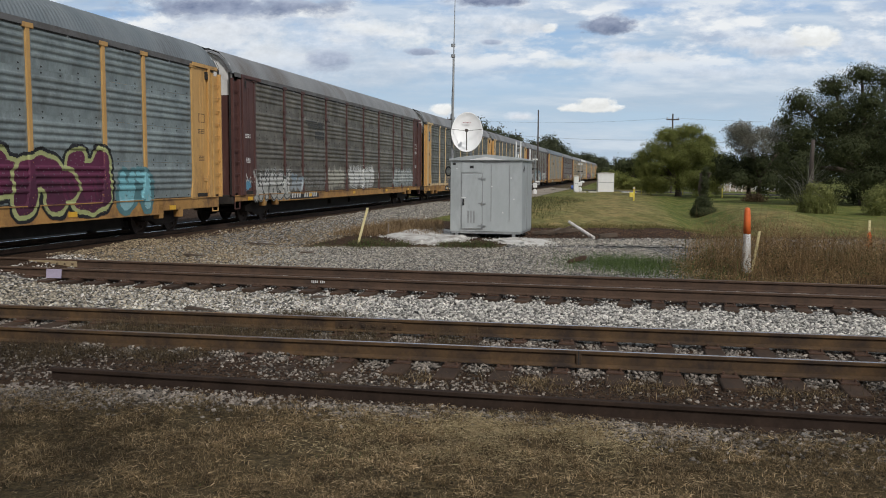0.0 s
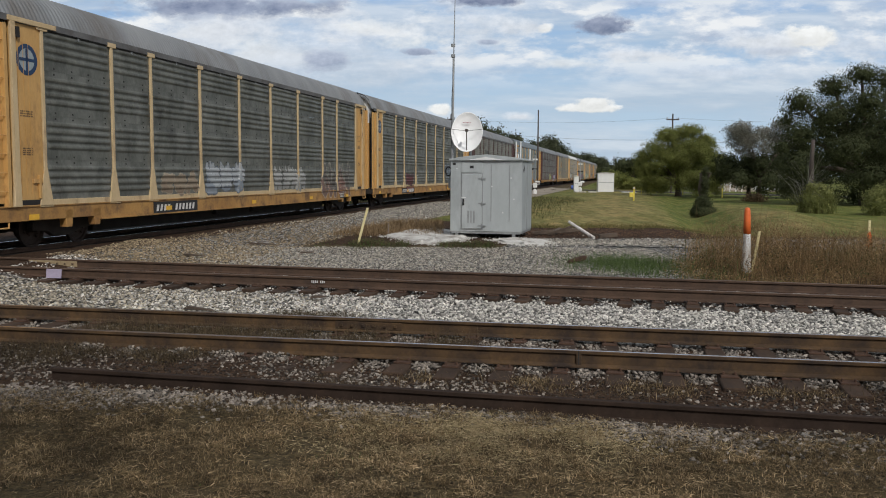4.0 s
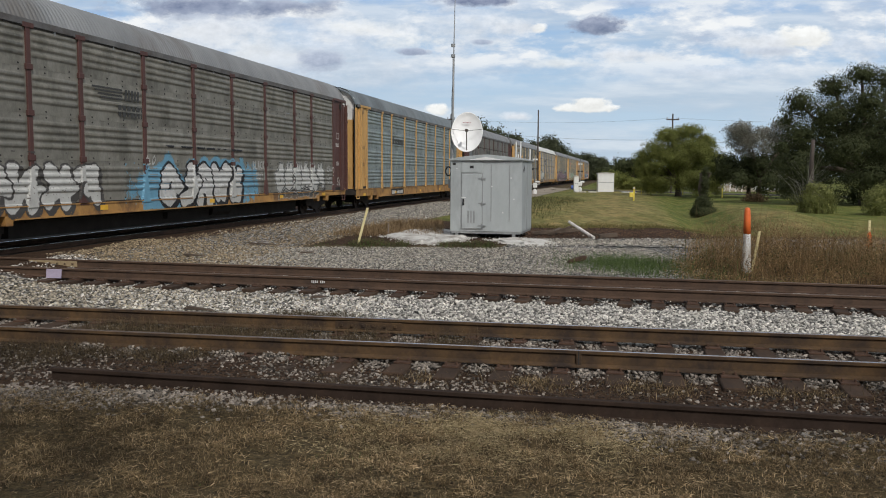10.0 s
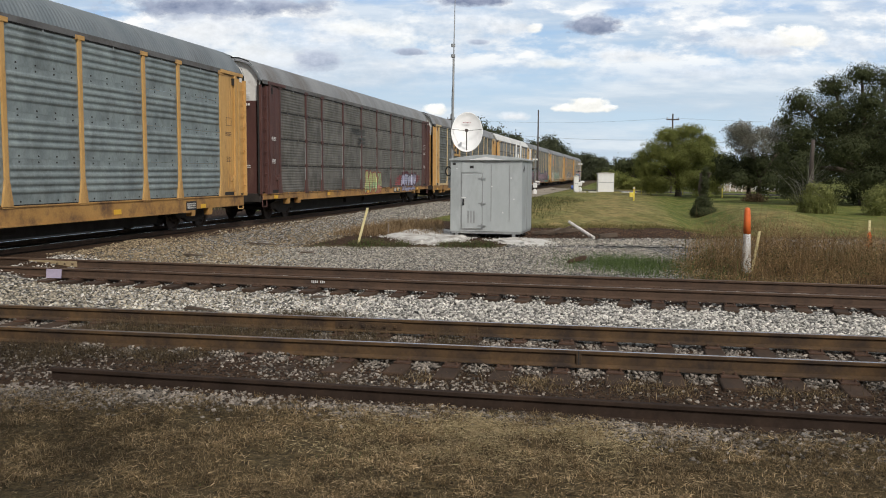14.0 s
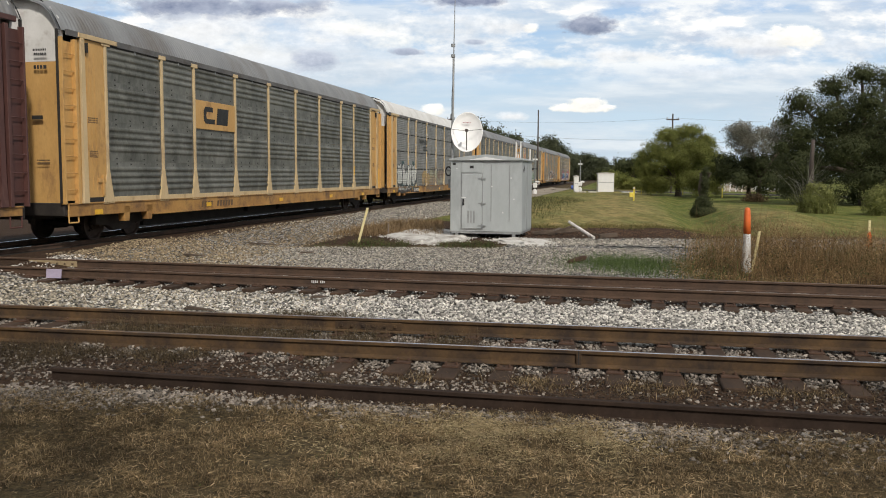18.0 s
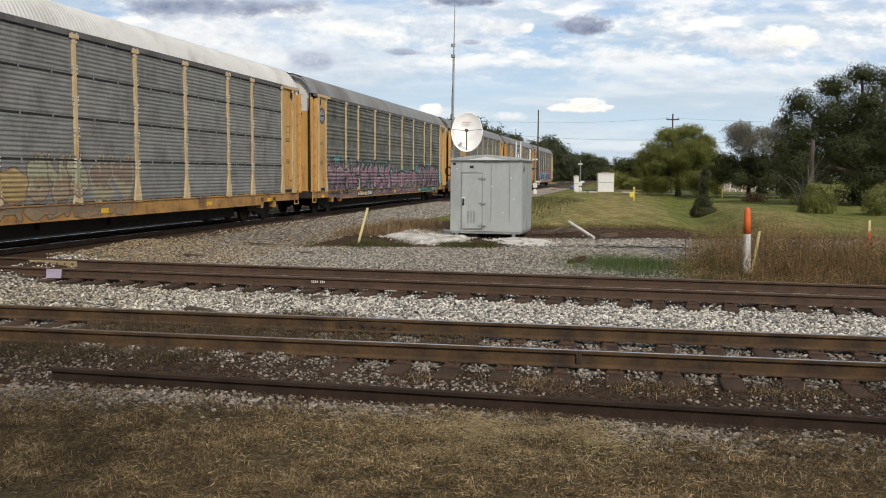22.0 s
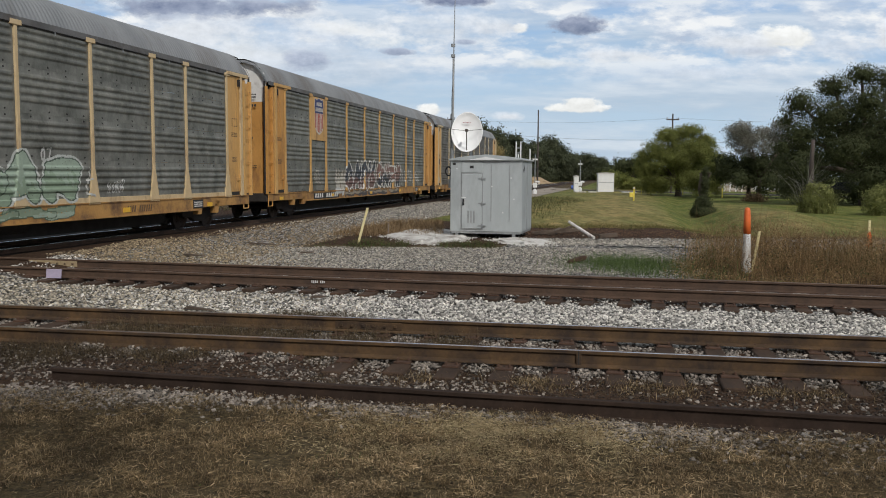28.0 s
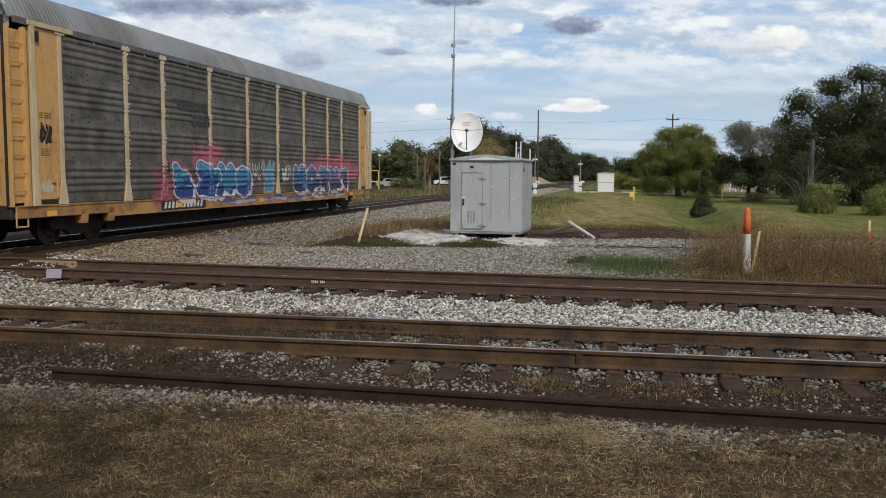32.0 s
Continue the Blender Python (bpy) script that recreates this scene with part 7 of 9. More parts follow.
def pad_rubble(rng, n):
    edge = np.concatenate([slab_left, slab_right])
    return edge[rng.integers(0, len(edge), n)] + rng.normal(0, 0.16, (n, 2)) * np.array([1.0, 1.6])


stones("pad_rubble", "white concrete crumbs round the broken pad", 2600, pad_rubble, 0.035, M_CONCRETE, 13, coarse=True)

# ---- stakes, markers and debris ----
st = thing("survey_stake", "leaning pale yellow wooden stake in weeds", "stake", pose(-2.58, 25.9, -0.27, 0, 15, 0), data=mesh_of("survey_stake", Shape().box(-0.035, 0.035, -0.02, 0.02, -0.1, 1.16), M_STAKE, bevel=0.006))
thing("survey_stake", "thin weathered stake beside the concrete pad", "stake", pose(-1.9, 29.8, -0.27, 0, 0, 0), data=mesh_of("survey_stake", Shape().box(-0.025, 0.025, -0.02, 0.02, -0.1, 0.45), M_WOOD, bevel=0.005))


def build_marker():
    mk = thing("pipeline_marker", "orange-topped white plastic pipeline marker with flaking paint", "marker post", pose(6.75, 19.0, -0.3, 0, -0.8, 0))
    part("post", Shape().lathe([(0.112, -0.1), (0.104, 0.2), (0.088, 0.6), (0.074, 0.98), (0.068, 1.0)], 14), M_MARKER_WHITE, mk, smooth=True)
    part("cap", Shape().lathe([(0.082, 0.90), (0.073, 1.2), (0.064, 1.42), (0.048, 1.47), (0.0, 1.485)], 14), M_ORANGE, mk, "orange plastic cap", smooth=True)
    part("sticker", Shape().box(-0.04, 0.04, -0.092, -0.066, 0.62, 0.86), M_WHITE, mk)


build_marker()
thing("survey_stake", "leaning yellow stake beside the orange marker", "stake", pose(6.98, 19.3, -0.3, 0, 9, 0), data=mesh_of("survey_stake", Shape().box(-0.03, 0.03, -0.015, 0.015, -0.1, 0.95), M_STAKE, bevel=0.005))


def build_flag_stake():
    fs = thing("marker_stake", "short yellow stake with an orange foot in weeds", "stake", pose(12.95, 26.05, -0.3))
    part("stake", Shape().box(-0.035, 0.035, -0.015, 0.015, 0.3, 0.85), M_STAKE, fs)
    part("ribbon", Shape().prism([(-0.05, 0.0), (0.10, 0.0), (0.07, 0.36), (0.02, 0.52), (-0.04, 0.46)], 1, -0.025, 0.025), M_ORANGE, fs)


build_flag_stake()
thing("fallen_post", "fallen white painted post propped on timber", "post", data=mesh_of("fallen_post", Shape().tube([(4.36, 29.7, 0.26), (5.06, 28.7, -0.22)], 0.055, 8), M_MARKER_WHITE))
for x, y, r, ln in ((4.1, 31.0, 65, 0.9), (4.6, 31.4, 5, 0.8), (5.6, 29.0, -3, 0.6), (3.6, 30.4, -20, 0.7)):
    thing("timber_scrap", "dark rotten timber scrap on brown dirt", "timber", pose(x, y, -0.23, 0, -6, r), data=mesh_of("timber_scrap", Shape().box(-ln / 2, ln / 2, -0.08, 0.08, 0, 0.14), M_DEBRIS, bevel=0.02))
for a, c, r in (((3.70, 30.3, -0.22), (4.58, 30.0, 0.10), 0.06), ((3.2, 30.9, -0.2), (4.2, 30.6, -0.14), 0.07), ((4.9, 30.4, -0.21), (5.8, 29.6, -0.2), 0.06)):
    thing("timber_scrap", "broken dark timber propped on the heap", "timber", data=mesh_of("timber_scrap", Shape().tube([a, c], r, 4), M_DEBRIS, bevel=0.008))
thing("timber_scrap", "short dark timber lying on gravel", "timber", pose(3.28, 21.0, -0.25, 0, -10, 18), data=mesh_of("timber_scrap", Shape().prism([(-0.26, 0), (0.22, 0), (0.30, 0.10), (0.14, 0.115), (-0.20, 0.085)], 1, -0.07, 0.07), M_TIE, bevel=0.02))
STICKS = ((-6.35, 21.7, -28, 0.75), (-8.1, 21.7, -50, 0.6), (-3.75, 13.05, -30, 0.62), (-5.35, 25.3, -25, 1.0), (-2.1, 14.4, 10, 0.3), (-3.6, 22.6, 20, 0.4), (-9.6, 22.3, 12, 0.9), (-8.9, 23.2, 14, 1.1))
for x, y, r, ln in STICKS:
    thing("wood_splinter", "brown wood splinter lying on the ballast", "debris", pose(x, y, -0.225, 0, 0, r), data=mesh_of("wood_splinter", Shape().prism([(-ln / 2, 0), (ln / 2, 0.02), (ln * 0.42, 0.045), (-ln * 0.36, 0.055)], 1, -0.03, 0.03), M_DEBRIS, bevel=0.006))
thing("paper_tag", "pale lilac paper tag on the rail web", "tag", pose(-7.62, 16.72, -0.10, -8, 0, -13.5), data=mesh_of("paper_tag", Shape().box(-0.17, 0.17, -0.012, 0.0, -0.09, 0.09), paint((0.46, 0.40, 0.52))))
mark = Shape()
for k in range(8):
    if k != 4:
        mark.box(-0.13 + k * 0.034, -0.112 + k * 0.034, -0.006, 0, -0.022, 0.022)
thing("rail_mark", "white painted mark on the rail web", "paint mark", pose(-2.27, 15.53, -0.085, 0, 0, -13.5), data=mesh_of("rail_mark", mark, M_WHITE))

cable = Shape().tube([(4.6 + 0.14 * k, 25.7 - 0.02 * k + 0.22 * math.sin(k * 0.9) + 0.12 * math.sin(k * 2.3), -0.25) for k in range(22)], 0.014, 6)
thing("ground_cable", "thin black cable snaking over the gravel", "cable", data=mesh_of("ground_cable", cable, M_CABLE))

# ---- plants ----


def leaf_mesh(name, blobs, clumps, leaves, spread, leaf, material, seed, droop=0.0, squash=0.6, core=0.0):
    """Leaves in clumps over a set of ellipsoids (cx, cy, cz, rx, ry, rz), thicker outside than inside."""
    rng = np.random.default_rng(seed)
    B = np.array(blobs, float)
    vol = (B[:, 3] * B[:, 4] * B[:, 5]) ** 0.8
    pick = rng.choice(len(B), clumps, p=vol / vol.sum())
    d = rng.normal(size=(clumps, 3))
    d /= np.linalg.norm(d, axis=1)[:, None]
    rad = rng.uniform(0.25, 1, clumps) ** 0.45 * rng.uniform(0.9, 1.08, clumps)
    c = B[pick, :3] + d * B[pick, 3:] * rad[:, None]
    p = np.repeat(c, leaves, 0) + rng.normal(size=(clumps * leaves, 3)) * spread * np.array([1, 1, squash])
    p[:, 2] -= droop * rng.exponential(1.0, len(p))
    n = len(p)
    face = np.repeat(d, leaves, 0) * 1.5 + rng.normal(size=(n, 3)) * 0.5      # leaves face outwards, more or less
    a = np.cross(face, rng.normal(size=(n, 3)))
    a /= np.linalg.norm(a, axis=1)[:, None]
    b = np.cross(a, face)
    b /= np.linalg.norm(b, axis=1)[:, None]
    s = leaf * rng.uniform(0.6, 1.4, n)[:, None]
    if core:           # a dense heart of shaded leaves
        m = int(clumps * core)
        q = B[rng.choice(len(B), m, p=vol / vol.sum())]
        e = rng.normal(size=(m, 3))
        e *= (rng.uniform(0, 0.72, m) / np.linalg.norm(e, axis=1))[:, None]
        ca = np.cross(e * np.array([1, 1, 1.5]) + rng.normal(size=(m, 3)) * 0.2, rng.normal(size=(m, 3)))
        ca /= np.linalg.norm(ca, axis=1)[:, None]
        cb = np.cross(ca, e)
        cb /= np.linalg.norm(cb, axis=1)[:, None]
        p, a, b = np.concatenate([p, q[:, :3] + e * q[:, 3:]]), np.concatenate([a, ca]), np.concatenate([b, cb])
        s = np.concatenate([s, leaf * 3.6 * rng.uniform(0.7, 1.3, m)[:, None]])
        n += m
    v = np.stack([p - a * s, p + b * s * 0.5, p + a * s, p - b * s * 0.5], 1).reshape(-1, 3)
    return fast_mesh(name, v, np.arange(4 * n).reshape(-1, 4), [material])


def build_tree(name, label, base, blobs, trunk_r, fork, material, clumps, leaves, spread, leaf, seed, droop=0.0, group="", bark=None, core=0.0):
    """A tapered trunk that forks into limbs, each reaching into the crown, and a crown of leaf clumps."""
    rnd = random.Random(seed)
    tree = thing(name, label, "tree", pose(*base), group=group)
    wood = bark or M_BARK
    top = Vector((rnd.uniform(-0.2, 0.2), rnd.uniform(-0.2, 0.2), fork))
    part("trunk", Shape().tube([(0, 0, -0.2), (0.02, 0, 0.25), (top.x * 0.5, top.y * 0.5, fork * 0.5), top], [trunk_r * 1.5, trunk_r * 1.1, trunk_r * 0.95, trunk_r * 0.8], 10), wood, tree, smooth=True)
    for bl in blobs[:9]:
        end = Vector(bl[:3])
        mid = top.lerp(end, 0.5) + Vector((rnd.uniform(-0.4, 0.4), rnd.uniform(-0.4, 0.4), rnd.uniform(0, 0.5)))
        part("limb", Shape().tube([top, mid, end], [trunk_r * 0.55, trunk_r * 0.35, trunk_r * 0.12], 7), wood, tree, smooth=True)
    part("crown", leaf_mesh("crown", blobs, clumps, leaves, spread, leaf, material, seed, droop, core=core), None, tree)
    return tree


def blob_cloud(seed, n, cx, cz, w, h, dep, r):
    rnd = random.Random(seed)
    out = []
    for k in range(n):
        a, q = rnd.uniform(0, 6.28), rnd.uniform(0.2, 1)
        out.append((cx + w * q * math.cos(a), dep * q * math.sin(a), cz + h * rnd.uniform(-1, 1) * (1 - 0.5 * q), r * rnd.uniform(0.7, 1.3), r * rnd.uniform(0.7, 1.3), r * rnd.uniform(0.6, 1.0)))
    return out


build_tree("hardwood_tree", "round yellow-green hardwood tree on the mown lawn", (25.1, 92, -0.3),
           [(0.2, 0, 4.3, 2.6, 2.4, 2.0), (-2.4, 0, 4.5, 1.7, 1.8, 1.5), (2.4, 0, 4.9, 1.7, 1.8, 1.4), (-1.2, 0, 6.3, 1.6, 1.5, 0.9), (0.9, 0, 6.75, 1.7, 1.5, 0.9), (2.7, 0, 5.9, 1.0, 1.0, 0.7), (-3.5, 0.4, 3.0, 1.2, 1.4, 1.3), (3.7, 0.5, 3.3, 1.4, 1.6, 1.6), (-4.0, 0, 4.1, 0.7, 0.9, 0.8),
            (-2.6, 0, 1.9, 1.4, 1.3, 1.1), (1.2, -0.5, 2.0, 1.7, 1.4, 1.1), (3.4, 0, 1.5, 1.3, 1.3, 1.0), (-0.8, 0.6, 2.3, 1.4, 1.2, 0.9), (2.0, -1.6, 4.4, 1.0, 0.8, 0.8), (-1.0, -1.8, 4.0, 1.1, 0.8, 0.8), (0.6, -1.8, 5.2, 0.9, 0.7, 0.6), (-2.5, -1.4, 3.2, 0.8, 0.7, 0.6), (4.7, 0, 2.2, 0.7, 0.9, 1.0), (-2.9, 0.8, 0.8, 1.0, 0.8, 0.8), (-1.5, 1.2, 0.8, 0.9, 0.8, 0.7), (4.0, 0.4, 0.7, 1.0, 0.8, 0.8), (0.2, -0.6, 1.4, 1.5, 1.1, 0.9), (2.3, -0.4, 1.0, 1.4, 1.0, 0.9)],
           0.30, 1.3, M_ROUND, 5200, 16, 0.24, 0.075, 31, core=0.4)
build_tree("young_tree", "slender vine-hung young tree on the lawn", (25.6, 84, -0.3), [(0, 0, 1.6, 0.6, 0.6, 1.5), (0.3, 0, 3.0, 0.7, 0.7, 1.0), (-0.2, 0, 0.3, 0.9, 0.9, 0.4)], 0.10, 1.2, M_ROUND, 220, 14, 0.16, 0.10, 32)
# lowest blobs, near the foot, added to fill in deep shade under the crown
build_tree("live_oak", "massive dark live oak with dense foliage", (31.5, 64, -0.4),
           [(0, 1, 5.2, 4.4, 4, 3.9), (-5.2, 0, 7.5, 1.4, 1.6, 1.3), (-5.0, 0, 5.3, 1.6, 2, 1.4), (-5.2, 0, 3.0, 1.9, 2, 1.6), (-3.4, -1, 6.6, 1.7, 1.8, 1.5), (-2.8, 0, 8.8, 1.4, 1.6, 1.0), (-0.8, 0, 9.7, 1.4, 1.6, 0.9), (1.2, 0, 9.2, 1.7, 1.8, 1.1), (3.5, 0, 8.8, 2.2, 2, 1.4),
            (-1.4, -2.6, 7.4, 1.6, 1.2, 1.2), (1.6, -3, 6.4, 1.8, 1.2, 1.3), (-2.8, -2.4, 4.2, 1.7, 1.3, 1.3), (0.4, -3.2, 4.2, 1.7, 1.2, 1.2), (3.4, -3, 4.4, 2.0, 1.4, 1.5), (-0.8, -2.6, 2.2, 2.2, 1.4, 1.3), (-6.2, 0, 6.4, 0.7, 0.9, 0.6), (-6.4, 0, 4.4, 0.8, 0.9, 0.7), (-4.4, 0.5, 1.4, 2.0, 1.8, 1.2), (6.0, 0, 5.0, 3.6, 3, 4.4), (3.0, -1.5, 2.0, 3.0, 2, 1.6), (9.0, 0, 7.0, 3.0, 3, 3.6), (-3.4, 0.6, 0.7, 2.4, 1.6, 0.9), (0.4, 0.4, 0.9, 2.6, 1.6, 1.1), (4.2, 0.6, 1.0, 2.8, 1.8, 1.2), (8.0, 0.6, 1.4, 2.8, 1.8, 1.6)],
           0.55, 2.2, M_OAK, 11500, 17, 0.20, 0.060, 33, core=0.9)
build_tree("moss_oak", "thin-leaved grey oak hung with moss", (30.1, 82, -0.4), blob_cloud(5, 30, -0.2, 6.0, 3.8, 1.8, 2.4, 0.75), 0.20, 2.0, M_SPARSE, 1500, 14, 0.26, 0.075, 34)
build_tree("moss_oak", "dark shrubby oak beside the lawn road", (29.8, 84, -0.4), [(0, 0, 2.8, 2.6, 2, 1.5), (2.5, 0, 3.2, 2.4, 2, 1.7), (-2.4, 0, 3.0, 1.6, 1.6, 1.6), (5.0, 0, 3.0, 2.2, 2, 2.0), (1.2, -2.5, 1.6, 1.6, 1.2, 1.3), (3.2, -2.5, 1.4, 1.8, 1.2, 1.2), (0.2, -2, 3.4, 1.5, 1.2, 1.3), (2.6, -2, 3.6, 1.4, 1.2, 1.3), (-1.6, -2, 2.0, 1.3, 1.1, 1.2), (4.6, -2, 4.2, 1.5, 1.2, 1.5)], 0.22, 1.2, M_OAK, 1900, 15, 0.26, 0.10, 35, core=0.6)
build_tree("vine_stump", "dark vine-covered dead trunk on the lawn", (16.5, 54.5, -0.68), [(0, 0, 1.0, 0.27, 0.27, 1.0), (0.05, 0, 2.1, 0.22, 0.22, 0.8), (0, 0, 0.25, 0.85, 0.7, 0.4), (0, 0, 0.8, 0.5, 0.45, 0.5), (0.10, 0, 2.75, 0.20, 0.20, 0.35), (-0.1, 0, 0.5, 0.45, 0.4, 0.4)], 0.22, 2.7, M_OAK, 900, 14, 0.09, 0.06, 36, core=0.5)
build_tree("far_tree", "dark tree beyond the crossing road", (33.0, 150, -0.3), blob_cloud(9, 6, 0, 3.6, 2.2, 1.2, 2, 1.6), 0.25, 1.6, M_OAK, 320, 12, 0.4, 0.24, 37)

# snag: a bare dead trunk
snag = thing("dead_trunk", "bare brown dead tree trunk", "tree trunk", pose(22.63, 53, -0.4), data=mesh_of("dead_trunk", Shape().tube([(0, 0, -0.1), (0.03, 0, 1.2), (-0.02, 0, 3.0), (0.02, 0, 4.5)], [0.22, 0.15, 0.13, 0.10], 10), M_POLE, smooth=True))


def blades(n, place, length, width, material, seed, lean=0.5, bend=0.6, base=None, loose=0.35):
    """Grass blades of two segments each."""
    rng = np.random.default_rng(seed)
    xy = place(rng, n)
    n = len(xy)
    L = (length(xy) if callable(length) else length) * rng.uniform(0.45, 1.4, n)
    az = rng.uniform(0, 2 * np.pi, n)
    tilt = np.abs(rng.normal(lean, loose, n))
    z0 = ground_z(xy[:, 0], xy[:, 1]) - 0.01 if base is None else np.full(n, base)
    d = np.stack([np.cos(az), np.sin(az)], -1)
    side = np.stack([-np.sin(az), np.cos(az)], -1) * (width * rng.uniform(0.6, 1.4, n))[:, None]
    p0 = np.concatenate([xy, z0[:, None]], 1)
    p1 = p0 + np.concatenate([d * (np.sin(tilt) * L * 0.5)[:, None], (np.cos(tilt) * L * 0.5)[:, None]], 1)
    t2 = tilt + bend * rng.uniform(0.3, 1.3, n)
    p2 = p1 + np.concatenate([d * (np.sin(t2) * L * 0.5)[:, None], (np.cos(t2) * L * 0.5)[:, None]], 1)
    s3 = np.concatenate([side, np.zeros((n, 1))], 1)
    v = np.stack([p0 - s3, p0 + s3, p1 + s3 * 0.8, p1 - s3 * 0.8, p2 + s3 * 0.2, p2 - s3 * 0.2], 1).reshape(-1, 3)
    k = 6 * np.arange(n)[:, None]
    f = np.concatenate([k + np.array([0, 1, 2, 3]), k + np.array([3, 2, 4, 5])], 1).reshape(-1, 4)
    return fast_mesh("grass_blades", v, f, [material])


def thatch(n, place, length, width, material, seed):
    """Short straws lying criss-cross, each a single strip."""
    rng = np.random.default_rng(seed)
    xy = place(rng, n)
    n = len(xy)
    L = length * rng.gamma(3.0, 0.33, n)
    az = rng.uniform(0, 2 * np.pi, n)
    pitch = rng.normal(0.10, 0.22, n)
    lift = rng.uniform(0.0, 0.028, n)
    c = np.stack([xy[:, 0], xy[:, 1], ground_z(xy[:, 0], xy[:, 1]) + lift], -1)
    d = np.stack([np.cos(az) * np.cos(pitch), np.sin(az) * np.cos(pitch), np.sin(pitch)], -1) * (L / 2)[:, None]
    w = width * rng.uniform(0.6, 1.5, n)
    s = np.stack([-np.sin(az) * w, np.cos(az) * w, rng.normal(0, 0.5, n) * w], -1)
    v = np.stack([c - d - s, c + d - s * 0.4, c + d + s * 0.4, c - d + s], 1).reshape(-1, 3)
    return fast_mesh("thatch", v, np.arange(4 * n).reshape(-1, 4), [material])


def stuff(name, label, category, me):
    return tagged(new(name, me), label, category, kind="stuff")


def fore_grass(rng, n):
    x, y = rng.uniform(-4.4, 4.4, n), rng.uniform(4.6, 8.6, n)
    patch = np.sin(x * 2.3 + 1) * np.sin(y * 3.1) + np.sin(x * 5.1 - y * 2.2) * 0.6 + np.sin(x * 9.3 + y * 7.7) * 0.4
    keep = (y < 7.45 - 0.20 * x + rng.normal(0, 0.20, n) + 0.25 * np.exp(-((x - 0.45) / 0.9) ** 4)) & (patch + rng.normal(0, 0.55, n) > -0.75)
    return np.stack([x, y], -1)[keep]


def fore_tufts(rng, n):
    heart = fore_grass(rng, 3600)
    return heart[rng.integers(0, len(heart), n)] + rng.normal(0, 1, (n, 2)) * rng.uniform(0.012, 0.045, (n, 1))


def fore_green(rng, n):
    x, y = rng.uniform(-4.2, 4.2, n), rng.uniform(4.8, 7.4, n)
    patch = np.sin(x * 1.7 + 2) * np.sin(y * 2.1 + 0.5) + 0.4 * np.sin(x * 6)
    return np.stack([x, y], -1)[patch > 0.55 + rng.normal(0, 0.2, n)]


stuff("dry_grass", "matted dry brown grass of the verge", "grass", thatch(160000, fore_grass, 0.044, 0.0019, M_STRAW, 41))
stuff("dry_grass", "short dry grass stubble of the verge", "grass", blades(45000, fore_grass, 0.05, 0.0017, M_STRAW, 40, 0.65, 0.8))
stuff("dry_grass", "small tufts standing in the dry verge", "grass", blades(95000, fore_tufts, 0.062, 0.0018, M_STRAW, 39, 0.55, 0.9))
stuff("dry_grass", "sparse green grass in the dry verge", "grass", blades(7000, fore_green, 0.06, 0.0020, M_GREEN_BLADE, 42, 1.0, 0.5))


def pale_patch(rng, n):
    x, y = rng.normal(0.5, 0.75, n), rng.normal(7.0, 0.38, n)
    return np.stack([x, y], -1)[(y < 7.6 - 0.20 * x) & (np.sin(x * 6) + np.sin(y * 9 + x * 2) + rng.normal(0, 0.7, n) > -0.6)]


# pale straw, laid here partly to stand for a sunlit patch
stuff("dry_grass", "pale bleached straw lying on the verge", "grass", thatch(34000, pale_patch, 0.042, 0.0018, leafy("bleached_straw", (0.22, 0.17, 0.09), (0.62, 0.50, 0.29), 0.25), 38))


def rail_weeds(rng, n):
    x = np.where(rng.random(n) < 0.78, rng.uniform(-6, -0.8, n), rng.uniform(-6, 4.6, n))
    y = 10.17 - 0.1825 * x + rng.normal(-1.25, 0.36, n)
    clump = np.sin(x * 3.7) + np.sin(x * 1.3 + 1) + np.sin(y * 4)
    return np.stack([x, y], -1)[clump + rng.normal(0, 0.5, n) > 0.3]


stuff("rail_weeds", "dead brown weeds along the side track", "weeds", blades(34000, rail_weeds, 0.11, 0.0022, M_DEAD, 43, 0.85, 0.9))


def track_weeds(rng, n):
    x = rng.choice([-4.3, -3.9, -3.3, -2.9, -2.5, -1.9, -1.0, 0.1], n) + rng.normal(0, 0.24, n)
    return np.stack([x, 10.17 - 0.1825 * x + rng.uniform(-0.5, 0.6, n)], -1)


stuff("rail_weeds", "thin dead weeds between the rails", "weeds", blades(9000, track_weeds, 0.20, 0.002, M_DEAD, 44, 0.4, 0.5))


def tie_tufts(rng, n):
    x = rng.choice([-0.3, 0.9, 1.1, 1.9, 2.3, 3.2, 3.6], n) + rng.normal(0, 0.14, n)
    return np.stack([x, 10.17 - 0.1825 * x - 1.25 - np.abs(rng.normal(0, 0.2, n))], -1)


stuff("rail_weeds", "small dry tufts beside the tie ends", "weeds", blades(3800, tie_tufts, 0.10, 0.002, M_STRAW, 68, 0.8, 0.9))


def ballast_weeds(rng, n):
    x = rng.choice([-7.6, -7.1, -6.6, -5.9, -2.2, -1.6], n) + rng.normal(0, 0.2, n)
    return np.stack([x, 10.17 - 0.1825 * x + 1.15 + np.abs(rng.normal(0, 0.28, n)) + 0.9 * (x > -3)], -1)


stuff("ballast_weeds", "low dead weeds in the ballast", "weeds", blades(8000, ballast_weeds, 0.11, 0.0022, M_DEAD, 60, 0.8, 0.8))


def weed_bank(rng, n):
    x, y = rng.uniform(4.6, 22, n), rng.uniform(12, 26, n)
    edge = 15.8 - 0.24 * x
    keep = (y > edge + 1.5) & (y < edge + 6.0 + 0.2 * x) & (x + (y - 17) * -0.35 > 4.9 + rng.normal(0, 0.35, n))
    keep &= (np.abs(x - 6.75 * y / 19.0) > 0.17) | (y > 19.0) | (y < 18.4)
    return np.stack([x, y], -1)[keep]


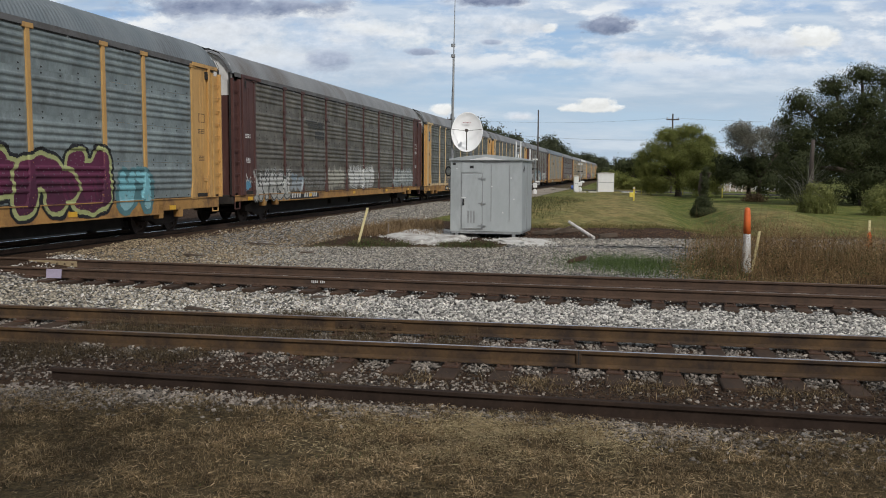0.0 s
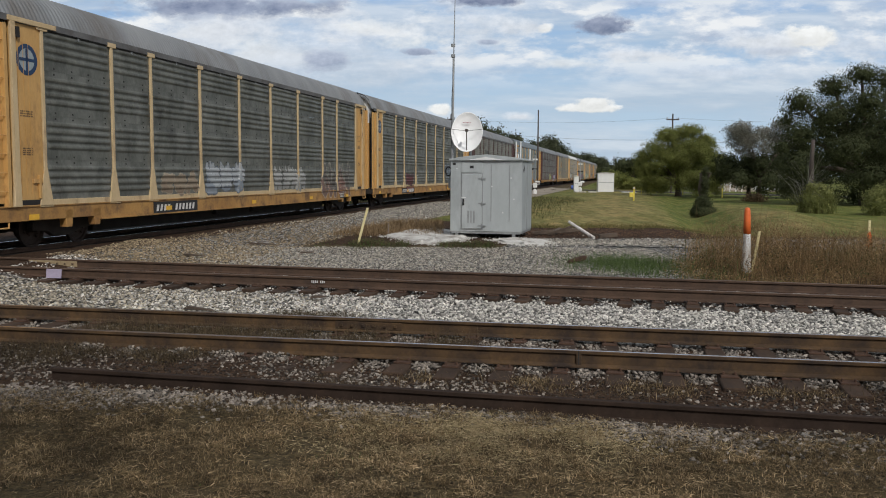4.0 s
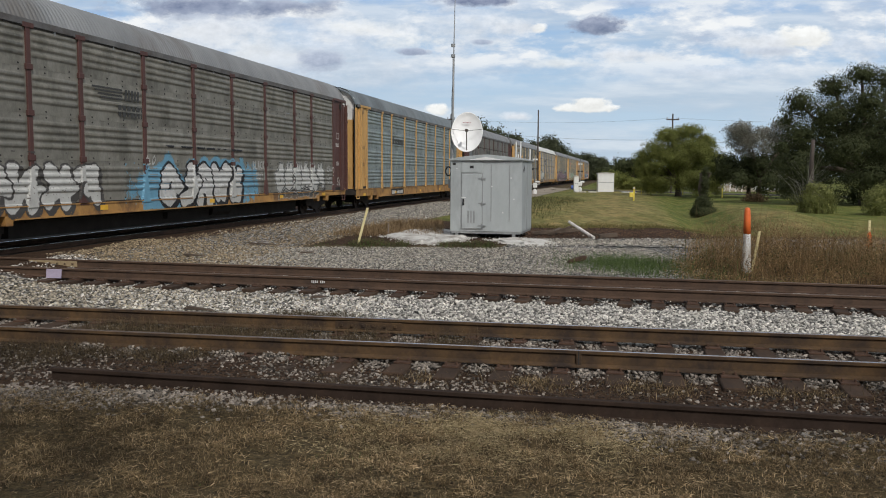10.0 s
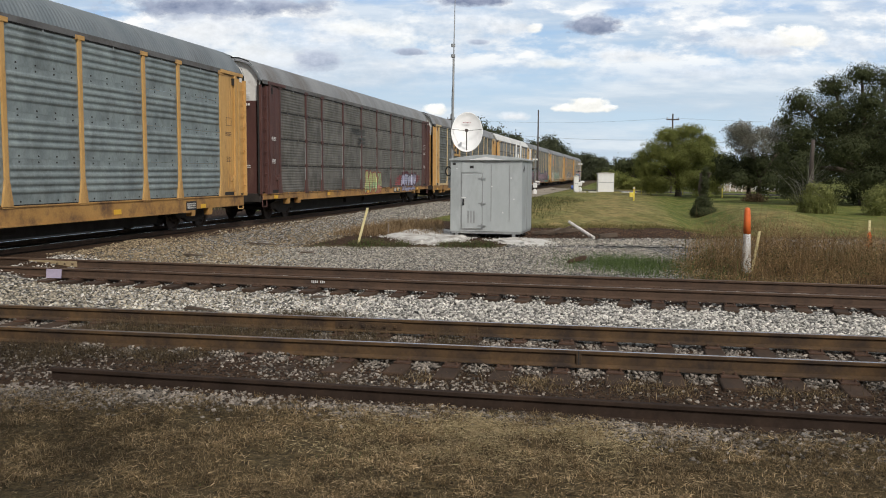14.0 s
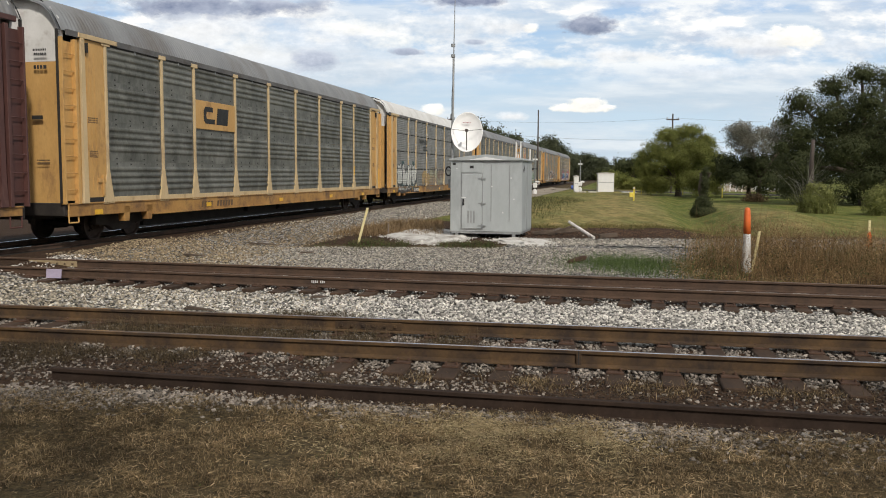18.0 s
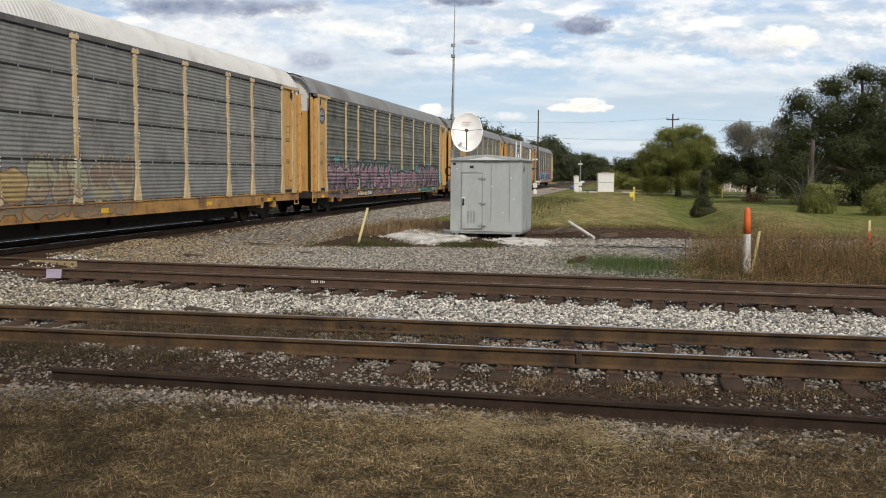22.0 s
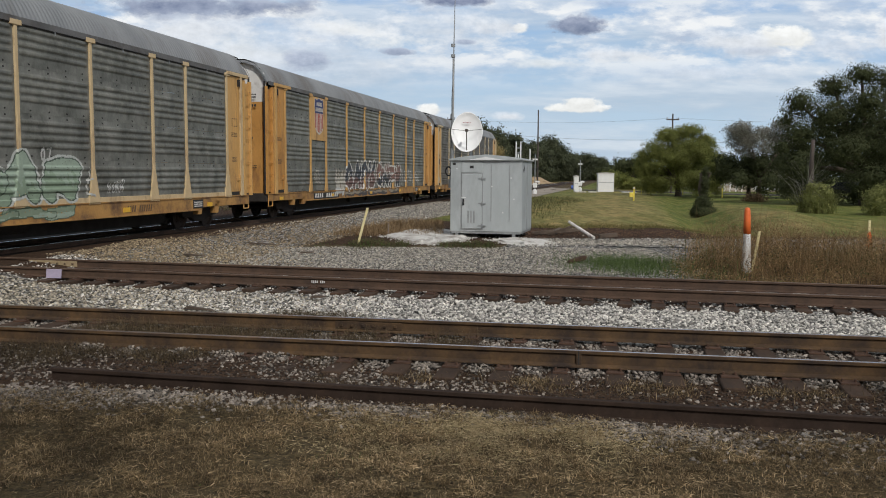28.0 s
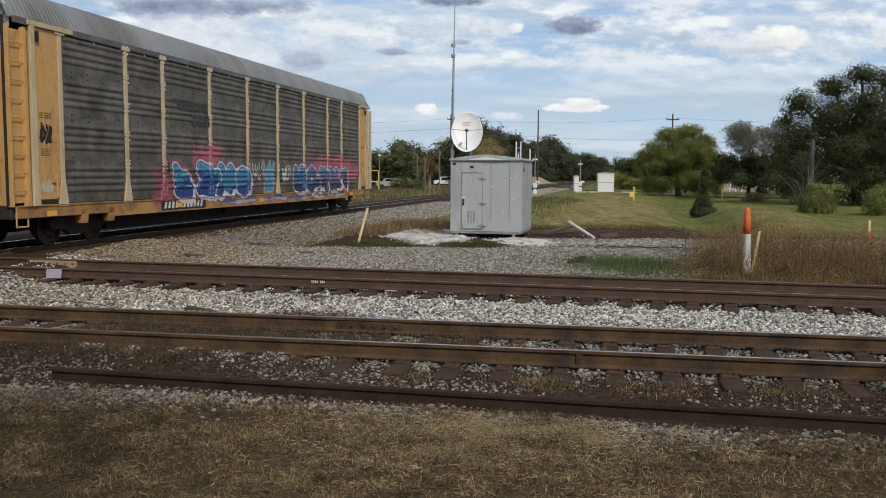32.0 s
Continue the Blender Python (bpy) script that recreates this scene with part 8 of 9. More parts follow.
def weed_height(p):
    """Weeds stand low along the rail and tall further back."""
    back = p[:, 1] - (15.8 - 0.24 * p[:, 0])
    return 0.24 + (0.64 + 0.38 * np.exp(-((p[:, 0] - 7.2) / 2.0) ** 2)) * smooth01(back, 2.4, 5.2) + 0.10 * np.sin(p[:, 0] * 2.1) * np.sin(p[:, 1] * 1.7)


def weed_green(rng, n):
    p = weed_bank(rng, n)
    return p[np.sin(p[:, 0] * 1.3 + 0.5) + np.sin(p[:, 1] * 1.1 + p[:, 0] * 0.4) + rng.normal(0, 0.4, len(p)) > 0.35]


stuff("weed_bank", "tall brown weeds beside the far track", "weeds", blades(52000, weed_bank, weed_height, 0.0030, M_WEED_BANK, 45, 0.42, 0.55))
stuff("weed_bank", "green undergrowth among brown weeds", "weeds", blades(21000, weed_green, lambda p: weed_height(p) * 0.7, 0.005, M_GREEN_BLADE, 46, 0.35, 0.5))
wp = weed_bank(np.random.default_rng(3), 9000)[:2600]
wh = weed_height(wp)
seeds = leaf_mesh("weed_heads", [(x, y, -0.3 + h * 0.55, 0.22, 0.22, h * 0.42) for (x, y), h in zip(wp, wh)], 12000, 9, 0.10, 0.016, M_WEED_BANK, 47)
stuff("weed_bank", "brown seed heads of the tall weeds", "weeds", seeds)
low = leaf_mesh("weed_leaves", [(x, y, -0.3 + h * 0.28, 0.20, 0.20, h * 0.25) for (x, y), h in list(zip(wp, wh))[::2]], 3200, 8, 0.09, 0.024, leafy("dull_weed_leaves", (0.045, 0.050, 0.018), (0.15, 0.14, 0.06), 0.3), 69)
stuff("weed_bank", "dull green leaves low in the weeds", "weeds", low)


def green_patch(rng, n):
    x, y = rng.normal(4.5, 0.85, n), rng.normal(20.4, 1.2, n)
    return np.stack([x, y], -1)[(y > 18.0 - 0.24 * x)]


stuff("grass_patch", "bright green grass patch on the gravel", "grass", blades(10000, green_patch, 0.14, 0.003, M_GREEN_BLADE, 48, 0.5, 0.6))


def shed_weeds(rng, n):
    x = np.concatenate([rng.uniform(-3.8, 2.2, n), rng.normal(-2.6, 0.5, n // 3)])
    y = np.concatenate([rng.normal(25.9, 0.45, n), rng.normal(26.2, 0.8, n // 3)])
    clump = np.sin(x * 2.2) + np.sin(x * 5 + 1) * 0.6
    return np.stack([x, y], -1)[clump + rng.normal(0, 0.6, len(x)) > 0.3]


stuff("shed_weeds", "brown and green weeds at the shed pad", "weeds", blades(9000, shed_weeds, 0.17, 0.004, M_DEAD, 49, 0.7, 0.7))
stuff("shed_weeds", "low green weeds at the shed pad", "weeds", blades(6500, shed_weeds, 0.15, 0.004, M_GREEN_BLADE, 50, 0.7, 0.6))


def lawn_edge(rng, n):
    x = rng.uniform(2.6, 13, n)
    y = 34.2 + 0.06 * x + np.abs(rng.normal(0, 1.1, n)) - 1.1 * rng.random(n) * (np.sin(x * 2.7) > 0.2)
    return np.stack([x, y], -1)


stuff("lawn_edge", "ragged grass at the edge of the lawn", "grass", blades(9000, lawn_edge, 0.13, 0.005, leafy("olive_lawn_blades", (0.07, 0.075, 0.022), (0.26, 0.22, 0.085), 0.3), 67, 0.6, 0.6))


def lawn_rough(rng, n):
    x, y = rng.uniform(2.8, 12, n), rng.uniform(40, 82, n)
    lat = lat_of(x, y)
    return np.stack([x, y], -1)[(lat > 4.2 + rng.normal(0, 0.7, n)) & (lat < 9.4)]


stuff("lawn_rough", "dull unmown weeds between lawn and tracks", "weeds", blades(9000, lawn_rough, 0.22, 0.010, leafy("dull_rough_grass", (0.05, 0.055, 0.021), (0.185, 0.168, 0.072), 0.35, None, 0.4, 0.5), 70, 0.6, 0.6))


def far_field(rng, n):
    s, lt = rng.uniform(45, 150, n), rng.uniform(18.5, 42, n)
    p = U2[None] * s[:, None] + M2[None] * lt[:, None]
    return p[np.sin(p[:, 0] * 0.9) + np.sin(p[:, 1] * 0.35 + p[:, 0] * 0.2) + rng.normal(0, 0.7, n) > -0.4]


stuff("field_weeds", "tan weedy grass beyond the main line", "weeds", blades(16000, far_field, 0.55, 0.02, leafy("dull_field_weeds", (0.085, 0.070, 0.036), (0.27, 0.22, 0.125), 0.35, None, 0.35, 0.4), 58, 0.5, 0.6))
stuff("field_weeds", "green grass beyond the main line", "weeds", blades(7000, far_field, 0.4, 0.02, M_GREEN_BLADE, 59, 0.5, 0.6))


def mid_brown(rng, n):
    x, y = rng.uniform(-4.5, 0.0, n), rng.uniform(29.5, 38, n)
    return np.stack([x, y], -1)[(lat_of(x, y) < 10.3)]


stuff("shed_weeds", "dead brown grass behind the shed", "weeds", blades(9000, mid_brown, 0.30, 0.006, M_WEED, 51, 0.5, 0.5))


def clump_plant(name, label, base, r, h, n, material, seed, droop=0.9, lean=0.32):
    """A fountain of long arching blades."""
    me = blades(n, lambda rng, k: rng.normal(0, r * 0.3, (k, 2)), h, 0.014, material, seed, lean, droop, base=0.0, loose=0.17)
    return thing(name, label, "plant", pose(*base), data=me)


pampas = thing("pampas_clump", "tall green pampas grass clump on the lawn", "plant", pose(21.3, 49, -0.5))
part("blade_tuft", blades(3600, lambda rng, k: rng.normal(0, 0.34, (k, 2)), 1.35, 0.014, M_BUSH, 52, 0.16, 0.9, base=0.0, loose=0.2), None, pampas)
part("foliage", leaf_mesh("foliage", [(0, 0, 0.6, 0.85, 0.8, 0.65), (0.05, 0, 1.25, 0.72, 0.7, 0.62), (-0.1, 0, 1.7, 0.42, 0.4, 0.3)], 620, 16, 0.12, 0.075, M_BUSH, 71, core=0.4), None, pampas)
bush = thing("lawn_bush", "broad yellow-green bush on the lawn", "bush", pose(25.1, 47.5, -0.45))
part("foliage", leaf_mesh("foliage", [(0, 0, 1.1, 1.5, 1.2, 1.1), (0.8, 0, 1.7, 1.2, 1.0, 0.8), (-0.9, 0, 1.0, 1.0, 0.9, 0.9), (-0.6, 0, 0.4, 1.2, 0.9, 0.5)], 1300, 16, 0.14, 0.055, M_BUSH, 53), None, bush)
part("stem", Shape().tube([(0, 0, -0.2), (0.1, 0, 0.6), (0.3, 0.1, 1.4)], [0.06, 0.045, 0.02], 7), M_BARK, bush)
part("stem", Shape().tube([(0, 0, -0.2), (-0.2, 0, 0.5), (-0.6, 0.1, 1.1)], [0.05, 0.04, 0.02], 7), M_BARK, bush)
clump_plant("tall_reeds", "few tall arching reeds beside the dead trunk", (20.9, 49.5, -0.45), 0.4, 3.3, 110, M_SPARSE, 54, 1.0, 0.25)


def hedge(name, label, blobs, clumps, leaves, spread, leaf, material, seed, kind="stuff", core=0.4):
    return tagged(new(name, leaf_mesh(name, blobs, clumps, leaves, spread, leaf, material, seed, core=core)), label, "shrubs", kind=kind)


hedge("roadside_brush", "tall yellow-green grass along the crossing road", [(24.2 + k * 0.9, 128 + (k % 3), 0.9 + 0.5 * math.sin(k) - 0.07 * k, 1.4, 1.5, 1.3) for k in range(10)], 900, 14, 0.35, 0.14, M_ROUND, 55)
hedge("roadside_brush", "low green bushes beyond the main line", [(-6.3 + 0.95 * k, 116 + (k % 2), 0.6 + 0.25 * math.sin(k * 1.7), 1.0, 0.9, 0.85) for k in range(4)] + [(-12.5 - 1.4 * k, 122, 0.5, 1.2, 1.0, 0.9) for k in range(3)], 420, 13, 0.25, 0.11, M_WOODS_GREEN, 72)
hedge("lawn_shrub", "low brown shrub on the lawn", [(26.0, 72, -0.1, 1.0, 0.8, 0.5)], 80, 14, 0.15, 0.08, M_WEED, 56)

# ---- distant woods ----
rnd = random.Random(21)
wb = []
for k in range(120):       # the wood behind the main line, sinking towards the vanishing track
    f = k / 119
    x, y = 4 + 62 * f ** 1.15, 165 + 190 * f
    h = 12.6 - 4.0 * f + 3.4 * math.exp(-((f - 0.53) / 0.07) ** 2) + rnd.uniform(-1.6, 1.2)
    for z in (2.0, h * 0.45, h * 0.72):
        wb.append((x + rnd.uniform(-2, 2), y + rnd.uniform(-3, 8), z, 3.2, 3.0, h - z if z > h * 0.6 else 2.8))
hedge("far_woods", "dark mixed woodland beyond the main line", wb, 11000, 12, 0.55, 0.26, M_WOODS, 61, core=1.6)
wb = []
for k in range(60):
    f = k / 59
    x, y = -75 + 82 * f, 150 + 30 * f
    h = 7.9 + 1.9 * math.sin(k * 0.83) + rnd.uniform(-1.0, 1.0)
    for z in (1.6, h * 0.45, h * 0.72):
        wb.append((x + rnd.uniform(-2, 2), y + rnd.uniform(-3, 6), z, 2.8, 2.8, h - z if z > h * 0.6 else 2.4))
hedge("far_woods", "green and bare-limbed trees behind the train", wb, 6500, 12, 0.5, 0.24, M_WOODS_GREEN, 62, core=1.4)
wb = []
for k in range(60):
    f = k / 59
    x, y = 45 + 140 * f, 330 - 190 * f
    h = 5.2 + 3.3 * float(smooth01(f, 0.12, 0.3)) + rnd.uniform(-2, 1.5)
    for z in (1.6, h * 0.5, h * 0.75):
        wb.append((x + rnd.uniform(-3, 3), y + rnd.uniform(-3, 10), z, 4.0, 4.0, max(1.5, h - z)))
hedge("far_woods", "dark woodland beyond the lawn", wb, 5200, 12, 0.7, 0.30, M_OAK, 63, core=1.2)
tan_tree = build_tree("bare_tree", "tan half-bare tree behind the shed", (5.8, 120, -0.3), blob_cloud(14, 7, 0, 5.0, 1.9, 2.0, 2, 1.2), 0.22, 2.0, leafy("tan_autumn_leaves", (0.26, 0.21, 0.085), (0.46, 0.37, 0.18), 0.45), 800, 12, 0.34, 0.11, 64)

# palm behind the main line
palm = thing("palm_tree", "small palm with drooping dry fronds", "palm tree", pose(-1.95, 121, -0.3))
part("trunk", Shape().tube([(0, 0, -0.2), (0.05, 0, 1.6), (0, 0, 2.8)], [0.25, 0.2, 0.22], 9), M_WOOD, palm)
part("crown", blades(420, lambda rng, k: rng.normal(0, 0.12, (k, 2)), 2.3, 0.05, leafy("dry_palm_fronds", (0.17, 0.12, 0.05), (0.40, 0.28, 0.14)), 65, 0.9, 1.0, base=2.7), None, palm)

# shade tree behind the viewer, whose crown shades the verge
build_tree("shade_tree", "broad spreading shade tree over the verge", (2.0, -7.0, -0.3),
           [(0, 0, 7.4, 3.6, 3.0, 1.6), (-4.5, 1.0, 7.2, 3.2, 2.8, 1.5), (4.5, 1.0, 7.4, 3.4, 2.8, 1.5), (-2.9, 4.0, 6.8, 2.0, 1.8, 0.9), (-3.0, 6.4, 6.8, 2.0, 1.5, 0.7), (-4.4, 8.4, 6.6, 1.6, 1.4, 0.6), (-5.5, 5.0, 6.7, 2.8, 2.2, 1.1), (7.5, 4.5, 7.0, 2.8, 2.4, 1.2), (6.9, 8.4, 6.4, 1.7, 1.0, 0.5), (2.8, 2.5, 7.0, 2.6, 0.9, 0.5)],
           0.45, 4.0, M_OAK, 830, 16, 0.38, 0.12, 66)

# ---- the far crossing ----
def utility_pole(base, h, arm, label, lean=0.0):
    p = thing("utility_pole", label, "utility pole", pose(*base, 0, lean, 0), group="utility poles")
    part("pole", Shape().tube([(0, 0, -0.3), (0, 0, h)], [0.13, 0.085], 9), M_POLE, p)
    if arm:
        part("crossarm", Shape().box(-arm, arm, -0.06, 0.06, h - 0.75, h - 0.62), M_POLE, p)
        for k in (-0.9, 0.0, 0.9):
            part("insulator", Shape().tube([(k * arm, 0, h - 0.62), (k * arm, 0, h - 0.42)], 0.05, 6), M_STEEL, p)
    return p


utility_pole((13.1, 120, -0.2), 11.0, 0, "dark bare utility pole by the main line")
utility_pole((27.75, 105, -0.2), 9.5, 0.75, "dark utility pole with crossarm behind a tree")
utility_pole((31.6, 160, -0.2), 5.5, 0.3, "distant dark utility pole")
utility_pole((1.0, 118, -0.2), 10.2, 0.5, "dark utility pole behind the radio mast")
for x, y, h in ((-3.65, 120, 4.9), (-2.55, 119, 4.4), (-0.55, 120, 5.5)):
    thing("wood_post", "pale weathered wooden post by the road", "post", pose(x, y, -0.3), group="roadside posts", data=mesh_of("wood_post", Shape().tube([(0, 0, -0.2), (0, 0, h)], 0.085, 8), M_WOOD))


yard_light = thing("yard_light", "pale yard light on a wooden post", "lamp post", pose(-8.9, 120, -0.3))
part("post", Shape().tube([(0, 0, -0.2), (0, 0, 5.5)], [0.10, 0.08], 8), M_WOOD, yard_light)
part("lamp_head", Shape().prism([(-0.20, 4.62), (0.20, 4.62), (0.16, 4.85), (-0.14, 4.85)], 1, -0.16, 0.16), M_WHITE, yard_light, bevel=0.03)
part("arm", Shape().tube([(0, 0, 5.35), (-0.35, 0, 5.45)], 0.035, 6), M_STEEL, yard_light)
pipe_gate = thing("pipe_gate", "yellow pipe gate frame across a yard entrance", "gate", pose(-11.2, 118, -0.3))
for k in (0.0, 2.3):
    part("gate_post", Shape().tube([(k, 0, -0.2), (k, 0, 2.7)], 0.045, 8), M_SAFETY_YELLOW, pipe_gate)
part("crossbar", Shape().tube([(0, 0, 2.62), (2.3, 0, 2.62)], 0.04, 8), M_SAFETY_YELLOW, pipe_gate)
part("lower_bar", Shape().tube([(0, 0, 1.1), (2.3, 0, 1.1)], 0.05, 8), M_WHITE, pipe_gate)


def wire(points, r, label):
    pts = []
    for a, c in zip(points[:-1], points[1:]):
        a, c = Vector(a), Vector(c)
        for k in range(9):
            t = k / 8
            p = a.lerp(c, t)
            p.z -= 1.1 * 4 * t * (1 - t) * (a - c).length / 60
            pts.append(p)
    tagged(new("power_line", mesh_of("power_line", Shape().tube(pts, r, 5), M_CABLE)), label, "power line")


wire([(-60, 119, 9.6), (1.0, 118, 9.4), (27.75, 105, 8.8), (75, 88, 8.6)], 0.008, "thin power line between the poles")
wire([(-60, 119, 8.3), (1.0, 118, 8.1), (27.75, 105, 6.2), (75, 88, 6.0)], 0.013, "thick telephone cable between the poles")


def box_house(name, label, x, y, w, d, h, mat, category="shelter"):
    b = thing(name, label, category, pose(x, y, -0.3))
    part("body", Shape().box(0, w, 0, d, 0, h), mat, b, bevel=0.03)
    part("roof", Shape().prism([(-0.08, h), (w + 0.08, h), (w + 0.08, h + 0.08), (w / 2, h + 0.16), (-0.08, h + 0.08)], 1, -0.08, d + 0.08), M_CONCRETE, b)
    part("panel_seam", Shape().box(0.06, w - 0.06, -0.015, 0, h * 0.52, h * 0.55), M_STEEL, b)
    return b


box_house("relay_shelter", "white metal relay shelter at the road crossing", 19.75, 110, 2.05, 0.9, 2.35, M_WHITE)
cab = box_house("signal_cabinet", "slim white signal cabinet at the crossing", 17.0, 112, 0.62, 0.6, 1.95, M_WHITE, "cabinet")
for x, w in ((16.3, 1.3), (18.0, 1.1), (22.1, 1.7)):
    thing("concrete_slab", "flat white concrete slab in the grass", "slab", pose(x, 106, -0.3), data=mesh_of("concrete_slab", Shape().box(0, w, 0, 1.2, 0, 0.14), M_CONCRETE, bevel=0.02))


def crossing_signal(x, y, h):
    s = thing("crossing_signal", "white railway crossing signal mast", "signal", pose(x, y, -0.3), group="crossing signals")
    part("mast", Shape().tube([(0, 0, 0), (0, 0, h)], 0.06, 8), M_STEEL, s)
    part("base", Shape().lathe([(0.25, 0), (0.25, 0.4), (0.1, 0.6)], 10), M_WHITE, s)
    part("light_bar", Shape().box(-0.3, 0.3, -0.04, 0.04, h * 0.63, h * 0.655), M_INK, s)
    for k in (-0.26, 0.26):
        part("lamp_hood", Shape().tube([(k, -0.12, h * 0.64), (k, 0.05, h * 0.64)], 0.11, 10), M_INK, s)
    part("crossbuck", Shape().box(-0.28, 0.28, -0.03, 0.0, h * 0.86, h * 0.90), M_WHITE, s)
    part("counterweight", Shape().box(0.05, 0.55, -0.06, 0.06, h * 0.30, h * 0.34), M_WHITE, s)
    part("gate_motor", Shape().box(-0.22, 0.22, -0.30, -0.06, 0.75, 1.25), M_WHITE, s, bevel=0.02)
    part("gate_arm", Shape().prism([(-0.9, 0.95), (0.5, 1.12), (0.5, 1.20), (-0.9, 1.02)], 1, -0.36, -0.31), M_WHITE, s)
    part("bell", Shape().lathe([(0.0, h), (0.10, h + 0.02), (0.10, h + 0.10), (0.0, h + 0.14)], 10), M_INK, s)


crossing_signal(18.1, 114, 4.1)
crossing_signal(10.2, 96, 4.4)
thing("blue_barrel", "blue plastic drum by the tracks", "drum", pose(19.0, 128, -0.3), data=mesh_of("blue_barrel", Shape().tube([(0, 0, 0.3), (0.9, 0, 0.35)], 0.33, 12), paint((0.06, 0.12, 0.40))))
mk = thing("yellow_marker", "yellow utility marker post with box", "marker post", pose(15.8, 71.9, -0.3))
part("post", Shape().tube([(0.12, 0, 0), (0.12, 0, 1.08)], 0.07, 8), M_SAFETY_YELLOW, mk)
part("box", Shape().box(-0.24, 0.06, -0.12, 0.12, 0.36, 0.74), M_SAFETY_YELLOW, mk, bevel=0.02)
part("cap", Shape().tube([(0.12, 0, 1.08), (0.12, 0, 1.18)], 0.075, 8), M_WHITE, mk)
for x, y in ((26.9, 83), (22.6, 98), (23.4, 98), (20.9, 94), (26.2, 97), (27.0, 97)):
    thing("yellow_bollard", "thin yellow marker post on the lawn", "marker post", pose(x, y, -0.3), group="yellow bollards", data=mesh_of("yellow_bollard", Shape().tube([(0, 0, 0), (0, 0, 0.95)], 0.05, 7), M_SAFETY_YELLOW))

# crossing road and its kerbed verge
M_ASPHALT = surf("worn_asphalt", (0.05, 0.048, 0.046), (0.085, 0.08, 0.076), 0.6, 0.9, fine=0.2, fine_scale=20, bump=0.3)
road = Shape()
line_pts = [(19.0, 122), (22.0, 118), (32.0, 101), (46.0, 84), (70, 62), (95, 45)]
for (ax, ay), (bx, by) in zip(line_pts[:-1], line_pts[1:]):
    road.add([(ax, ay - 2.8, -0.2), (bx, by - 2.8, -0.2), (bx, by + 2.8, -0.2), (ax, ay + 2.8, -0.2), (ax, ay - 2.9, -0.36), (bx, by - 2.9, -0.36)], [(0, 1, 2, 3), (4, 5, 1, 0)])
tagged(new("road", mesh_of("road", road, M_ASPHALT)), "narrow asphalt road beyond the lawn", "road", kind="structure")

track_bed = []
for s in np.arange(80, 137, 3.0):
    for lt in (9.3, 10.0, 10.8, 11.6, 12.5):
        p = U2 * s + M2 * lt
        track_bed.append((p[0], p[1], float(ground_z(p[0], p[1])) + 0.04))
k = len(track_bed) // 5
me = fast_mesh("service_track", np.array(track_bed), np.array([(5 * i + j, 5 * i + 5 + j, 5 * i + 6 + j, 5 * i + 1 + j) for i in range(k - 1) for j in range(4)]), [surf("pale_packed_gravel", (0.25, 0.215, 0.165), (0.38, 0.33, 0.265), 0.7, 0.95, fine=0.2, fine_scale=9, bump=0.3, c3=(0.14, 0.115, 0.09), wear=0.4, wear_scale=0.3)])
tagged(new("service_track", me), "pale packed gravel track beside the main line", "road", kind="structure")

# low house with a porch and a white fence seen under the trees
house = thing("house", "low tan house with white porch rail under trees", "house", pose(37, 118, -0.3))
part("wall", Shape().box(0, 9, 0, 6, 0, 2.4), surf("tan_siding", (0.30, 0.25, 0.19), (0.38, 0.32, 0.25), 1, 0.8), house)
part("roof", Shape().prism([(-0.4, 2.4), (9.4, 2.4), (8.2, 3.7), (0.8, 3.7)], 1, -0.6, 6.6), surf("brown_shingle_roof", (0.09, 0.07, 0.06), (0.14, 0.11, 0.09), 1, 0.9), house)
for k in (1.0, 3.2, 6.4):
    part("window", Shape().box(k, k + 0.9, -0.04, 0.02, 1.0, 2.0), M_INK, house)
for k in range(9):
    part("porch_post", Shape().box(-3.2 + k * 0.8, -3.1 + k * 0.8, -2.0, -1.9, 0, 1.5), M_WHITE, house)
part("porch_rail", Shape().box(-3.2, 3.3, -2.0, -1.9, 0.9, 1.0).box(-3.2, 3.3, -2.0, -1.9, 0.35, 0.42), M_WHITE, house)


def build_vehicle(name, label, paint_mat, van=False):
    v = thing(name, label, "car")
    prof = [(-2.2, 0.35), (-2.25, 0.75), (-2.1, 1.0), (-1.2, 1.05), (-0.75, 1.5 + 0.25 * van), (0.9 + 0.6 * van, 1.52 + 0.25 * van), (1.5 + 0.3 * van, 1.08), (2.15, 1.0), (2.25, 0.7), (2.2, 0.35)]
    part("body", Shape().prism(prof, 1, -0.85, 0.85), paint_mat, v, bevel=0.05)
    part("windows", Shape().prism([(-0.98, 1.1), (-0.68, 1.42 + 0.2 * van), (0.85 + 0.5 * van, 1.44 + 0.2 * van), (1.25 + 0.3 * van, 1.1)], 1, -0.865, 0.865), M_GLASS, v)
    for x in (-1.4, 1.4):
        for y in (-0.8, 0.8):
            part("wheel", Shape().tube([(x, y - 0.1, 0.33), (x, y + 0.1, 0.33)], 0.33, 14), M_INK, v)
    for x in (-2.24, 2.2):
        part("lamp", Shape().box(x, x + 0.05, -0.75, -0.45, 0.62, 0.78), M_WHITE, v)
    return v


M_GLASS = surf("dark_tinted_glass", (0.015, 0.018, 0.02), (0.02, 0.024, 0.026), 2, 0.08, fine=0.0, bump=0.0)
parked = build_vehicle("parked_car", "white parked car half hidden by trees", M_WHITE)
parked.matrix_basis = pose(40.5, 106, -0.25, 0, 0, -40)
parked = build_vehicle("parked_van", "white parked van beyond the main line", M_WHITE, True)
parked.matrix_basis = pose(0.3, 168, -0.35, 0, 0, 10)
parked = build_vehicle("parked_car", "silver parked car beyond the main line", M_STEEL)
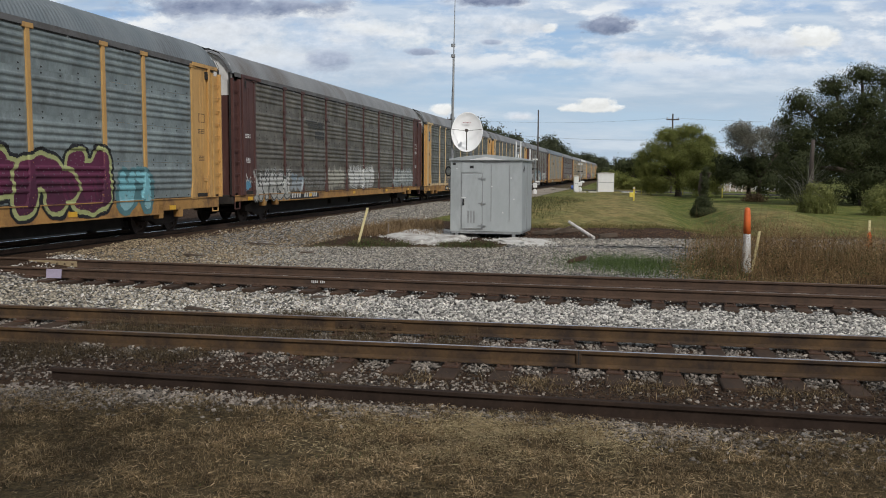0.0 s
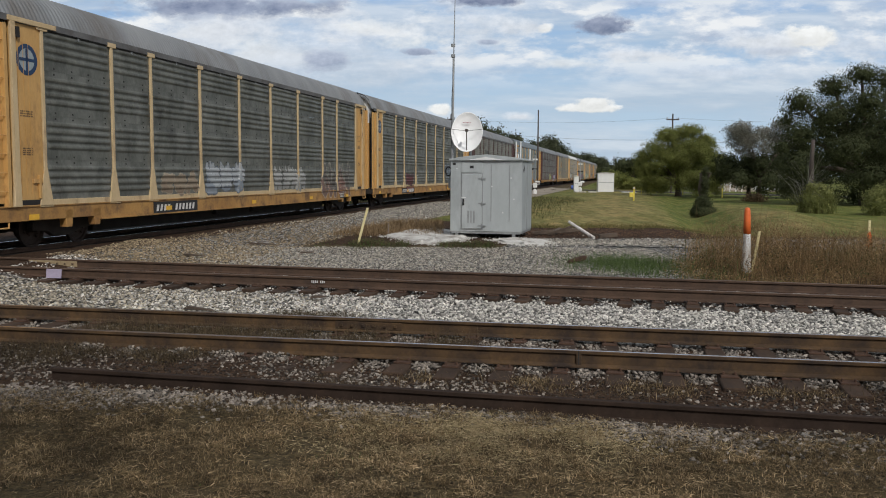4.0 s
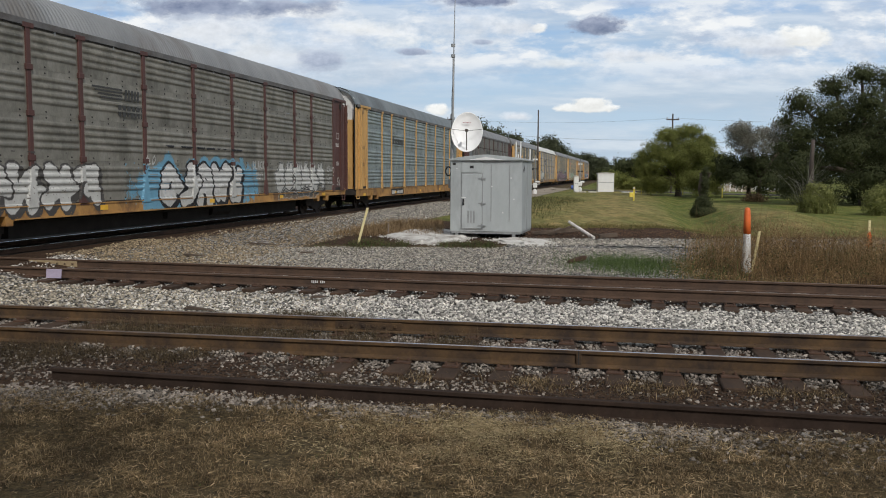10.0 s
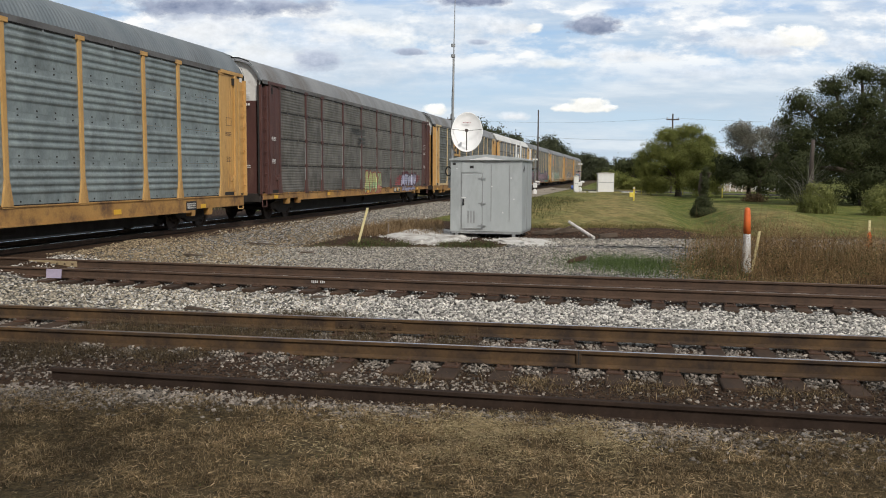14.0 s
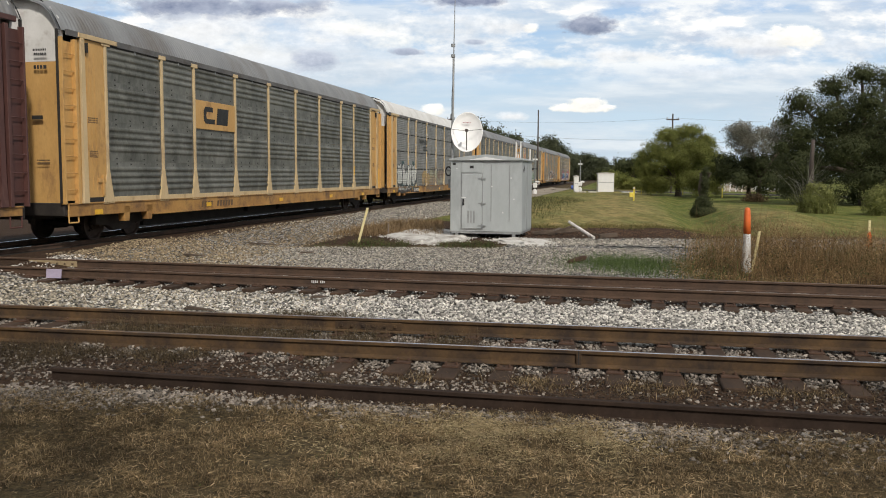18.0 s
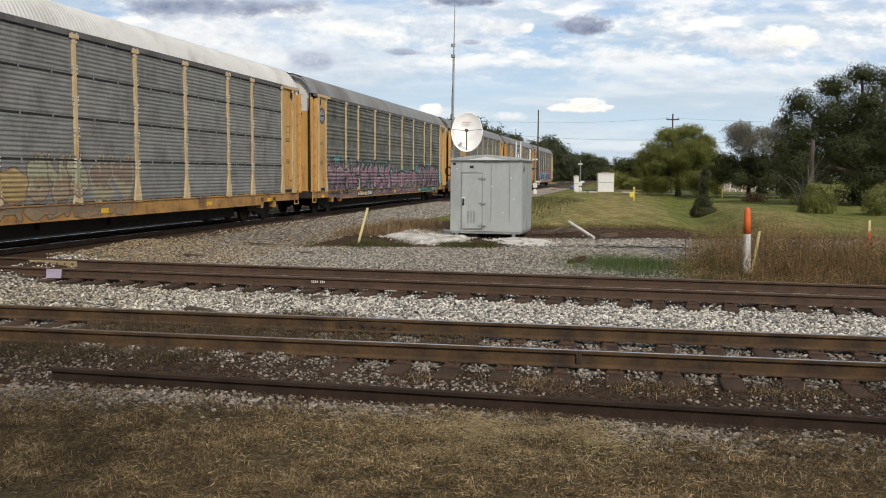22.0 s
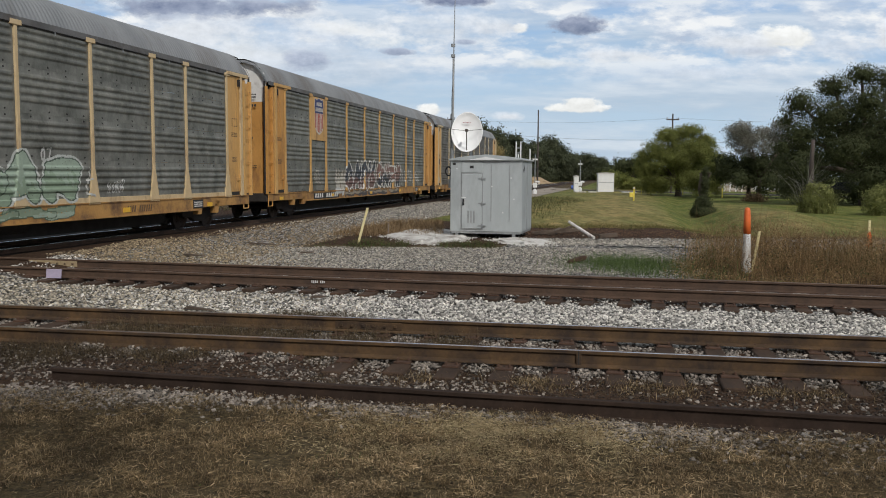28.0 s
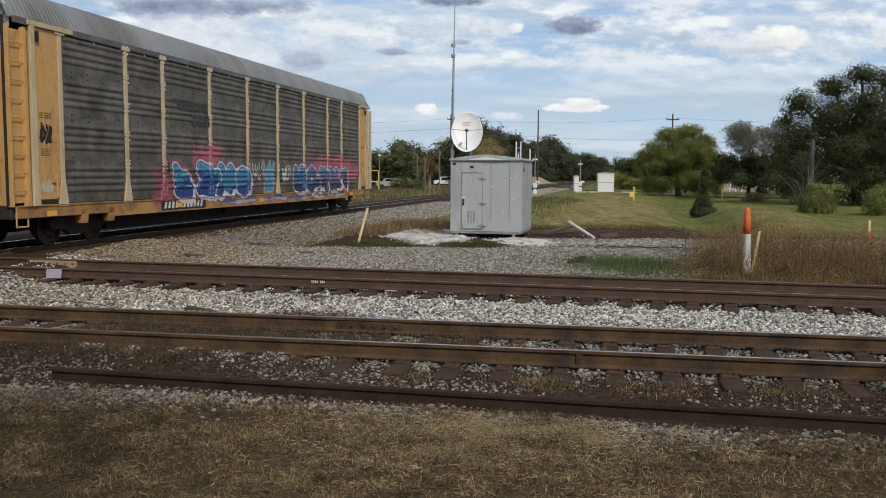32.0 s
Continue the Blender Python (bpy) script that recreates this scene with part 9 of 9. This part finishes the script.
parked.matrix_basis = pose(-8.0, 130, -0.3, 0, 0, 12)

passing_car = build_vehicle("passing_car", "dark saloon car driving along the far road", surf("dark_car_paint", (0.02, 0.02, 0.025), (0.03, 0.03, 0.035), 2, 0.25, fine=0.0, bump=0.0))
CAR_PATH = [(0.0, 88.0, 49.0, -40), (15.0, 68.0, 63.5, -42), (27.0, 46.5, 83.4, -50), (29.3, 36.5, 95.5, -51), (30.1, 34.4, 98.1, -53), (30.9, 32.5, 100.5, -55), (32.0, 30.65, 103.3, -58)]

# bank of sandy soil beyond the tracks
bx, by = np.meshgrid(np.linspace(15.0, 27.0, 40), np.linspace(201, 209, 16))
u, w = (bx - 15.0) / 12.0, (by - 201) / 8.0
bank = 1.75 * smooth01(u, 0, 0.25) * (1 - smooth01(u, 0.62, 1.0)) * smooth01(w, 0, 0.55) * (1 - smooth01(w, 0.7, 1.0))
bank = bank * (0.85 + 0.15 * np.sin(bx * 2.1) * np.cos(by * 1.7 + bx)) + 0.06 * np.sin(bx * 5 + by * 3)
k = np.arange(bx.size).reshape(bx.shape)
me = fast_mesh("sand_bank", np.stack([bx, by, ground_z(bx, by) - 0.05 + bank], -1).reshape(-1, 3), np.stack([k[:-1, :-1], k[:-1, 1:], k[1:, 1:], k[1:, :-1]], -1).reshape(-1, 4),
               [surf("sandy_soil", (0.33, 0.235, 0.135), (0.46, 0.345, 0.21), 0.8, 0.95, fine=0.2, c3=(0.20, 0.15, 0.08), wear=0.42, wear_scale=0.5)], smooth=True)
thing("sand_bank", "pale orange sandy bank beyond the tracks", "sand", data=me)

# ---- a flying insect ----
bird = thing("flying_insect", "small dark insect in flight", "insect")
part("body", Shape().tube([(-0.010, 0, 0), (-0.004, 0, 0.001), (0.006, 0, 0.001), (0.012, 0, 0)], [0.001, 0.0032, 0.0034, 0.001], 8), M_INK, bird, smooth=True)
for sy in (-1, 1):
    part("wing", Shape().add([(0.004, sy * 0.002, 0.003), (-0.008, sy * 0.012, 0.006), (-0.011, sy * 0.009, 0.005), (-0.002, sy * 0.002, 0.003)], [(0, 1, 2, 3)]), M_CABLE, bird)
BIRD_PATH = [(0.0, (2.6, 3.8, 4.2), 20), (18.7, (1.7, 4.0, 3.4), 20), (18.87, (0.93, 4.0, 2.83), 200), (19.0, (0.29, 4.0, 2.427), 200), (19.13, (-0.48, 4.0, 2.83), 160), (19.3, (-1.4, 4.0, 3.5), 160), (32.0, (-3.0, 4.5, 4.6), 160)]

motions()
